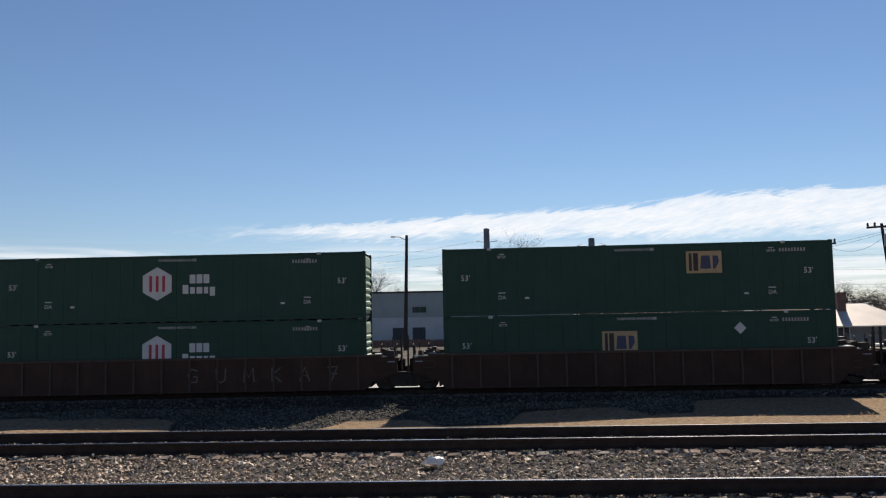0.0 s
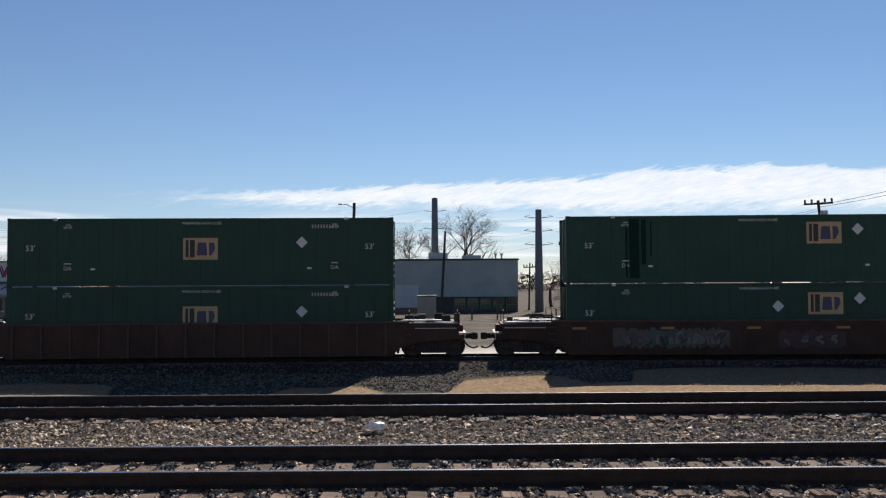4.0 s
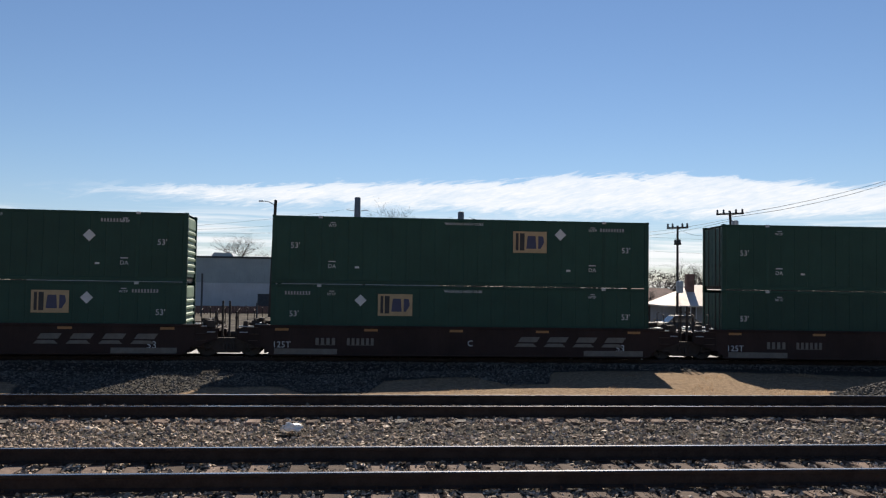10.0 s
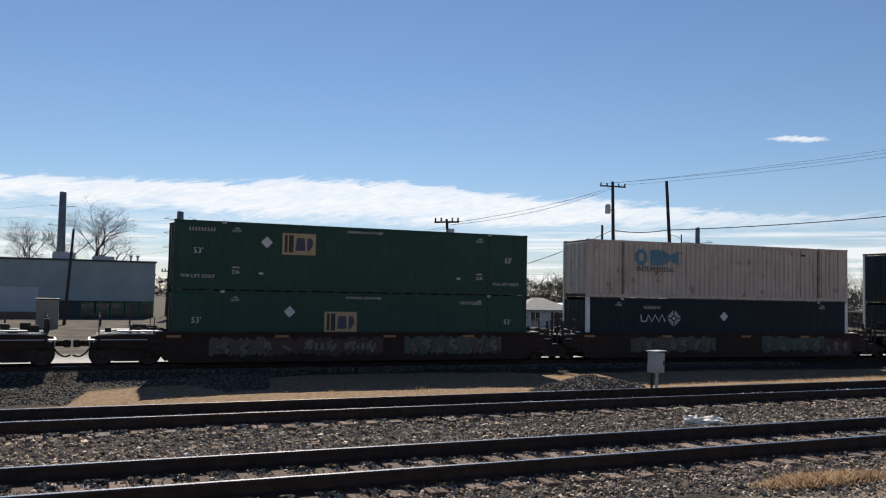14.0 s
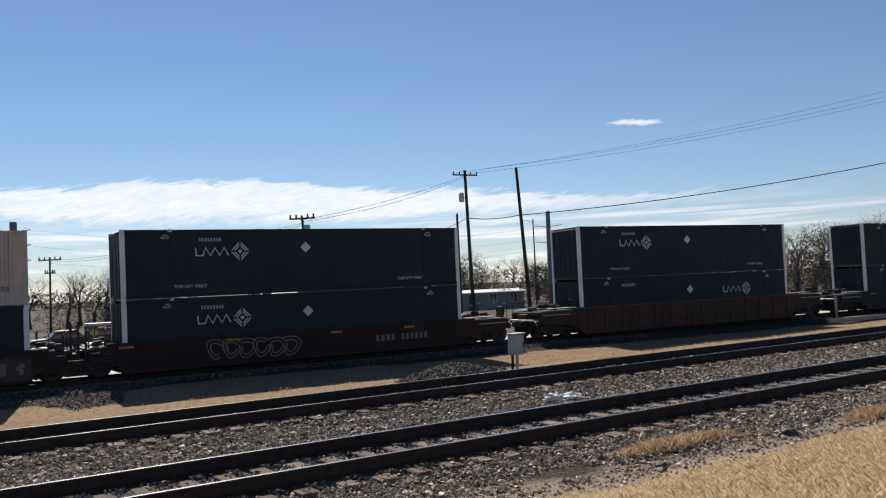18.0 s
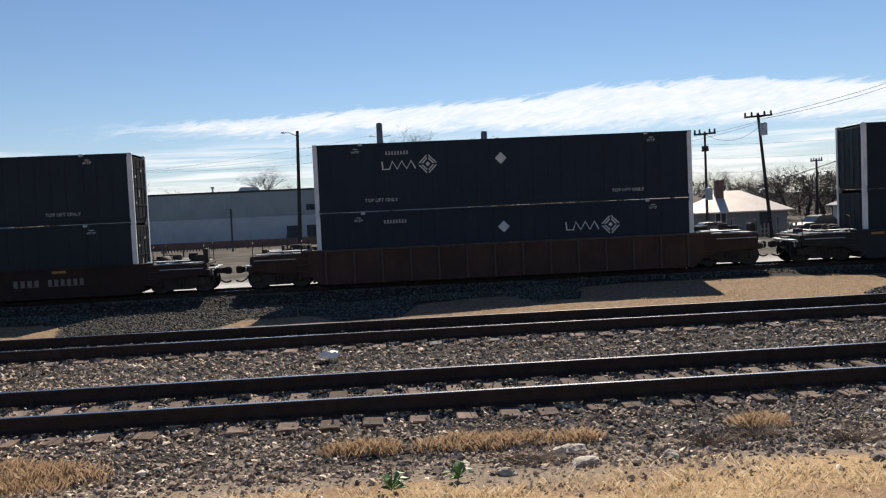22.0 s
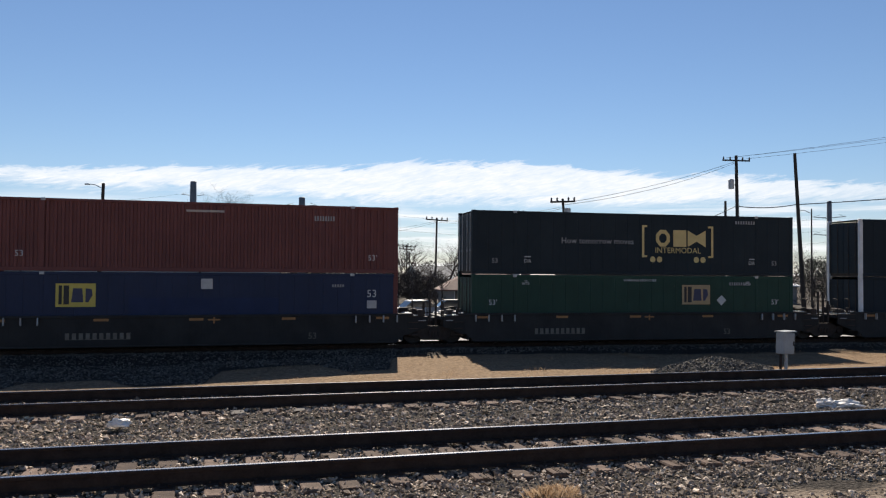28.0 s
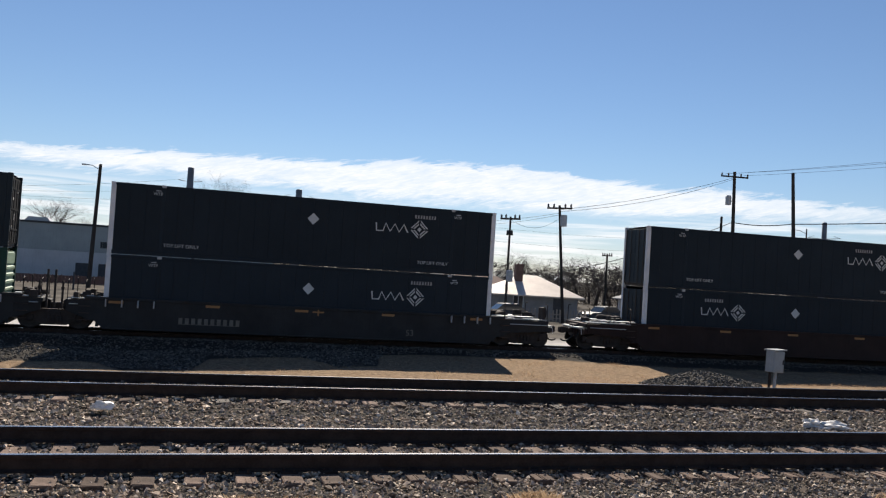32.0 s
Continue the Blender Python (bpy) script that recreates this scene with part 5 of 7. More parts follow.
def decals(car, style, i, high, y):
    if style in ("lettered", "reflector", "black", "plain", "painted", "tagged"):
        rf = cached("reflector", lambda: plate(-0.28, 0.28, -0.05, 0.05, 0, 0.006), M_ORANGE)
        rz = high - 0.08 if style != "tagged" else high - 0.25
        for q in ((-7.6, -3.9, -0.3, 3.4, 7.4) if style != "painted" else (-8.0, -3.6, 1.2, 5.0)):
            part("reflector_strip", rf, M_ORANGE, car, "orange reflector strip").location = (q, y, rz)
    if style == "lettered":
        for q in range(4):
            part("name_block", cached("slanted_foot", lambda: Mesh().prism([(0, 0), (0.95, 0), (0.8, 0.14), (0.15, 0.14)], -0.004, 0), M_TAG_PALE), M_TAG_PALE, car, "slanted pale emblem block").location = (2.2 + 1.25 * q, y, 0.55)
            part("name_block", cached("slanted_head", lambda: Mesh().prism([(0.15, 0.2), (0.95, 0.2), (1.1, 0.42), (0.3, 0.42)], -0.004, 0), M_TAG_PALE), M_TAG_PALE, car, "slanted pale emblem block").location = (2.2 + 1.25 * q, y, 0.55)
        letter("53", 0.42, M_WHITE, car, 6.8, y, 0.5, "white painted number")
        letter("ABC"[(6 - i) % 3] if i == 6 else "BCA"[i - 4], 0.36, M_WHITE, car, 0.3, y, 0.66, "white painted letter")
        part("painted_code", cached("car_code", lambda: bars(0, 0.9, 0, 0.3, 4, 0), M_TAG_PALE), M_TAG_PALE, car, "row of pale painted bars").location = (-6.2, y, 0.55)
        part("painted_code", cached("car_code_b", lambda: bars(0, 1.2, 0, 0.3, 6, 0), M_TAG_PALE), M_TAG_PALE, car, "row of pale painted bars").location = (-4.9, y, 0.55)
        for q in (-7.9, 5.2):
            part("grey_panel", cached("grey_panel", lambda: plate(0, 2.6, 0, 0.24, 0), M_TAG_PALE), M_TAG_PALE, car, "dull grey painted panel").location = (q, y, 0.16)
        if i > 4:
            letter("125T", 0.36, M_WHITE, car, -7.6, y, 0.55, "white painted number")
    elif style == "reflector":
        part("painted_code", cached("car_code_c", lambda: bars(0, 0.7, 0, 0.28, 3, 0), M_TAG_PALE), M_TAG_PALE, car, "row of pale painted bars").location = (-5.0, y, 0.75)
        part("painted_code", cached("car_code_d", lambda: bars(0, 1.1, 0, 0.28, 5, 0), M_TAG_PALE), M_TAG_PALE, car, "row of pale painted bars").location = (-4.15, y, 0.75)
        part("painted_code", cached("car_name_c", lambda: bars(0, 3.2, 0, 0.2, 12, 0), M_TAG_PALE), M_TAG_PALE, car, "row of pale painted bars").location = (3.6, y, 0.62)
        letter("53", 0.36, M_TAG_PALE, car, 8.0, y, 0.62, "pale painted number")
    elif style == "black":
        part("painted_code", cached("car_code_e", lambda: bars(0, 2.5, 0, 0.26, 10, 0), M_TAG_PALE), M_TAG_PALE, car, "row of pale painted bars").location = (-5.2, y, 0.42)
        letter("53", 0.38, M_TAG_PALE, car, 4.4, y, 0.45, "pale painted number")
        part("reflector_cross", cached("reflector_cross", lambda: plate(-0.24, 0.24, -0.03, 0.03, 0).box(-0.03, 0.03, -0.004, 0, -0.15, 0.15), M_ORANGE), M_ORANGE, car, "orange cross mark").location = (0.4, y, high - 0.1)
        for q in (-8.0, -7.4, -6.8, -6.2, 6.2, 6.8, 7.4, 8.0):
            part("side_bracket", cached("side_bracket", lambda: Mesh().box(0, 0.05, -1.6, -1.47, 1.0, 1.3, 0.008), M_GALV), M_GALV, car, "pale side bracket").location = (q, 0, 0)
    elif style == "tagged":
        spray(car, -6.1, -1.4, 0.36, 1.2, 6, y, [M_TAG_PALE, M_TAG_TEAL, M_TAG_PALE], 5, 0.12)
        spray(car, 0.8, 3.4, 0.35, 1.1, 4, y, [M_TAG_PINK], 8, 0.08)
        part("painted_code", cached("car_code_f", lambda: bars(0, 1.1, 0, 0.28, 4, 0), M_TAG_PALE), M_TAG_PALE, car, "row of pale painted bars").location = (-4.4, y - 0.005, 0.55)
        part("painted_code", cached("car_code_g", lambda: bars(0, 1.5, 0, 0.28, 6, 0), M_TAG_PALE), M_TAG_PALE, car, "row of pale painted bars").location = (-3.1, y - 0.005, 0.55)
    elif style == "painted":
        if i == 7:
            spray(car, -6.5, 0.8, 0.36, 1.15, 8, y, [M_TAG_PALE, M_TAG_PINK, M_TAG_PINK], 21, 0.08)
            spray(car, 2.0, 6.6, 0.36, 1.2, 7, y, [M_TAG_TEAL, M_TAG_TEAL, M_TAG_PALE], 12, 0.13)
        elif i == 8:
            spray(car, -5.6, -0.8, 0.36, 1.2, 7, y, [M_TAG_PALE], 31, 0.13)
            spray(car, 2.3, 6.2, 0.36, 1.2, 5, y, [M_TAG_TEAL], 17, 0.2)
            spray(car, 6.3, 8.0, 0.2, 1.1, 3, y, [M_TAG_PINK], 19, 0.1)
        else:
            loops(car, -4.7, -0.7, 0.36, 1.2, 6, y, 23)
        if i != 8:
            q = -2.2 if i == 7 else 3.2
            part("painted_code", cached("car_code_f", lambda: bars(0, 1.1, 0, 0.28, 4, 0), M_TAG_PALE), M_TAG_PALE, car, "row of pale painted bars").location = (q, y - 0.005, 0.62)
            part("painted_code", cached("car_code_g", lambda: bars(0, 1.5, 0, 0.28, 6, 0), M_TAG_PALE), M_TAG_PALE, car, "row of pale painted bars").location = (q + 1.35, y - 0.005, 0.62)
    elif style == "stakes" and i == 0:
        scrawl(car, "CUMKA7", 0.5, 1.192, 0.5, 0.6, y - 0.003, M_TAG_PALE)


def build_train():
    for i in range(16):
        mid = STACKS[i] + 16.2 / 2
        lower, upper = LOADS[i]
        MOVING.append((well_car(i), mid, 0.0))
        MOVING.append((container(lower, "stacked containers"), mid, 0.215))
        top = container(upper, "stacked containers")
        MOVING.append((top, mid, 0.215 + C_HIGH + 0.028))
        if i in (0, 7):
            rib = cached("floor_rib", lambda: Mesh().box(-0.13, 0.13, -1.285, 1.285, -0.027, 0.03), M_STEEL)
            for q in range(25):
                part("floor_rib", rib, M_STEEL, top, "steel floor rib").location = (-7.32 + q * 0.61, 0, 0)


build_train()


def motions():
    for ob, mid, z in MOVING:
        walk(ob, [(t, on_track(mid - gone(t) + SLACK.get(t, 0.0), z)) for t in range(0, 33)])
    step = 2 / FPS
    for w, q in WHEELS:
        rows = []
        for j in range(int(32 / step) + 1):
            t = j * step
            rows.append((t, Matrix.Translation((q, 0, 0.46)) @ Matrix.Rotation(-gone(t) / 0.46, 4, "Y")))
        walk(w, rows)

# ---------------------------------------------------------------- tracks: ties, plates, far track
TIE_STEP = 0.497


def tie_shape(seed):
    rnd = random.Random(seed)
    m = Mesh().box(-0.115, 0.115, -1.3, 1.3, -0.17, 0.0, 0.012)
    m.v = [(x + rnd.uniform(-0.006, 0.006), y + rnd.uniform(-0.02, 0.02), z + rnd.uniform(-0.007, 0.004)) for x, y, z in m.v]
    for _ in range(2):
        q = rnd.uniform(-0.07, 0.07)
        m.box(q, q + 0.006, -1.29, -1.29 + rnd.uniform(0.3, 0.9), -0.004, 0.003)
    return m


def lay_ties(track, rails, seed):
    rnd = random.Random(seed)
    mid = sum(rails) / 2
    shapes = [tie_shape(s).mesh("tie", M_TIE) for s in range(5)] + [tie_shape(9).mesh("tie", M_TIE_DARK)]
    rest, plates, x = Mesh(), Mesh(), -42.0
    while x < 120:
        q = x + rnd.uniform(-0.035, 0.035)
        if -13 < x < 33:
            t = new("tie", shapes[5] if rnd.random() < 0.12 else rnd.choice(shapes[:5]))
            t.parent = track
            t.location = (q, rnd.uniform(-0.05, 0.05), -0.186 + rnd.uniform(-0.006, 0.004))
            t.rotation_euler = (0, 0, rnd.uniform(-0.018, 0.018) + (math.pi if rnd.random() < 0.5 else 0))
            for r in rails:
                y = r - mid
                plates.box(q - 0.09, q + 0.09, y - 0.17, y + 0.17, -0.186, -0.172)
                for sx, sy in ((-0.06, -0.09), (0.06, 0.09), (0.05, -0.13)):
                    plates.box(q + sx - 0.014, q + sx + 0.014, y + sy - 0.014, y + sy + 0.014, -0.175, -0.145)
        else:
            rest.box(q - 0.115, q + 0.115, -1.3, 1.3, -0.35, -0.186)
        x += TIE_STEP
    tagged(part("far_ties", rest, M_TIE, track, "weathered timber ties"), kind="stuff")
    tagged(part("tie_plates", plates, M_RAIL, track, "rusty tie plates and spikes"), kind="stuff")


def far_track():
    tr = thing("far_track", "rusty railway track under the moving train", "railway track", "main tracks", "structure")
    for s in (-1, 1):
        for name, prof, mat in (("rail", RAIL_SIDE, M_RAIL), ("rail_head", RAIL_HEAD, M_RAILTOP)):
            m = Mesh()
            xs = [-70 + 4 * i for i in range(56)]
            for a, b in zip(xs, xs[1:]):
                ring = []
                for x in (a, b):
                    yw = track_yaw(x)
                    ring += [(x - math.sin(yw) * (s * T_GAUGE / 2 + py), track_y(x) + math.cos(yw) * (s * T_GAUGE / 2 + py), T_TOP + pz) for py, pz in prof]
                n = len(prof)
                m.add(ring, [(i, (i + 1) % n, n + (i + 1) % n, n + i) for i in range(n)])
            part(name, m, mat, tr)
    ties, x = Mesh(), -60.0
    while x < 110:
        y = track_y(x)
        ties.box(x - 0.115, x + 0.115, y - 1.3, y + 1.3, T_TOP - 0.36, T_TOP - 0.186)
        x += 0.5
    tagged(part("ties", ties, M_TIE_DARK, tr, "dark timber ties"), kind="stuff")


def island_material(name, cols, rough=0.9, grit=0.5, west_glare=False, gloss=0.08):
    """Colour by piece, from a row of colours."""
    m = bpy.data.materials.new(name)
    m.use_nodes = True
    k = Nodes(m.node_tree)
    geo = k.n("ShaderNodeNewGeometry")
    ramp_node = k.n("ShaderNodeValToRGB")
    k.link(geo.outputs["Random Per Island"], ramp_node.inputs[0])
    el = ramp_node.color_ramp.elements
    el[0].color, el[0].position = (*cols[0], 1), 0.0
    el[1].color, el[1].position = (*cols[-1], 1), 1.0
    for i, c in enumerate(cols[1:-1]):
        e = el.new((i + 1) / (len(cols) - 1))
        e.color = (*c, 1)
    grain = k.noise(geo.outputs["Position"], 60, 3, 0.6)
    col = k.mix(k.linear(grain, 0.3, 0.7, 0.0, grit), ramp_node.outputs[0], (0.06, 0.055, 0.05, 1))
    if west_glare:
        # paler, warmer stone to the west: glare and sun angle painted into the colour
        sep = k.n("ShaderNodeSeparateXYZ")
        k.link(geo.outputs["Position"], sep.inputs[0])
        patch = k.math("ADD", sep.outputs[0], k.math("MULTIPLY", k.math("SUBTRACT", k.noise(geo.outputs["Position"], 0.5, 3, 0.6), 0.5), 10.0))
        col = k.mix(1.0, col, k.mix(k.linear(patch, -9, 9, 0, 1), (1.8, 1.68, 1.55, 1), (1.25, 1.23, 1.2, 1)), "MULTIPLY")
    b = k.n("ShaderNodeBsdfPrincipled")
    k.link(col, b.inputs["Base Color"])
    b.inputs["Roughness"].default_value = rough
    b.inputs["Specular IOR Level"].default_value = gloss
    out = k.n("ShaderNodeOutputMaterial")
    k.t.links.new(b.outputs[0], out.inputs[0])
    return m


M_BALLAST = island_material("ballast_stones", [(0.065, 0.054, 0.045), (0.31, 0.252, 0.2), (0.13, 0.108, 0.088), (0.52, 0.43, 0.35), (0.17, 0.142, 0.117), (0.8, 0.69, 0.57), (0.085, 0.07, 0.058), (0.41, 0.345, 0.28), (0.15, 0.125, 0.103), (0.24, 0.2, 0.163)], grit=0.4, west_glare=True)
# grey stones by the far track, the train's shade partly in their colour
M_DARK_BALLAST = island_material("dark_gravel", [(0.066, 0.059, 0.05), (0.125, 0.112, 0.095), (0.075, 0.067, 0.057), (0.22, 0.197, 0.168), (0.09, 0.081, 0.069)], 0.85, 0.3, gloss=0.1)


def blade_material(name, cols):
    """Dry blades that let the low sun through."""
    m = island_material(name, cols, 0.9, 0.1)
    k = m.node_tree
    b = next(n for n in k.nodes if n.type == "BSDF_PRINCIPLED")
    out = next(n for n in k.nodes if n.type == "OUTPUT_MATERIAL")
    through_light = k.nodes.new("ShaderNodeBsdfTranslucent")
    k.links.new(b.inputs["Base Color"].links[0].from_socket, through_light.inputs["Color"])
    mx = k.nodes.new("ShaderNodeMixShader")
    mx.inputs[0].default_value = 0.55
    k.links.new(b.outputs[0], mx.inputs[1])
    k.links.new(through_light.outputs[0], mx.inputs[2])
    k.links.new(mx.outputs[0], out.inputs[0])
    return m


M_STRAW = blade_material("dry_straw", [(0.36, 0.26, 0.15), (0.62, 0.485, 0.305), (0.48, 0.36, 0.22), (0.72, 0.6, 0.42), (0.55, 0.415, 0.26)])
M_TUFT = blade_material("brown_dry_straw", [(0.22, 0.14, 0.085), (0.42, 0.29, 0.18), (0.3, 0.2, 0.12), (0.52, 0.39, 0.26), (0.36, 0.245, 0.15)])

OCTA_V = np.array([(1, 0, 0), (-1, 0, 0), (0, 1, 0), (0, -1, 0), (0, 0, 1), (0, 0, -1)], float)
OCTA_F = np.array([(0, 2, 4), (2, 1, 4), (1, 3, 4), (3, 0, 4), (2, 0, 5), (1, 2, 5), (3, 1, 5), (0, 3, 5)])


def triangles(name, verts, faces, material, label, category, parent=None):
    me = bpy.data.meshes.new(name)
    me.vertices.add(len(verts))
    me.vertices.foreach_set("co", np.ascontiguousarray(verts, dtype=np.float32).ravel())
    n = len(faces)
    me.loops.add(n * 3)
    me.loops.foreach_set("vertex_index", np.ascontiguousarray(faces, dtype=np.int32).ravel())
    me.polygons.add(n)
    me.polygons.foreach_set("loop_start", np.arange(0, n * 3, 3, dtype=np.int32))
    me.polygons.foreach_set("use_smooth", np.zeros(n, dtype=bool))
    me.materials.append(material)
    me.update(calc_edges=True)
    me.validate()
    ob = new(name, me)
    ob.parent = parent
    return tagged(ob, label, category if parent is None else "", kind="stuff")


def stones(name, x, y, z, size, material, label, rng):
    """Angular stones, one at each place."""
    n = len(x)
    v = OCTA_V[None] * (0.75 + 0.5 * rng.random((n, 6, 1))) * size[:, None, None] * np.stack([0.75 + 0.5 * rng.random(n), 0.75 + 0.5 * rng.random(n), 0.5 + 0.35 * rng.random(n)], 1)[:, None, :]
    v += (rng.random((n, 6, 3)) - 0.5) * size[:, None, None] * 0.7
    a, b = rng.random(n) * 6.283, (rng.random(n) - 0.5) * 1.2
    ca, sa, cb, sb = np.cos(a)[:, None], np.sin(a)[:, None], np.cos(b)[:, None], np.sin(b)[:, None]
    px, py, pz = v[..., 0], v[..., 1], v[..., 2]
    py, pz = py * cb - pz * sb, py * sb + pz * cb
    px, py = px * ca - py * sa, px * sa + py * ca
    verts = np.stack([px + x[:, None], py + y[:, None], pz + z[:, None]], -1).reshape(-1, 3)
    faces = (OCTA_F[None] + 6 * np.arange(n)[:, None, None]).reshape(-1, 3)
    return triangles(name, verts, faces, material, label, "gravel")


def ballast():
    rng = np.random.default_rng(4)

    def scatter(n, x0, x1, y0, y1, s0, s1, sink=0.012):
        x, y = rng.uniform(x0, x1, n), rng.uniform(y0, y1, n)
        size = rng.uniform(s0, s1, n) * (0.6 + 0.9 * rng.random(n) ** 3)
        z = np.array([ground_z(a, b) for a, b in zip(x, y)]) + size * 0.25 - sink + rng.uniform(-0.01, 0.03, n)
        return x, y, z, size
    sets = [scatter(84000, -9, 16, 7.3, 12.6, 0.018, 0.035), scatter(64000, -13, 24, 12.4, 18.0, 0.023, 0.043), scatter(11000, 16, 34, 7.0, 12.6, 0.035, 0.055), scatter(9000, 24, 48, 12.4, 18.0, 0.045, 0.065), scatter(3000, -24, -9, 8.0, 18.0, 0.04, 0.06), scatter(15000, -7, 15, 6.4, 7.9, 0.007, 0.03)]
    x, y, z, s = [np.concatenate(q) for q in zip(*sets)]
    # some stones lie on the ties
    on_tie = (rng.random(len(x)) < 0.07) & (s < 0.04)
    clear = np.min([np.abs(y - r) for r in N_RAILS + F_RAILS], axis=0) > 0.12
    near_rail = np.min([np.abs(y - r) for r in N_RAILS + F_RAILS], axis=0) < 0.9
    z = np.where(on_tie & clear & near_rail, -0.186 + s * 0.35, z)
    # thin out towards the uneven rims of the bed
    rim = np.array([noise.noise(Vector((a * 0.5, b * 0.5, 7.0))) for a, b in zip(x, y)])
    keep = (y > 7.62 + 0.4 * np.clip((x - 4) / 3, 0, 1) + rim * 0.5 - 0.03 * np.maximum(x - 6, 0)) & (y < 17.9 + rim * 0.6) | ((y < 7.9) & (rng.random(len(x)) < 0.35))
    stones("ballast_stones", x[keep], y[keep], z[keep], s[keep], M_BALLAST, "grey-brown crushed stone ballast between the tracks", rng)
    n = 46000
    x = rng.uniform(-24, 36, n)
    off = -0.9 - 12.5 * rng.random(n) ** 1.1
    y = np.array([track_y(a) for a in x]) + off
    s = rng.uniform(0.03, 0.06, n)
    rim = np.array([noise.noise(Vector((a * 0.35, b * 0.6, 2.0))) for a, b in zip(x, y)])
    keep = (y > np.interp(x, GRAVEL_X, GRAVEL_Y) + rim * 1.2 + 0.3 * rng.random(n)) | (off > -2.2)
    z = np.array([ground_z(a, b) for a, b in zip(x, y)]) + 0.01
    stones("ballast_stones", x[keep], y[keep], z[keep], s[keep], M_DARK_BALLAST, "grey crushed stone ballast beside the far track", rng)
    # heap of dark gravel beside the cabinet
    n = 5200
    r, a = np.sqrt(rng.random(n)), rng.random(n) * 6.283
    x, y = 12.9 + 1.6 * r * np.cos(a), 19.3 + 1.2 * r * np.sin(a)
    z = np.array([ground_z(p, q) for p, q in zip(x, y)]) + 0.33 * (1 - r) ** 0.85 + rng.uniform(-0.02, 0.02, n)
    stones("gravel_heap", x, y, z, rng.uniform(0.03, 0.06, n), M_DARK_BALLAST, "heap of dark grey gravel beside the second track", rng)


def grass():
    rng = np.random.default_rng(11)

    def blades(n, x0, x1, y0, y1, h0, h1, dense, name, label, lean=0.5, material=M_STRAW):
        x, y = rng.uniform(x0, x1, n), rng.uniform(y0, y1, n)
        q = np.array([dense(a, b) for a, b in zip(x, y)])
        keep = rng.random(n) < q
        x, y, q = x[keep], y[keep], q[keep]
        n = len(x)
        h = rng.uniform(h0, h1, n) * (0.5 + 0.5 * q)
        z = np.array([ground_z(a, b) for a, b in zip(x, y)])
        a, t = rng.random(n) * 6.283, rng.random(n) * 6.283
        w = h * 0.0045 + 0.0009
        dx, dy = np.cos(a) * w, np.sin(a) * w
        lx, ly = np.cos(t) * h * lean * rng.random(n), np.sin(t) * h * lean * rng.random(n)
        v = np.stack([np.stack([x - dx, y - dy, z - 0.01], -1), np.stack([x + dx, y + dy, z - 0.01], -1), np.stack([x + lx * 0.45 + dx * 0.7, y + ly * 0.45 + dy * 0.7, z + h * 0.6], -1), np.stack([x + lx, y + ly, z + h * 0.95], -1)], 1).reshape(-1, 3)
        f = (np.array([(0, 1, 2), (0, 2, 3)])[None] + 4 * np.arange(n)[:, None, None]).reshape(-1, 3)
        triangles(name, v, f, material, label, "grass")

    def bank(x, y):
        e = 7.5 - 0.04 * max(x - 6, 0) - 0.3 * ramp(x, 2.5, 4.5) * ramp(x, 12, 8) + noise.noise(Vector((x * 0.6, y * 0.6, 1.0))) * 0.45
        k = noise.noise(Vector((x * 1.3, y * 1.3, 5.0))) + 0.5 * noise.noise(Vector((x * 4, y * 4, 9.0)))
        full = ramp(x, 4.0, 6.5)
        return max(0.0, min(1.0, (e - 0.1 - y) * 1.8)) * min(max(0.45 + 0.5 * full + k * (1.3 - 0.8 * full), 0.0), 1.0)

    def tufts(x, y):
        d = 0.0
        for cx, cy, rx, ry in ((-0.35, 8.3, 0.45, 0.2), (0.85, 8.3, 0.75, 0.24), (1.8, 8.25, 0.3, 0.16), (-4.0, 8.1, 1.3, 0.5), (9.2, 8.25, 1.2, 0.26), (3.7, 8.4, 0.35, 0.2), (-6.5, 8.0, 1.0, 0.3), (13.5, 7.6, 1.2, 0.4)):
            d = max(d, 1.2 - ((x - cx) / rx) ** 2 - ((y - cy) / ry) ** 2)
        return min(max(d + 0.5 * noise.noise(Vector((x * 3.0, y * 3.0, 2.0))), 0), 1) * 0.7 if d > 0 else 0.0

    def verge(x, y):
        k = noise.noise(Vector((x * 0.8, y * 0.8, 3.0)))
        return min(max((0.25 + 1.2 * k) * ramp(y, 17.9, 19.2), 0.0), 1.0) if y < np.interp(x, GRAVEL_X, GRAVEL_Y) - 0.2 else 0.0
    blades(190000, -7, 17, 5.0, 8.6, 0.03, 0.11, bank, "dry_grass", "straw-coloured dry grass on the near bank", 1.3)
    blades(170000, 4.5, 15, 4.4, 7.8, 0.03, 0.10, bank, "dry_grass", "thick straw-coloured grass on the near bank", 1.6)
    blades(120000, 4.5, 21, 1.6, 6.6, 0.04, 0.12, bank, "dry_grass", "straw-coloured dry grass higher up the near bank", 1.4)
    blades(230000, -8, 15, 7.4, 9.0, 0.05, 0.19, tufts, "dry_grass", "tufts of brown dry grass at the edge of the ballast", 0.9, M_TUFT)
    blades(110000, -16, 32, 18.2, 34, 0.03, 0.13, verge, "dry_grass", "dry grass on the verge before the train", 0.9, M_TUFT)


lay_ties(TRACK_N, N_RAILS, 31)
lay_ties(TRACK_F, F_RAILS, 47)
far_track()
ballast()
grass()


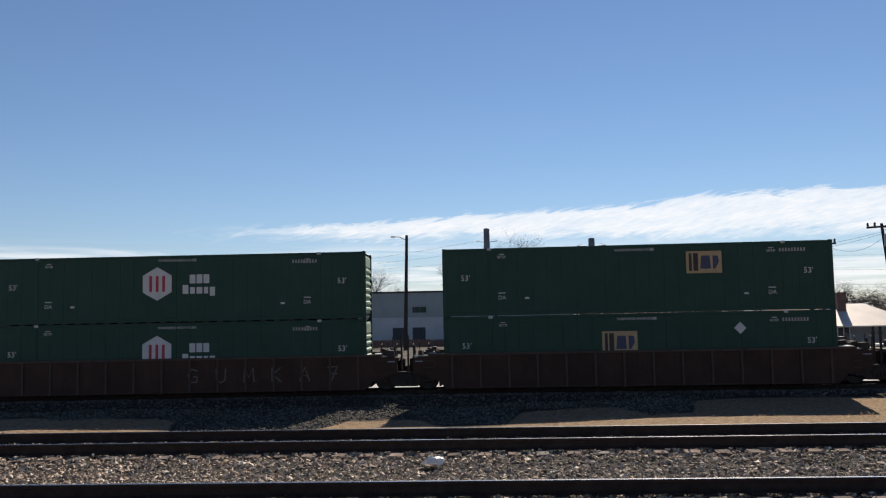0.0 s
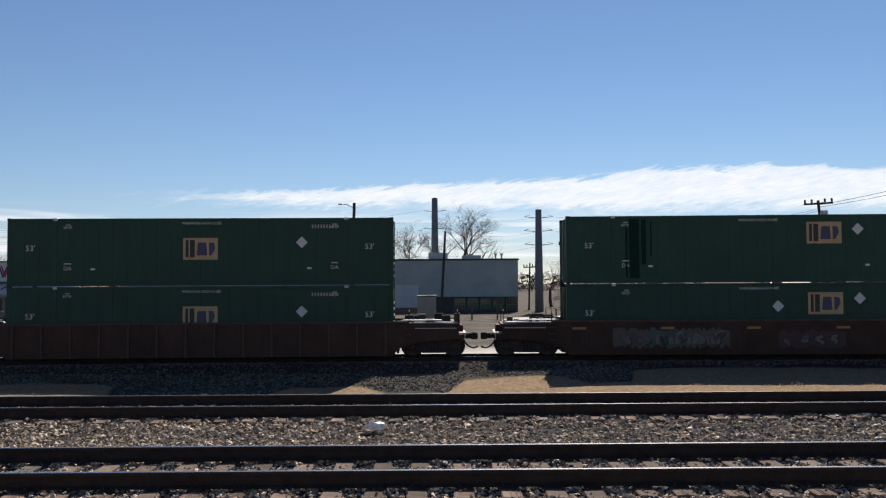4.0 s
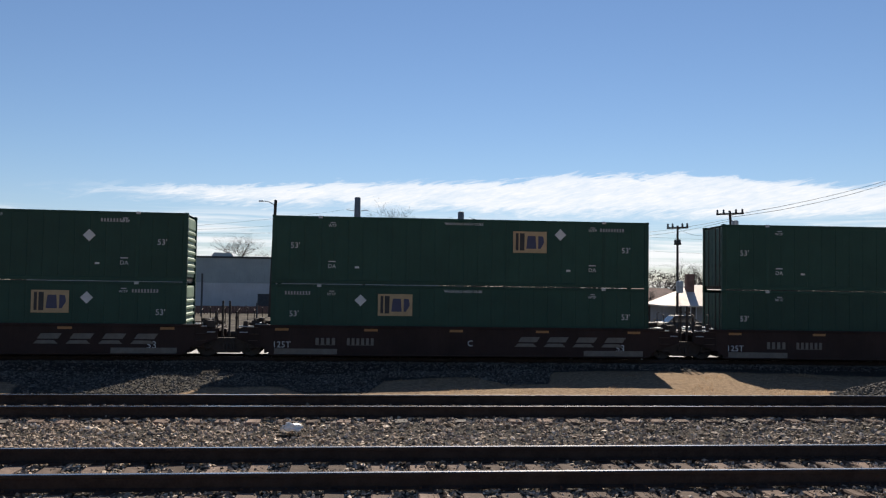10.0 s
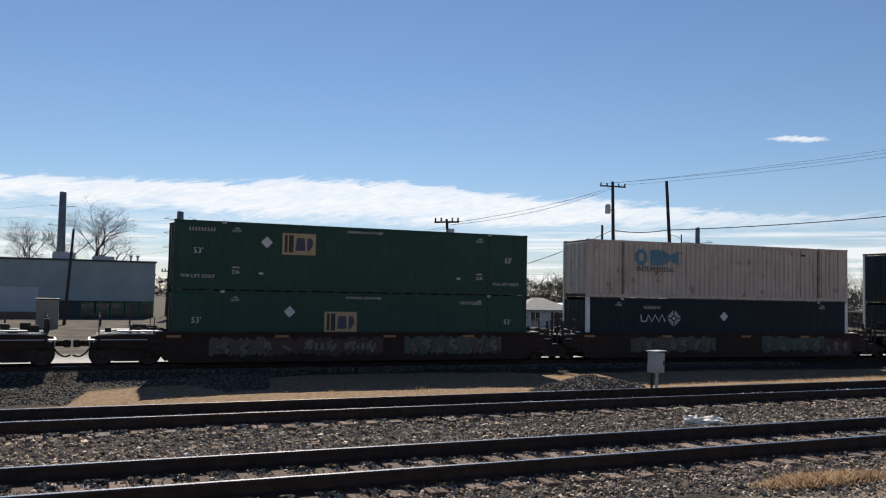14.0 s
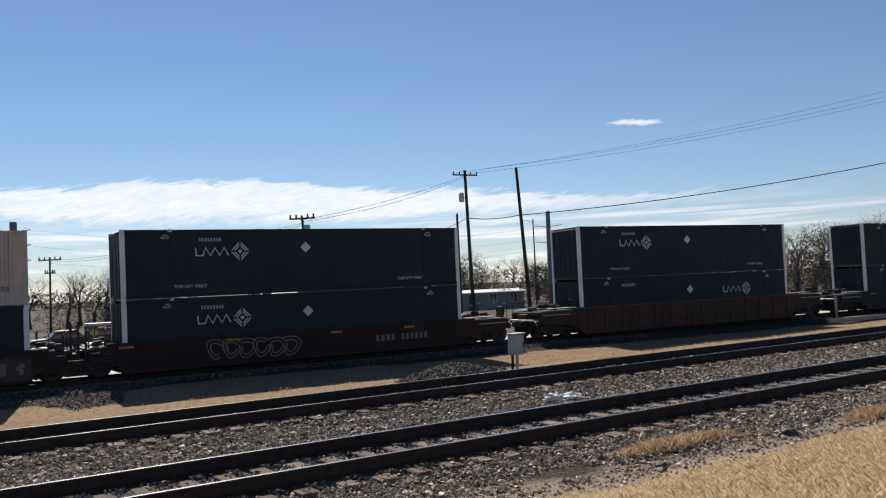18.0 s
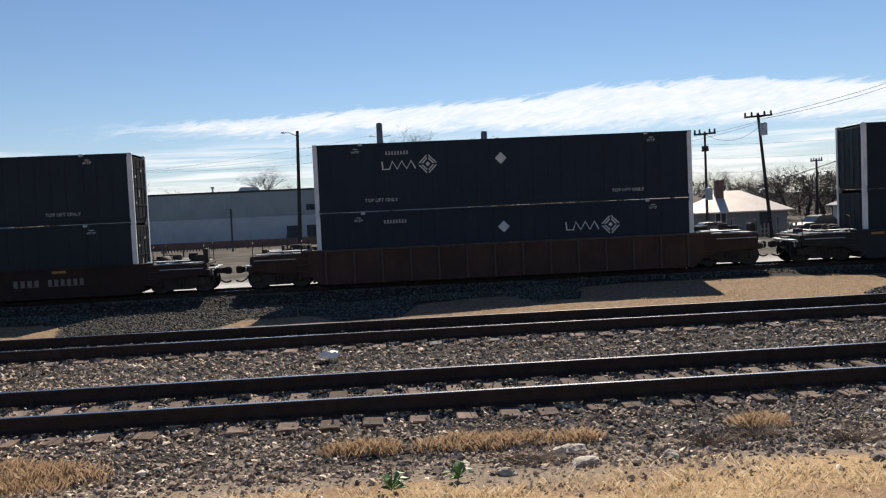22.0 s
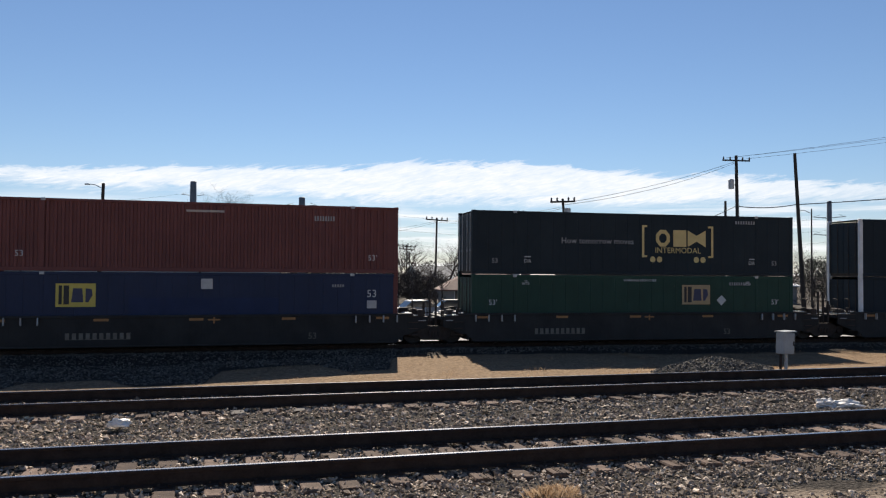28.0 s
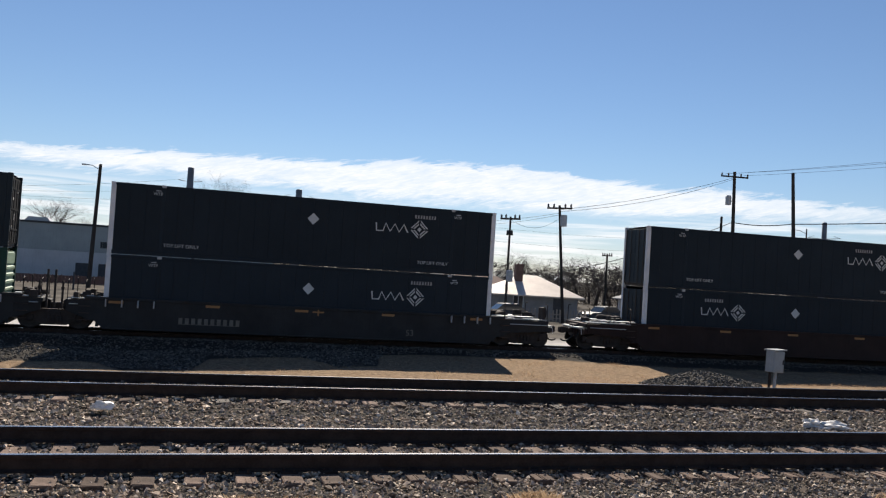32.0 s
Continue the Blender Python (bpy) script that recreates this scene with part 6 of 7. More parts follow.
# ---------------------------------------------------------------- small things by the tracks
def lump(seed, sx, sy, sz, rough=0.3, n=3):
    """A worn stone or crumpled heap."""
    bm = bmesh.new()
    bmesh.ops.create_icosphere(bm, subdivisions=n, radius=1.0)
    for v in bm.verts:
        k = 1 + rough * noise.noise(v.co * 1.3 + Vector((seed, 0, 0))) + rough * 0.5 * noise.noise(v.co * 3.1 + Vector((0, seed, 0)))
        v.co = Vector((v.co.x * sx * k, v.co.y * sy * k, max(v.co.z, -0.35) * sz * k))
    m = Mesh()
    m.v, m.f = [tuple(v.co) for v in bm.verts], [tuple(q.index for q in f.verts) for f in bm.faces]
    bm.free()
    return m


for x, y, sx, sy, sz, s, label in ((1.62, 7.95, 0.19, 0.09, 0.06, 1, "flat pale limestone rock among dry grass"), (1.68, 7.52, 0.16, 0.09, 0.06, 2, "flat pale limestone rock among dry grass"), (4.05, 6.85, 0.07, 0.06, 0.05, 4, "small grey stone on the dirt"), (8.15, 7.55, 0.09, 0.06, 0.06, 5, "charred chunk of wood at the edge of the ballast"), (11.0, 7.75, 0.15, 0.09, 0.08, 6, "charred chunk of wood beside the dry grass"), (2.5, 7.6, 0.08, 0.07, 0.05, 7, "small pale stone on the dirt"), (0.95, 7.35, 0.09, 0.06, 0.05, 8, "small pale stone on the dirt")):
    solid("rock", lump(s, sx, sy, sz), M_ROCK if "pale" in label else M_TRIM if "charred" in label else M_STONE, label, "rock", "rocks by the tracks", m=pose(x, y, ground_z(x, y) + sz * 0.2, 0, 0, 20 * s))
solid("plastic_bag", lump(12, 0.17, 0.11, 0.085, 0.5), M_BAG, "crumpled white plastic bag beside the rail", "litter", m=pose(-1.03, 13.72, -0.17))
bag = thing("plastic_sheet", "torn white plastic sheet lying on the ballast", "litter", m=pose(11.5, 13.05, -0.25, 0, 0, -8))
part("sheet_fold", lump(15, 0.30, 0.15, 0.10, 0.8), M_BAG, bag)
p = part("sheet_fold", lump(17, 0.18, 0.13, 0.11, 0.8), M_BAG, bag)
p.location = (-0.3, 0.1, 0.02)


def weed(x, y, seed, h):
    rnd = random.Random(seed)
    w = thing("weed", "small green leafy weed in the dry dirt", "weed", "weeds", m=pose(x, y, ground_z(x, y)))
    for i in range(12):
        a, r, z = rnd.uniform(0, 6.28), rnd.uniform(0.05, 0.16), rnd.uniform(0.3, 1.0) * h
        m = Mesh()
        ca, sa = math.cos(a), math.sin(a)
        p = [(0, 0, z * 0.3), (r * 0.5 * ca - 0.03 * sa, r * 0.5 * sa + 0.03 * ca, z), (r * ca, r * sa, z * 0.85), (r * 0.5 * ca + 0.03 * sa, r * 0.5 * sa - 0.03 * ca, z * 0.95)]
        m.add(p + [(q[0], q[1], q[2] - 0.004) for q in p], [(0, 1, 2, 3), (7, 6, 5, 4), (0, 4, 5, 1), (1, 5, 6, 2), (2, 6, 7, 3), (3, 7, 4, 0)])
        part("leaf", m, M_WEED, w)
    part("stem", Mesh().rod((0, 0, -0.02), (0.01, 0, h), 0.006, n=5), M_WEED, w)


weed(0.5, 7.2, 1, 0.18)
weed(-0.07, 6.95, 2, 0.2)


M_STRAWSTEM = surface("dead_stems", (0.12, 0.085, 0.06), (0.24, 0.18, 0.13), 0.9, scale=6, bump=0.0)


def dead_shrub(x, y, seed):
    rnd = random.Random(seed)
    m = Mesh()
    for i in range(150):
        a, r = rnd.uniform(0, 6.28), rnd.uniform(0.08, 0.42)
        m.rod((0.1 * rnd.uniform(-1, 1), 0.06 * rnd.uniform(-1, 1), -0.02), (r * math.cos(a), r * 0.6 * math.sin(a), rnd.uniform(0.03, 0.14)), 0.0028, 0.0014, 3)
    solid("dead_shrub", m, M_STRAWSTEM, "low brown dead shrub beside the ballast", "shrub", "dead shrubs", m=pose(x, y, ground_z(x, y)))


for i, (x, y) in enumerate(((3.5, 8.05), (3.0, 7.9), (4.3, 7.75), (1.2, 7.7), (-5.0, 7.7))):
    dead_shrub(x, y, i)


def cabinet():
    z = ground_z(14.45, 18.45)
    c = thing("signal_cabinet", "pale grey steel trackside cabinet on two posts", "cabinet", m=pose(14.45, 18.45, z, 0, 2.5, 10) @ Matrix.Diagonal((0.9, 0.9, 0.96, 1)))
    part("body", Mesh().box(-0.21, 0.21, -0.15, 0.15, 0.42, 0.98, 0.015), M_BOX, c)
    part("lid", Mesh().prism([(-0.24, 0.98), (0.24, 1.01), (0.24, 1.04), (-0.24, 1.01)], -0.19, 0.19), M_BOX, c, "sloping sheet lid")
    part("door", Mesh().box(-0.18, 0.18, -0.165, -0.15, 0.46, 0.94, 0.005), M_BOX, c)
    part("latch", Mesh().box(0.12, 0.15, -0.185, -0.165, 0.64, 0.76), M_STEEL, c)
    part("post", Mesh().rod((0.05, 0, -0.1), (0.05, 0, 0.42), 0.045, n=10), M_GALV, c, "galvanised post")
    part("post", Mesh().box(-0.18, -0.13, -0.03, 0.03, -0.1, 0.42), M_RAIL, c, "rusty steel post")


cabinet()

kerb = thing("kerb", "long pale concrete kerb beside the far track", "kerb", m=pose(49, 31.2, -1.2, 0, 0, -4))
part("kerb_stone", Mesh().box(0, 26, -0.15, 0.15, -0.2, 0.1, 0.03), M_TAN, kerb)
for x in (50.5, 61.0):
    solid("marker_post", Mesh().rod((0, 0, -0.1), (0, 0, 1.5), 0.07, n=10), M_TAN, "slim tan marker post by the kerb", "post", "marker posts", m=pose(x, 31.6 - 0.04 * (x - 50), -1.25))


# ---------------------------------------------------------------- behind the train
Z0 = -1.65


def at(az, dist):
    """A place on the flat land: degrees to the right, metres from the eye."""
    return dist * math.sin(radians(az)), dist * math.cos(radians(az))


def lift(el, dist):
    return 2.11 + dist * math.tan(radians(el))


def window(parent, x0, x1, z0, z1, y, frame_mat=None, bars_n=2):
    fm = frame_mat or M_TRIM
    w = part("window", Mesh().box(x0, x1, y - 0.02, y + 0.02, z0, z1), M_GLASS, parent, "dark reflecting window")
    f = Mesh().box(x0 - 0.06, x1 + 0.06, y - 0.05, y, z0 - 0.06, z0).box(x0 - 0.06, x1 + 0.06, y - 0.05, y, z1, z1 + 0.06).box(x0 - 0.06, x0, y - 0.05, y, z0, z1).box(x1, x1 + 0.06, y - 0.05, y, z0, z1)
    for i in range(1, bars_n):
        q = x0 + (x1 - x0) * i / bars_n
        f.box(q - 0.03, q + 0.03, y - 0.05, y - 0.02, z0, z1)
    part("window_frame", f, fm, w)


def warehouse():
    y, x0, x1 = 112.0, -41.5, 10.6
    b = thing("warehouse", "long flat-roofed warehouse, blue siding over white wall", "building")
    top = 5.15
    part("wall", Mesh().box(x0, -2.5, y, y + 26, Z0, 1.95, 0.02), M_WALL_WHITE, b, "dirty white lower wall")
    part("wall", Mesh().box(x0, x1, y - 0.03, y + 26, 1.95, top, 0.02), M_WALL_BLUE, b, "pale blue metal siding")
    part("wall", Mesh().box(-2.5, x1, y - 0.03, y + 26, 0.35, 1.95, 0.02), M_WALL_BLUE, b, "pale blue metal siding")
    part("wall", Mesh().box(-2.5, x1, y + 0.5, y + 26, Z0, 0.35, 0.02), M_TRIM, b, "dark recessed shopfront wall")
    part("roof", Mesh().box(x0 - 0.15, x1 + 0.15, y - 0.2, y + 26.2, top, top + 0.22, 0.03), M_TRIM, b, "dark roof edge")
    seams = Mesh()
    for i in range(int((x1 - x0) / 0.75)):
        seams.box(x0 + i * 0.75, x0 + i * 0.75 + 0.03, y - 0.05, y - 0.03, 1.95, top)
    tagged(part("siding_seams", seams, M_WALL_BLUE, b), kind="stuff")
    for q in range(5):
        x = 2.2 + q * 1.7
        p = part("window", Mesh().box(x, x + 1.5, y + 0.42, y + 0.46, Z0 + 0.3, 0.2), M_GLASS, b, "shop window")
        part("window_frame", Mesh().box(x, x + 1.5, y + 0.34, y + 0.42, 0.1, 0.24).box(x, x + 0.1, y + 0.34, y + 0.42, Z0, 0.2).box(x + 1.4, x + 1.5, y + 0.34, y + 0.42, Z0, 0.2).box(x, x + 1.5, y + 0.34, y + 0.42, -0.75, -0.65), M_GREENFRAME, p, "green painted frame")
    window(b, -10.2, -8.5, 2.6, 3.25, y - 0.03)
    part("door", Mesh().box(-10.3, -8.6, y - 0.05, y, Z0, 0.6, 0.02), M_TRIM, b, "dark double door")
    part("door", Mesh().box(-12.9, -11.4, y - 0.05, y, Z0, 0.6, 0.02), M_TRIM, b, "dark double door")
    part("roof_unit", Mesh().prism([(-19.5, top + 0.2), (-16.4, top + 0.2), (-16.8, top + 0.75), (-19.0, top + 0.8)], y + 3, y + 6), M_GALV, b, "grey roof unit")
    part("roof_unit", Mesh().box(-1.2, 1.4, y + 2, y + 5, top + 0.2, top + 1.1, 0.05), M_GALV, b, "grey roof unit")
    part("roof_unit", Mesh().box(3.4, 6.0, y + 4, y + 7, top + 0.2, top + 0.8, 0.05), M_GALV, b, "grey roof unit")
    for x in (-22.5, 7.8, 8.6):
        part("roof_vent", Mesh().rod((x, y + 2, top + 0.2), (x, y + 2, top + 0.75), 0.12, n=8).rod((x, y + 2, top + 0.75), (x, y + 2, top + 0.95), 0.24, n=8), M_GALV, b)
    part("base_wall", Mesh().box(x0, -2.4, y - 6, y - 5.7, Z0, -0.85, 0.02), M_BRICK, b, "low brown brick wall")


def tan_shed():
    s = thing("shed", "small tan panel shed with dark flat roof", "shed", m=pose(0, 82, Z0))
    part("wall", Mesh().box(-1.95, -0.15, 0, 3, 0, 2.55, 0.03), M_TAN, s)
    part("roof", Mesh().box(-2.02, -0.08, -0.1, 3.1, 2.55, 2.64, 0.02), M_TRIM, s)
    part("door", Mesh().box(-1.2, -0.4, -0.04, 0, 0.02, 2.05), M_TAN, s)


def sign_building():
    """Low building with a painted sign board over a porch."""
    x0, y0 = at(-30.2, 118)
    x1 = at(-21.8, 118)[0]
    w = x1 - x0
    yaw = -8
    b = thing("sign_building", "white low building with a faded red painted sign board", "building", m=pose(x0, y0, Z0, 0, 0, yaw))
    w = w / math.cos(radians(yaw)) + 1.5
    part("wall", Mesh().box(0, w, 1.5, 14, 0, 2.9, 0.03), M_TAN, b, "tan wall under the porch")
    part("sign_board", Mesh().box(0, w, 0.9, 1.4, 4.3, 6.6, 0.04), M_WALL_WHITE, b, "white parapet board with peeling paint")
    part("parapet_cap", Mesh().box(-0.1, w + 0.1, 0.8, 1.5, 6.6, 6.75, 0.02), M_BRICK, b)
    part("awning", Mesh().prism([(0, 4.3), (w, 4.3), (w, 4.15), (0, 4.15)], 0.85, 1.45), M_TRIM, b)
    part("porch_roof", Mesh().extrude_x([(1.4, 4.15), (-1.6, 2.85), (-1.6, 2.7), (1.4, 3.95)], 0, w), M_WALL_WHITE, b, "sloping white porch roof")
    part("porch_edge", Mesh().box(0, w, -1.75, -1.6, 2.55, 2.9), M_HOUSE, b)
    for i in range(8):
        x = 0.3 + i * (w - 0.6) / 7
        part("porch_post", Mesh().box(x - 0.08, x + 0.08, -1.55, -1.4, 0, 2.7), M_TRIM, b)
    for x in (3.2, 9.2):
        part("brace", Mesh().rod((x, 0.85, 4.25), (x - 0.9, -0.5, 3.35), 0.07, n=6), M_TRIM, b)
    for x in (1.0, 5.5, 10.5):
        window(b, x, x + 1.6, 0.9, 2.2, 1.48)
    part("door", Mesh().box(w - 4.5, w - 3.4, 1.44, 1.5, 0.02, 2.2), M_HOUSE, b)
    shade = part("lettering", text_mesh("BREWING", 2.1, M_INK), M_INK, b, "dark shadow of painted sign letters")
    shade.location, shade.scale = (w * 0.5 - 0.25, 0.893, 5.32), (1.1, 1, 1)
    face = part("lettering", text_mesh("BREWING", 2.1, M_LOGO_RED), M_LOGO_RED, b, "faded red painted sign letters")
    face.location, face.scale = (w * 0.5, 0.885, 5.42), (1.1, 1, 1)


def house(az, dist, w, d, wall_h, roof_h, roof, wall, label, hip=True, yaw=0.0, chimney=False):
    x, y = at(az, dist)
    h = thing("house", label, "house", "houses behind the railway", m=pose(x, y, Z0, 0, 0, yaw))
    part("wall", Mesh().box(-w / 2, w / 2, 0, d, 0, wall_h, 0.03), wall, h, "painted siding")
    o, k = 0.5, (min(w, d) / 2 if hip else 0.0)
    a = [(-w / 2 - o, -o, wall_h), (w / 2 + o, -o, wall_h), (w / 2 + o, d + o, wall_h), (-w / 2 - o, d + o, wall_h), (-w / 2 - o + k, d / 2, wall_h + roof_h), (w / 2 + o - k, d / 2, wall_h + roof_h)]
    a += [(p[0], p[1], p[2] - 0.12) for p in a[:4]]
    part("roof", Mesh().add(a, [(0, 1, 5, 4), (2, 3, 4, 5), (1, 2, 5), (3, 0, 4), (0, 6, 7, 1), (1, 7, 8, 2), (2, 8, 9, 3), (3, 9, 6, 0), (6, 9, 8, 7)]), roof, h)
    n = max(2, int(w / 2.6))
    for i in range(n):
        q = -w / 2 + (i + 0.5) * w / n
        if i == n // 2:
            part("door", Mesh().box(q - 0.45, q + 0.45, -0.04, 0.0, 0.05, 2.05), M_TRIM, h)
        else:
            window(h, q - 0.45, q + 0.45, 0.9, 2.1, -0.01, M_POST)
    if chimney:
        part("chimney", Mesh().box(-w * 0.22, -w * 0.22 + 0.7, d * 0.3, d * 0.3 + 0.7, wall_h, wall_h + roof_h + 1.0, 0.02), M_BRICK, h)
    return h


def spar(p, x, y, z, half, mat, yaw=0.0, r=0.075):
    c, s = math.cos(yaw), math.sin(yaw)
    arm = part("crossarm", Mesh().box(-half, half, -r, r, -r, r, 0.01), mat, p)
    arm.location, arm.rotation_euler = (x, y, z), (0, radians(4.0 if half > 1.3 else -1.5), yaw)
    ins = Mesh().lathe([(0.05, 0.0), (0.10, 0.05), (0.06, 0.16), (0.10, 0.2), (0.03, 0.32)], 8, "z").mesh("insulator", M_TRIM)
    for q in (-half + 0.1, -half * 0.45, half * 0.45, half - 0.1):
        i = part("insulator", ins, M_TRIM, arm)
        i.location = (q, 0, r)


def utility_pole(az, dist, el_top, r=0.16, lean=0.0, arms=(), can=None, lamp=False, label="dark wooden utility pole with crossarms", mat=None, face=0.0):
    x, y = at(az, dist)
    top = lift(el_top, dist) - Z0
    mat = mat or M_WOODPOLE
    p = thing("utility_pole", label, "utility pole", "utility poles", m=pose(x, y, Z0, 0, 0, -az))
    part("shaft", Mesh().rod((-lean, 0, -0.5), (0, 0, top), r, r * 0.68, 12), mat, p)
    for down, half in arms:
        spar(p, -lean * down / top, -0.16, top - down, half, M_WOODPOLE, radians(face))
    if can is not None:
        c = part("transformer", Mesh().lathe([(0.05, 0.0), (0.3, 0.04), (0.3, 0.95), (0.22, 1.05), (0.05, 1.08)], 14, "z"), M_GALV, p, "grey transformer can")
        c.location = (can[0], -0.2, top - can[1])
        part("bracket", Mesh().box(min(0, can[0]), max(0, can[0]), -0.24, -0.16, top - can[1] + 0.4, top - can[1] + 0.5), M_STEEL, p)
    if lamp:
        part("lamp_arm", Mesh().tube([(0, 0, top - 0.6), (-0.8, -0.1, top - 0.2), (-1.4, -0.1, top - 0.15)], 0.04), M_GALV, p)
        part("lamp_head", Mesh().box(-1.8, -1.3, -0.2, 0.02, top - 0.24, top - 0.1, 0.03), M_GALV, p)
    return Vector((x, y, Z0 + top))


def steel_mast(az, dist, el_top, r, levels):
    x, y = at(az, dist)
    top = lift(el_top, dist) - Z0
    p = thing("power_mast", "tall grey steel power mast with insulator arms", "power mast", "power masts", m=pose(x, y, Z0, 0, 0, -az))
    part("shaft", Mesh().lathe([(r * 1.15, -0.3), (r, top * 0.5), (r * 0.8, top), (r * 0.6, top + 0.1)], 16, "z"), M_POLE_STEEL, p, smooth=True)
    for down in levels:
        for s in (-1, 1):
            part("insulator_arm", Mesh().rod((s * r, 0, top - down), (s * 1.9, 0, top - down + 0.12), 0.06, 0.035, 8).rod((s * 1.9, 0, top - down + 0.12), (s * 1.1, 0, top - down + 0.36), 0.02, n=6), M_POLE_STEEL, p, "grey insulator arm")


def wire(a, b, sag, r=0.018, label="black overhead cable between poles"):
    m = Mesh().tube(arc(a, b, sag, 22), r, 5)
    solid("overhead_cable", m, M_WIRE, label, "cable", "overhead cables")


def lattice_tower(az, dist, el_top):
    x, y = at(az, dist)
    top = lift(el_top, dist) - Z0
    p = thing("lattice_tower", "slim grey steel lattice power tower far away", "power tower", m=pose(x, y, Z0, 0, 0, -az))
    foot, head = 1.6, 0.5
    for sx in (-1, 1):
        for sy in (-1, 1):
            part("leg", Mesh().rod((sx * foot, sy * foot, -0.5), (sx * head, sy * head, top), 0.14, n=5), M_POLE_STEEL, p)
    n = 9
    for i in range(n):
        for s in (-1, 1):
            a, b = foot + (head - foot) * i / n, foot + (head - foot) * (i + 1) / n
            part("brace", Mesh().rod((-a * s, -a, top * i / n), (b * s, -b, top * (i + 1) / n), 0.09, n=4), M_POLE_STEEL, p)
    for q in (0.72, 0.83, 0.94):
        part("arm", Mesh().rod((-2.6, 0, top * q), (2.6, 0, top * q), 0.16, n=5), M_POLE_STEEL, p)


def background():
    lattice_tower(29.1, 520, 3.05)
    warehouse()
    tan_shed()
    sign_building()
    house(23.15, 80, 7.7, 7.0, 2.22, 1.86, M_ROOF_WHITE, M_HOUSE, "single-storey house with bright white metal hip roof", True, -6, True)
    house(19.3, 92, 9.6, 6, 1.95, 1.8, M_ROOF_RED, M_HOUSE, "single-storey house with faded red roof and porch", True, -10)
    house(16.9, 125, 9, 8, 2.8, 1.9, M_ROOF_GREY, M_HOUSE, "small house with grey shingle roof", False, 5)
    house(31.0, 84, 4.8, 5.6, 2.35, 1.15, M_ROOF_GREY, M_WALL_WHITE, "small pale house with grey gabled roof", True, -12)
    house(35.3, 118, 15, 7, 2.4, 0.35, M_POST, M_HOUSE, "long low pale building with flat white roof", False, -20)
    house(50.9, 140, 9, 8, 2.2, 1.2, M_ROOF_GREY, M_HOUSE, "single-storey house with grey roof behind trees", True, -35)
    steel_mast(-0.15, 145, 5.72, 0.62, (2.2, 5.2, 8.2))
    steel_mast(6.8, 113, 4.87, 0.50, (1.0, 2.8, 4.6))
    steel_mast(40.6, 118, 4.5, 0.36, (2.0, 4.2))
    utility_pole(-5.55, 95, 5.42, 0.24, 0.35, (), None, True, "leaning wooden street light pole before the warehouse")
    utility_pole(0.55, 90, 3.52, 0.17, 0.55, (), None, False, "short leaning wooden pole before the warehouse")
    b8 = utility_pole(8.75, 112, 2.75, 0.15, 0.1, ((0.35, 1.25), (1.9, 0.6)))
    utility_pole(6.2, 120, 1.35, 0.14, 0.2, ((0.6, 0.9),))
    utility_pole(13.8, 150, 1.85, 0.16, 0.0, ((0.3, 1.6), (0.8, 1.4)))
    b15 = utility_pole(15.8, 108, 3.68, 0.17, 0.2, ((0.3, 1.4),))
    b21 = utility_pole(21.0, 76, 4.05, 0.13, 0.0, ((0.2, 0.9), (1.6, 0.3)), (0.2, 5.8))
    c24 = utility_pole(24.2, 76, 4.98, 0.16, -0.9, ((0.28, 1.1),), (0.42, 1.9), False, "leaning wooden pole with crossarm and transformer")
    utility_pole(27.5, 118, 1.95, 0.18, 0.0, ((0.3, 0.7),))
    t35 = utility_pole(35.2, 96, 7.55, 0.24, -0.3, ((0.55, 1.4),), (-0.5, 3.6), False, "tall wooden pole with crossarm and transformer")
    utility_pole(34.55, 98, 4.7, 0.19, 0.0, (), None, False, "bare dark wooden pole")
    n38 = utility_pole(38.65, 100, 7.55, 0.25, -0.9, (), None, False, "tall bare wooden pole, slightly leaning")
    utility_pole(39.6, 116, 4.1, 0.12, 0.0, (), None, True, "street light on a slim pole")
    utility_pole(61.3, 92, 3.6, 0.2, 0.0, ())
    for dz, s in ((-0.4, 0.4), (-0.55, 0.6)):
        wire(c24 + Vector((0, 0, dz)), t35 + Vector((0, 0, dz - 0.2)), s)
        wire(b15 + Vector((0, 0, dz)), c24 + Vector((0, 0, dz - 0.3)), s, 0.014)
        wire(b8 + Vector((0, 0, dz)), b15 + Vector((0, 0, dz)), s, 0.014)
    wire(b21 + Vector((0, 0, -0.2)), c24 + Vector((0, 0, -1.2)), 0.8, 0.012)
    ex, ey = at(66, 120)
    for dx, dz in ((-1.2, 0.0), (0.0, 0.5), (1.2, 0.0)):
        wire(t35 + Vector((dx, 0, -0.3 + dz * 0.3)), (ex + dx, ey, lift(10.3 + dz, 120)), 1.0, 0.014)
    ex, ey = at(66, 110)
    wire(t35 + Vector((0, 0, -5.4)), n38 + Vector((0, 0, -5.6)), 0.25, 0.05)
    wire(n38 + Vector((0, 0, -5.6)), (ex, ey, lift(6.6, 110)), 0.9, 0.05, "thick black overhead cable")
    wire(c24 + Vector((0, 0, -6.0)), t35 + Vector((0, 0, -5.4)), 0.5, 0.035)
    sx, sy = at(-34, 130)
    for k in (0.0, 1.2, 2.4):
        wire((sx, sy, lift(2.4 + k * 0.6, 130)), (at(-0.15, 145)[0] - 2.2, at(-0.15, 145)[1], lift(4.9 - k * 0.55, 145)), 2.0, 0.014)
        wire((at(-0.15, 145)[0] + 2.2, at(-0.15, 145)[1], lift(4.9 - k, 145)), (at(6.8, 113)[0], at(6.8, 113)[1], lift(4.4 - k * 0.8, 113)), 1.0, 0.012)
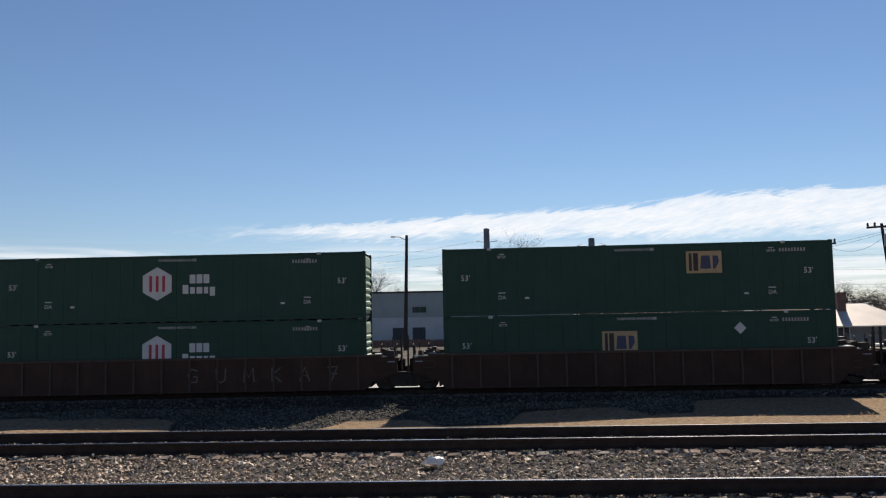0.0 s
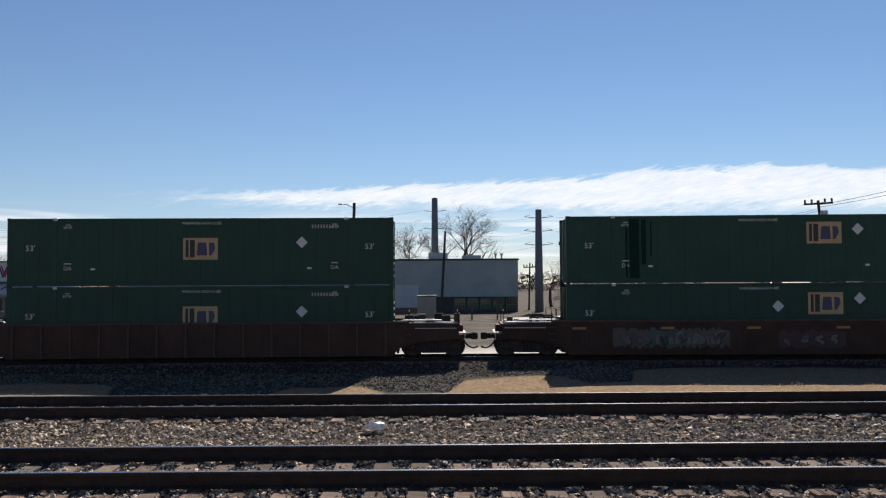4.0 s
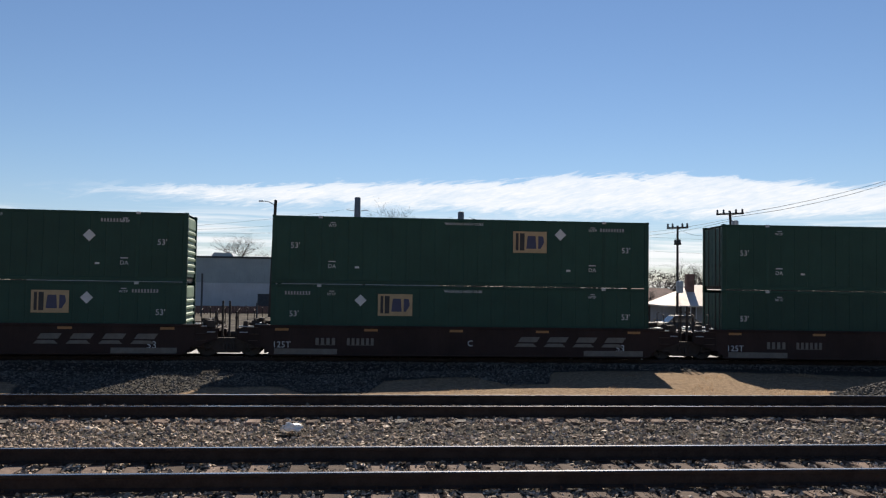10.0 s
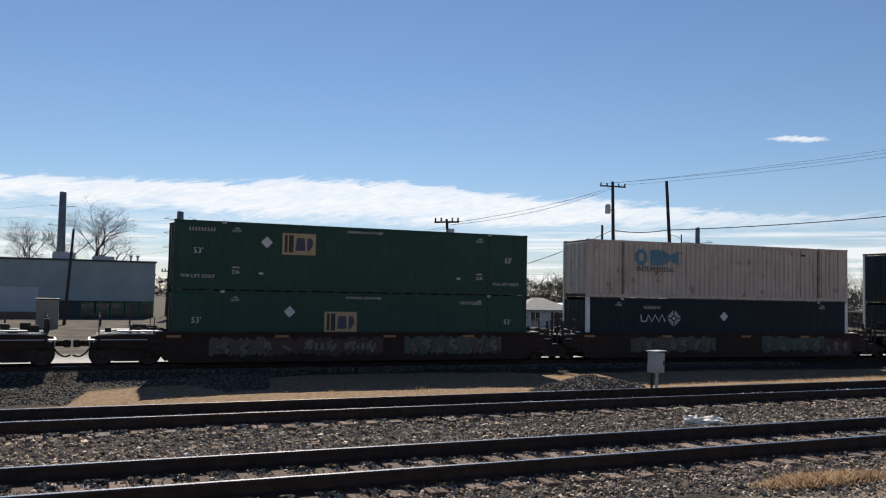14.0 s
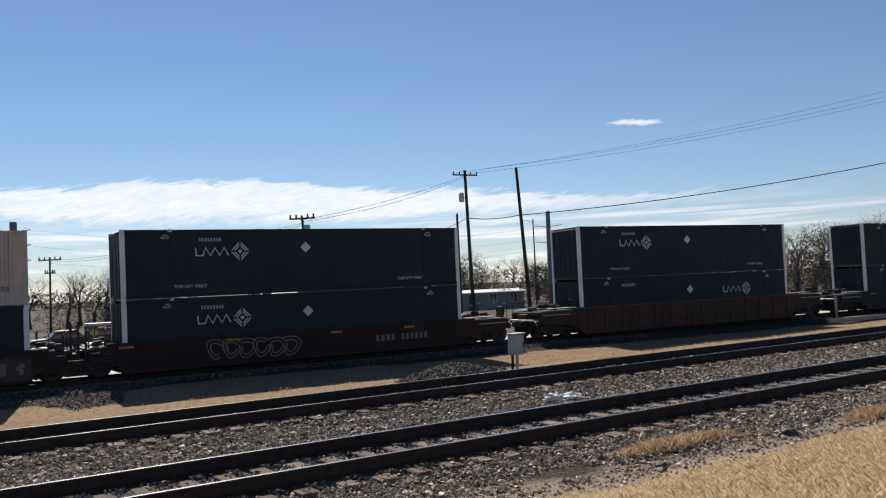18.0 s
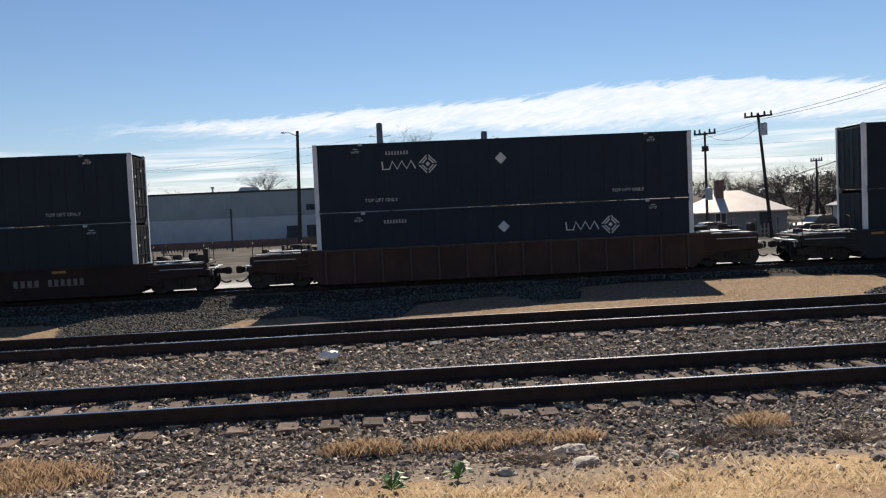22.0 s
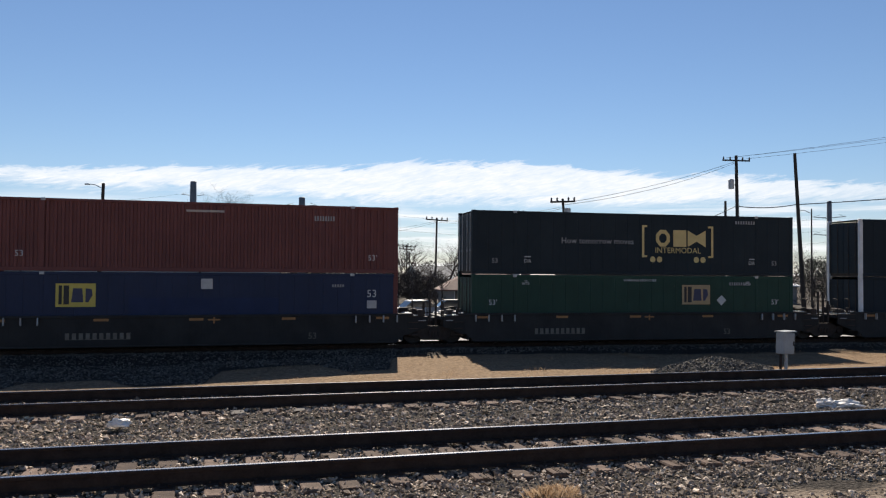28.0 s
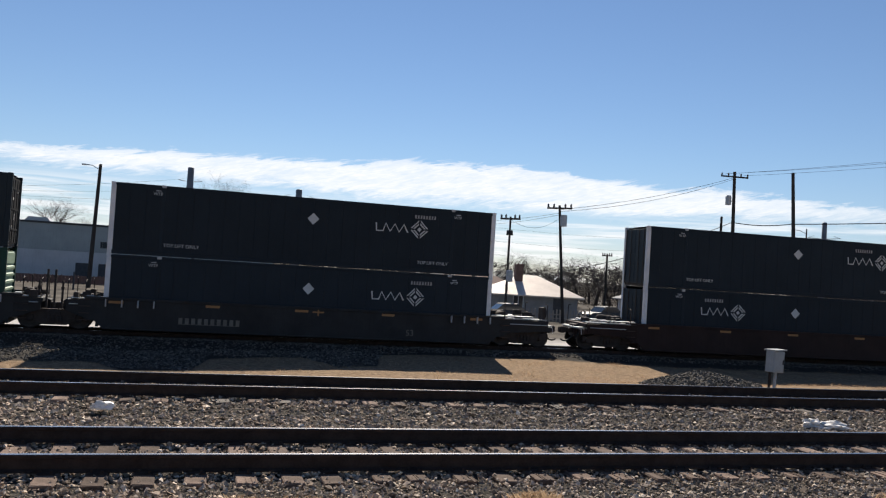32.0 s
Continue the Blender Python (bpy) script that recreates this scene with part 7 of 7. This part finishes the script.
        wire((at(6.8, 113)[0] + 2.2, at(6.8, 113)[1], lift(4.4 - k * 0.8, 113)), (at(40.6, 118)[0], at(40.6, 118)[1], lift(3.5 - k * 0.6, 118)), 2.0, 0.010)
    for i, az in enumerate((-22.0, -19.5, -18.9, -17.2, -16.4, -14.4, -13.2, -6.6, -3.0, 2.3, 4.0, 7.9, 9.6)):
        x, y = at(az, 88)
        solid("bollard", Mesh().rod((0, 0, -0.2), (0, 0, (1.3, 1.7, 1.1)[i % 3]), 0.08, n=8), M_TRIM, "dark steel bollard behind the railway", "bollard", "bollards", m=pose(x, y, Z0))
    x, y = at(-10.1, 95)
    solid("bollard", Mesh().rod((0, 0, -0.2), (0, 0, 4.6), 0.1, n=8), M_TRIM, "tall dark steel post before the warehouse", "post", m=pose(x, y, Z0))
    x, y = at(-16.9, 92)
    s = thing("road_sign", "dark rectangular sign on two posts", "sign", m=pose(x, y, Z0))
    part("post", Mesh().rod((0, 0, -0.2), (0, 0, 3.6), 0.09, n=8), M_TRIM, s)
    part("panel", Mesh().box(-0.2, 2.0, -0.08, 0.0, 2.7, 3.6, 0.02), M_TRIM, s)


def fence(az0, az1, dist, board_h, mat, label, step=0.34):
    a, b = Vector((*at(az0, dist), Z0)), Vector((*at(az1, dist + 4), Z0))
    d = b - a
    f = thing("fence", label, "fence", "fences", m=Matrix.Translation(a) @ Matrix.Rotation(math.atan2(d.y, d.x), 4, "Z"))
    rnd = random.Random(int(az0 * 10))
    n = int(d.length / step)
    bd = [Mesh().box(-0.07, 0.07, -0.02, 0.02, 0.05, board_h + 0.06 * i, 0.008).mesh("board", mat) for i in range(3)]
    for i in range(n):
        part("board", rnd.choice(bd), mat, f).location = (i * step, 0, 0)
    part("rail", Mesh().box(0, d.length, 0.02, 0.07, 0.35, 0.45).box(0, d.length, 0.02, 0.07, board_h - 0.4, board_h - 0.3), mat, f)
    ps = Mesh().box(-0.06, 0.06, 0.05, 0.17, -0.2, board_h + 0.1).mesh("post", mat)
    for i in range(int(d.length / 2.4) + 1):
        part("post", ps, mat, f).location = (i * 2.4, 0, 0)


def parked_car(az, dist, yaw, paint, label):
    x, y = at(az, dist)
    c = thing("parked_car", label, "car", "parked cars", m=pose(x, y, Z0, 0, 0, yaw))
    part("body", Mesh().prism([(-2.2, 0.35), (-2.25, 0.8), (-1.95, 0.95), (-0.9, 1.02), (1.9, 1.02), (2.2, 0.9), (2.25, 0.4)], -0.88, 0.88), paint, c)
    part("cabin", Mesh().prism([(-0.95, 1.0), (-0.35, 1.5), (1.1, 1.52), (1.75, 1.02)], -0.78, 0.78), M_GLASS, c, "dark glazed cabin")
    part("roof", Mesh().prism([(-0.38, 1.48), (-0.3, 1.56), (1.05, 1.58), (1.15, 1.5)], -0.76, 0.76), paint, c)
    for q in (-1.4, 1.4):
        for s in (-0.82, 0.82):
            w = part("wheel", Mesh().lathe([(0.05, -0.1), (0.3, -0.1), (0.33, -0.06), (0.33, 0.06), (0.3, 0.1), (0.05, 0.1)], 16), M_RUBBER, c, "black tyre")
            w.location = (q, s, 0.33)
            part("rim", Mesh().lathe([(0.02, -0.11), (0.2, -0.11), (0.2, 0.11), (0.02, 0.11)], 12), M_GALV, w)
    for s in (-0.6, 0.6):
        part("headlight", Mesh().box(-2.26, -2.2, s - 0.18, s + 0.18, 0.7, 0.85), M_POST, c)
        part("tail_light", Mesh().box(2.2, 2.26, s - 0.15, s + 0.15, 0.75, 0.9), M_LOGO_RED, c)
    part("bumper", Mesh().box(-2.32, -2.2, -0.85, 0.85, 0.35, 0.55, 0.04), M_TRIM, c)


def canopy():
    x, y = at(10.6, 74)
    c = thing("canopy", "flat white canopy on slim posts with counters below", "canopy", m=pose(x, y, Z0, 0, 0, -11))
    part("roof", Mesh().box(0, 3.4, 0, 2.4, 1.72, 1.92, 0.02), M_WALL_WHITE, c)
    for q in (0.12, 0.95, 1.8, 2.6, 3.28):
        part("post", Mesh().box(q - 0.04, q + 0.04, 0.1, 0.18, 0, 1.72), M_TRIM, c)
    part("wall", Mesh().box(0, 0.8, 0.4, 2.2, 0, 1.72, 0.02), M_HOUSE, c)
    part("counter", Mesh().box(0.95, 3.2, 1.4, 1.8, 0, 1.0, 0.03), M_WALL_WHITE, c)
    x, y = at(11.15, 71)
    s = thing("yellow_sign", "yellow diamond road sign on a post", "sign", m=pose(x, y, Z0))
    part("post", Mesh().rod((0, 0, -0.1), (0, 0, 1.2), 0.03, n=6), M_GALV, s)
    part("panel", Mesh().prism([(0, 0.95), (0.36, 1.31), (0, 1.67), (-0.36, 1.31)], -0.03, 0.0), M_YELLOW_BRIGHT, s)


# ---- trees
def grow(seed, levels=6, spread=0.55, twigginess=3):
    """A bare tree of height about 1: wood segments by thickness."""
    rnd = random.Random(seed)
    thick, limbs, twigs = Mesh(), Mesh(), Mesh()

    def branch(p, d, length, r, lv):
        n = 2 if lv > 2 else 1
        for i in range(n):
            d2 = (d + Vector((rnd.uniform(-1, 1), rnd.uniform(-1, 1), rnd.uniform(-0.4, 0.7))) * 0.16).normalized()
            q = p + d2 * length / n
            r2 = r * (0.86 if n == 2 else 0.75)
            m = thick if lv == levels else limbs if lv > 2 else twigs
            m.rod(p, q, r, r2, 7 if lv == levels else 5 if lv > 2 else 3, False)
            p, d, r = q, d2, r2
            if lv < levels and lv > 1 and i == 0 and rnd.random() < 0.75:
                s = (d + Vector((rnd.uniform(-1, 1), rnd.uniform(-1, 1), rnd.uniform(-0.2, 0.8))) * spread * 1.4).normalized()
                branch(p, s, length * 0.62, r * 0.55, lv - 1)
        if lv > 1:
            for _ in range(twigginess + (1 if rnd.random() < 0.45 or lv == 2 else 0)):
                s = (d + Vector((rnd.uniform(-1, 1), rnd.uniform(-1, 1), rnd.uniform(-0.35, 0.6))) * spread * 1.5).normalized()
                branch(p, s, length * rnd.uniform(0.6, 0.82), r * rnd.uniform(0.5, 0.68), lv - 1)
    branch(Vector((0, 0, -0.02)), Vector((0, 0, 1)), 0.26, 0.026, levels)
    top = max(v[2] for v in twigs.v)
    for m in (thick, limbs, twigs):
        m.v = [(x / top, y / top, z / top) for x, y, z in m.v]
    return thick, limbs, twigs


def plain_mesh(m, name, material):
    me = bpy.data.meshes.new(name)
    me.from_pydata(m.v, [], m.f)
    me.materials.append(material)
    return me


def trees():
    kinds = []
    for s, sp in ((1, 0.5), (2, 0.62), (3, 0.55), (4, 0.7), (5, 0.48)):
        a, b, c = grow(s, 7, sp + 0.1, 2)
        kinds.append((plain_mesh(a, "trunk", M_BARK), plain_mesh(b, "branch", M_BARK), plain_mesh(c, "crown", M_TWIG)))
    a, b, c = grow(12, 7, 0.78, 3)
    kinds.append((plain_mesh(a, "trunk", M_BARK), plain_mesh(b, "branch", M_BARK), plain_mesh(c, "crown", M_TWIG)))
    rnd = random.Random(77)

    def tree(az, dist, el, kind, wide=1.0):
        x, y = at(az, dist)
        h = lift(el, dist) - Z0
        t = thing("bare_tree", "leafless winter tree with fine grey-brown twigs", "tree", "bare trees", m=Matrix.Translation((x, y, Z0)) @ Matrix.Rotation(rnd.uniform(0, 6.28), 4, "Z") @ Matrix.Diagonal((h * wide, h * wide, h, 1)))
        for name, me in zip(("trunk", "branch", "crown"), kinds[kind]):
            part(name, me, None, t)
    for az, dist, el, kind, wide in ((1.5, 152, 5.75, 5, 0.9), (-1.6, 156, 4.5, 5, 0.8), (-7.5, 160, 3.6, 5, 0.9), (2.6, 158, 3.7, 3, 1.0), (-29.9, 135, 4.0, 3, 1.0), (-27.6, 150, 2.3, 1, 1.1), (-24.6, 150, 2.6, 2, 1.1), (-15.9, 160, 3.0, 2, 1.0), (-13.6, 160, 2.2, 3, 1.2), (-33, 140, 3.2, 0, 1.0),
                                     (7.6, 135, 1.9, 1, 1.0), (9.6, 128, 2.4, 4, 0.9), (10.4, 140, 2.2, 2, 1.0), (12.0, 140, 2.6, 0, 1.0), (13.3, 150, 2.5, 3, 1.0), (17.0, 140, 2.0, 2, 1.1), (18.2, 145, 1.7, 1, 1.1), (20.6, 140, 2.1, 3, 1.2), (26.9, 130, 2.2, 3, 1.0), (24.0, 100, 0.6, 3, 0.9), (19.3, 92, 0.1, 2, 1.0), (16.2, 92, 0.3, 2, 1.0), (11.2, 118, 1.7, 1, 1.1), (12.7, 120, 1.9, 4, 1.1), (13.9, 118, 2.5, 2, 0.9), (14.7, 122, 1.8, 0, 1.2), (15.6, 116, 1.3, 3, 1.2), (16.6, 118, 2.3, 1, 1.0), (17.6, 118, 1.9, 4, 1.1), (19.4, 130, 1.8, 0, 1.2), (22.0, 130, 1.8, 2, 1.2), (23.3, 128, 1.6, 4, 1.2), (25.6, 128, 1.9, 1, 1.2), (27.9, 126, 2.0, 3, 1.2), (29.2, 126, 2.0, 0, 1.2)):
        tree(az, dist, el, kind, wide)
    tops = [(8, 1.2), (12, 1.2), (17, 0.9), (20, 1.0), (24, 1.3), (28, 1.4), (33, 1.9), (38, 1.9), (45, 2.0), (52, 2.7), (57, 3.1), (62, 3.4), (68, 3.5)]
    az = 22.0
    while az < 68:
        el = float(np.interp(az, [p[0] for p in tops], [p[1] for p in tops])) + rnd.uniform(-0.35, 0.25)
        tree(az, rnd.uniform(128, 165), el, rnd.randrange(5), rnd.uniform(0.8, 1.2))
        az += rnd.uniform(0.7, 1.3)

    # evergreen clumps and brush: many small leaves
    def leafy(name, spots, size, material, label, seed, per):
        rng = np.random.default_rng(seed)
        P = []
        for x, y, z, rx, ry, rz in spots:
            d = rng.normal(size=(per, 3))
            d /= np.linalg.norm(d, axis=1)[:, None]
            rad = (0.55 + 0.45 * rng.random((per, 1))) * (1 + 0.25 * np.sin(5 * d[:, :1] + x) * np.cos(4 * d[:, 2:3] + y))
            p = np.array([x, y, z]) + d * rad * np.array([rx, ry, rz])
            P.append(p[p[:, 2] > Z0])
        P = np.concatenate(P)
        n = len(P)
        u, v = rng.normal(size=(n, 3)), rng.normal(size=(n, 3))
        u /= np.linalg.norm(u, axis=1)[:, None]
        v /= np.linalg.norm(v, axis=1)[:, None]
        s = size * (0.5 + rng.random((n, 1)))
        verts = np.stack([P - u * s * 1.6, P + v * s * 0.4, P + u * s * 1.6, P - v * s * 0.4], 1).reshape(-1, 3)
        f = (np.array([(0, 1, 2), (0, 2, 3)])[None] + 4 * np.arange(n)[:, None, None]).reshape(-1, 3)
        triangles(name, verts, f, material, label, "bushes")
    brush, ever = [], []
    for az in np.arange(8.5, 68, 0.9):
        d = rnd.uniform(120, 150) if az > 20 else rnd.uniform(122, 132)
        x, y = at(az, d)
        brush.append((x, y, Z0 + 1.2, rnd.uniform(1.5, 3.0), 1.6, rnd.uniform(1.8, 3.6)))
    leafy("brush", brush, 0.085, M_TWIG, "brown leafless undergrowth along the tree line", 5, 1600)
    for az, d, el, r in ((-23.6, 150, 2.0, 5.0), (33.5, 135, 1.7, 3.6), (35.0, 138, 1.9, 4.2), (31.5, 135, 1.2, 3.0), (40, 140, 1.2, 3.2), (57.5, 126, 2.5, 4.5), (61.5, 124, 2.8, 5.0), (65.0, 126, 2.9, 5.0)):
        x, y = at(az, d)
        top = lift(el, d)
        ever.append((x, y, Z0 + (top - Z0) * 0.55, r, r, (top - Z0) * 0.47))
    leafy("evergreen_bushes", ever, 0.10, M_LEAF, "dark evergreen trees and bushes behind the houses", 6, 6500)
    thicket = []
    for az, d, el, r in ((14.7, 100, 0.45, 2.8), (13.8, 101, 0.1, 2.2), (15.6, 103, 0.0, 2.2), (12.6, 104, -0.2, 2.0), (24.6, 122, 1.0, 3.5), (26.0, 122, 1.3, 3.5), (27.6, 122, 1.2, 3.5), (28.8, 122, 1.0, 3.0)):
        x, y = at(az, d)
        top = lift(el, d)
        thicket.append((x, y, Z0 + (top - Z0) * 0.55, r, r, (top - Z0) * 0.47))
    for az in np.arange(41.5, 69, 1.5):
        d = rnd.uniform(118, 136)
        x, y = at(az, d)
        top = lift(float(np.interp(az, [41, 48, 54, 60, 69], [0.9, 1.3, 1.8, 2.5, 2.8])) + rnd.uniform(-0.4, 0.3), d)
        thicket.append((x, y, Z0 + (top - Z0) * 0.5, rnd.uniform(2.4, 4.0), 3.0, (top - Z0) * 0.5))
    leafy("thicket", thicket, 0.075, M_TWIG, "dense grey-brown leafless thicket between the houses", 15, 5500)
    far = []
    for az in np.arange(-60, 80, 1.6):
        x, y = at(az, rnd.uniform(380, 520))
        far.append((x, y, Z0 + 4, 9, 6, rnd.uniform(5, 9)))
    leafy("distant_woods", far, 0.55, M_TWIG, "distant grey-brown leafless woods", 8, 700)


background()
fence(19.6, 26.4, 73, 1.1, M_TAN, "weathered board fence before the house")
fence(-14.5, -4.0, 100, 0.9, M_BRICK, "low brown board fence before the warehouse")
canopy()
for az, d, yaw, paint, label in ((14.2, 68, 8, M_GALV, "silver parked car behind the railway"), (16.6, 70, -5, M_TRIM, "dark grey parked car behind the railway"), (9.2, 72, 0, M_TRIM, "dark parked car behind the railway"), (11.6, 74, -10, M_RED, "dark red parked car behind the railway"), (20.9, 72, 0, M_TRIM, "black parked car behind the railway"), (27.4, 82, 15, M_TRIM, "dark parked car behind the railway")):
    parked_car(az, d, yaw, paint, label)
trees()


motions()
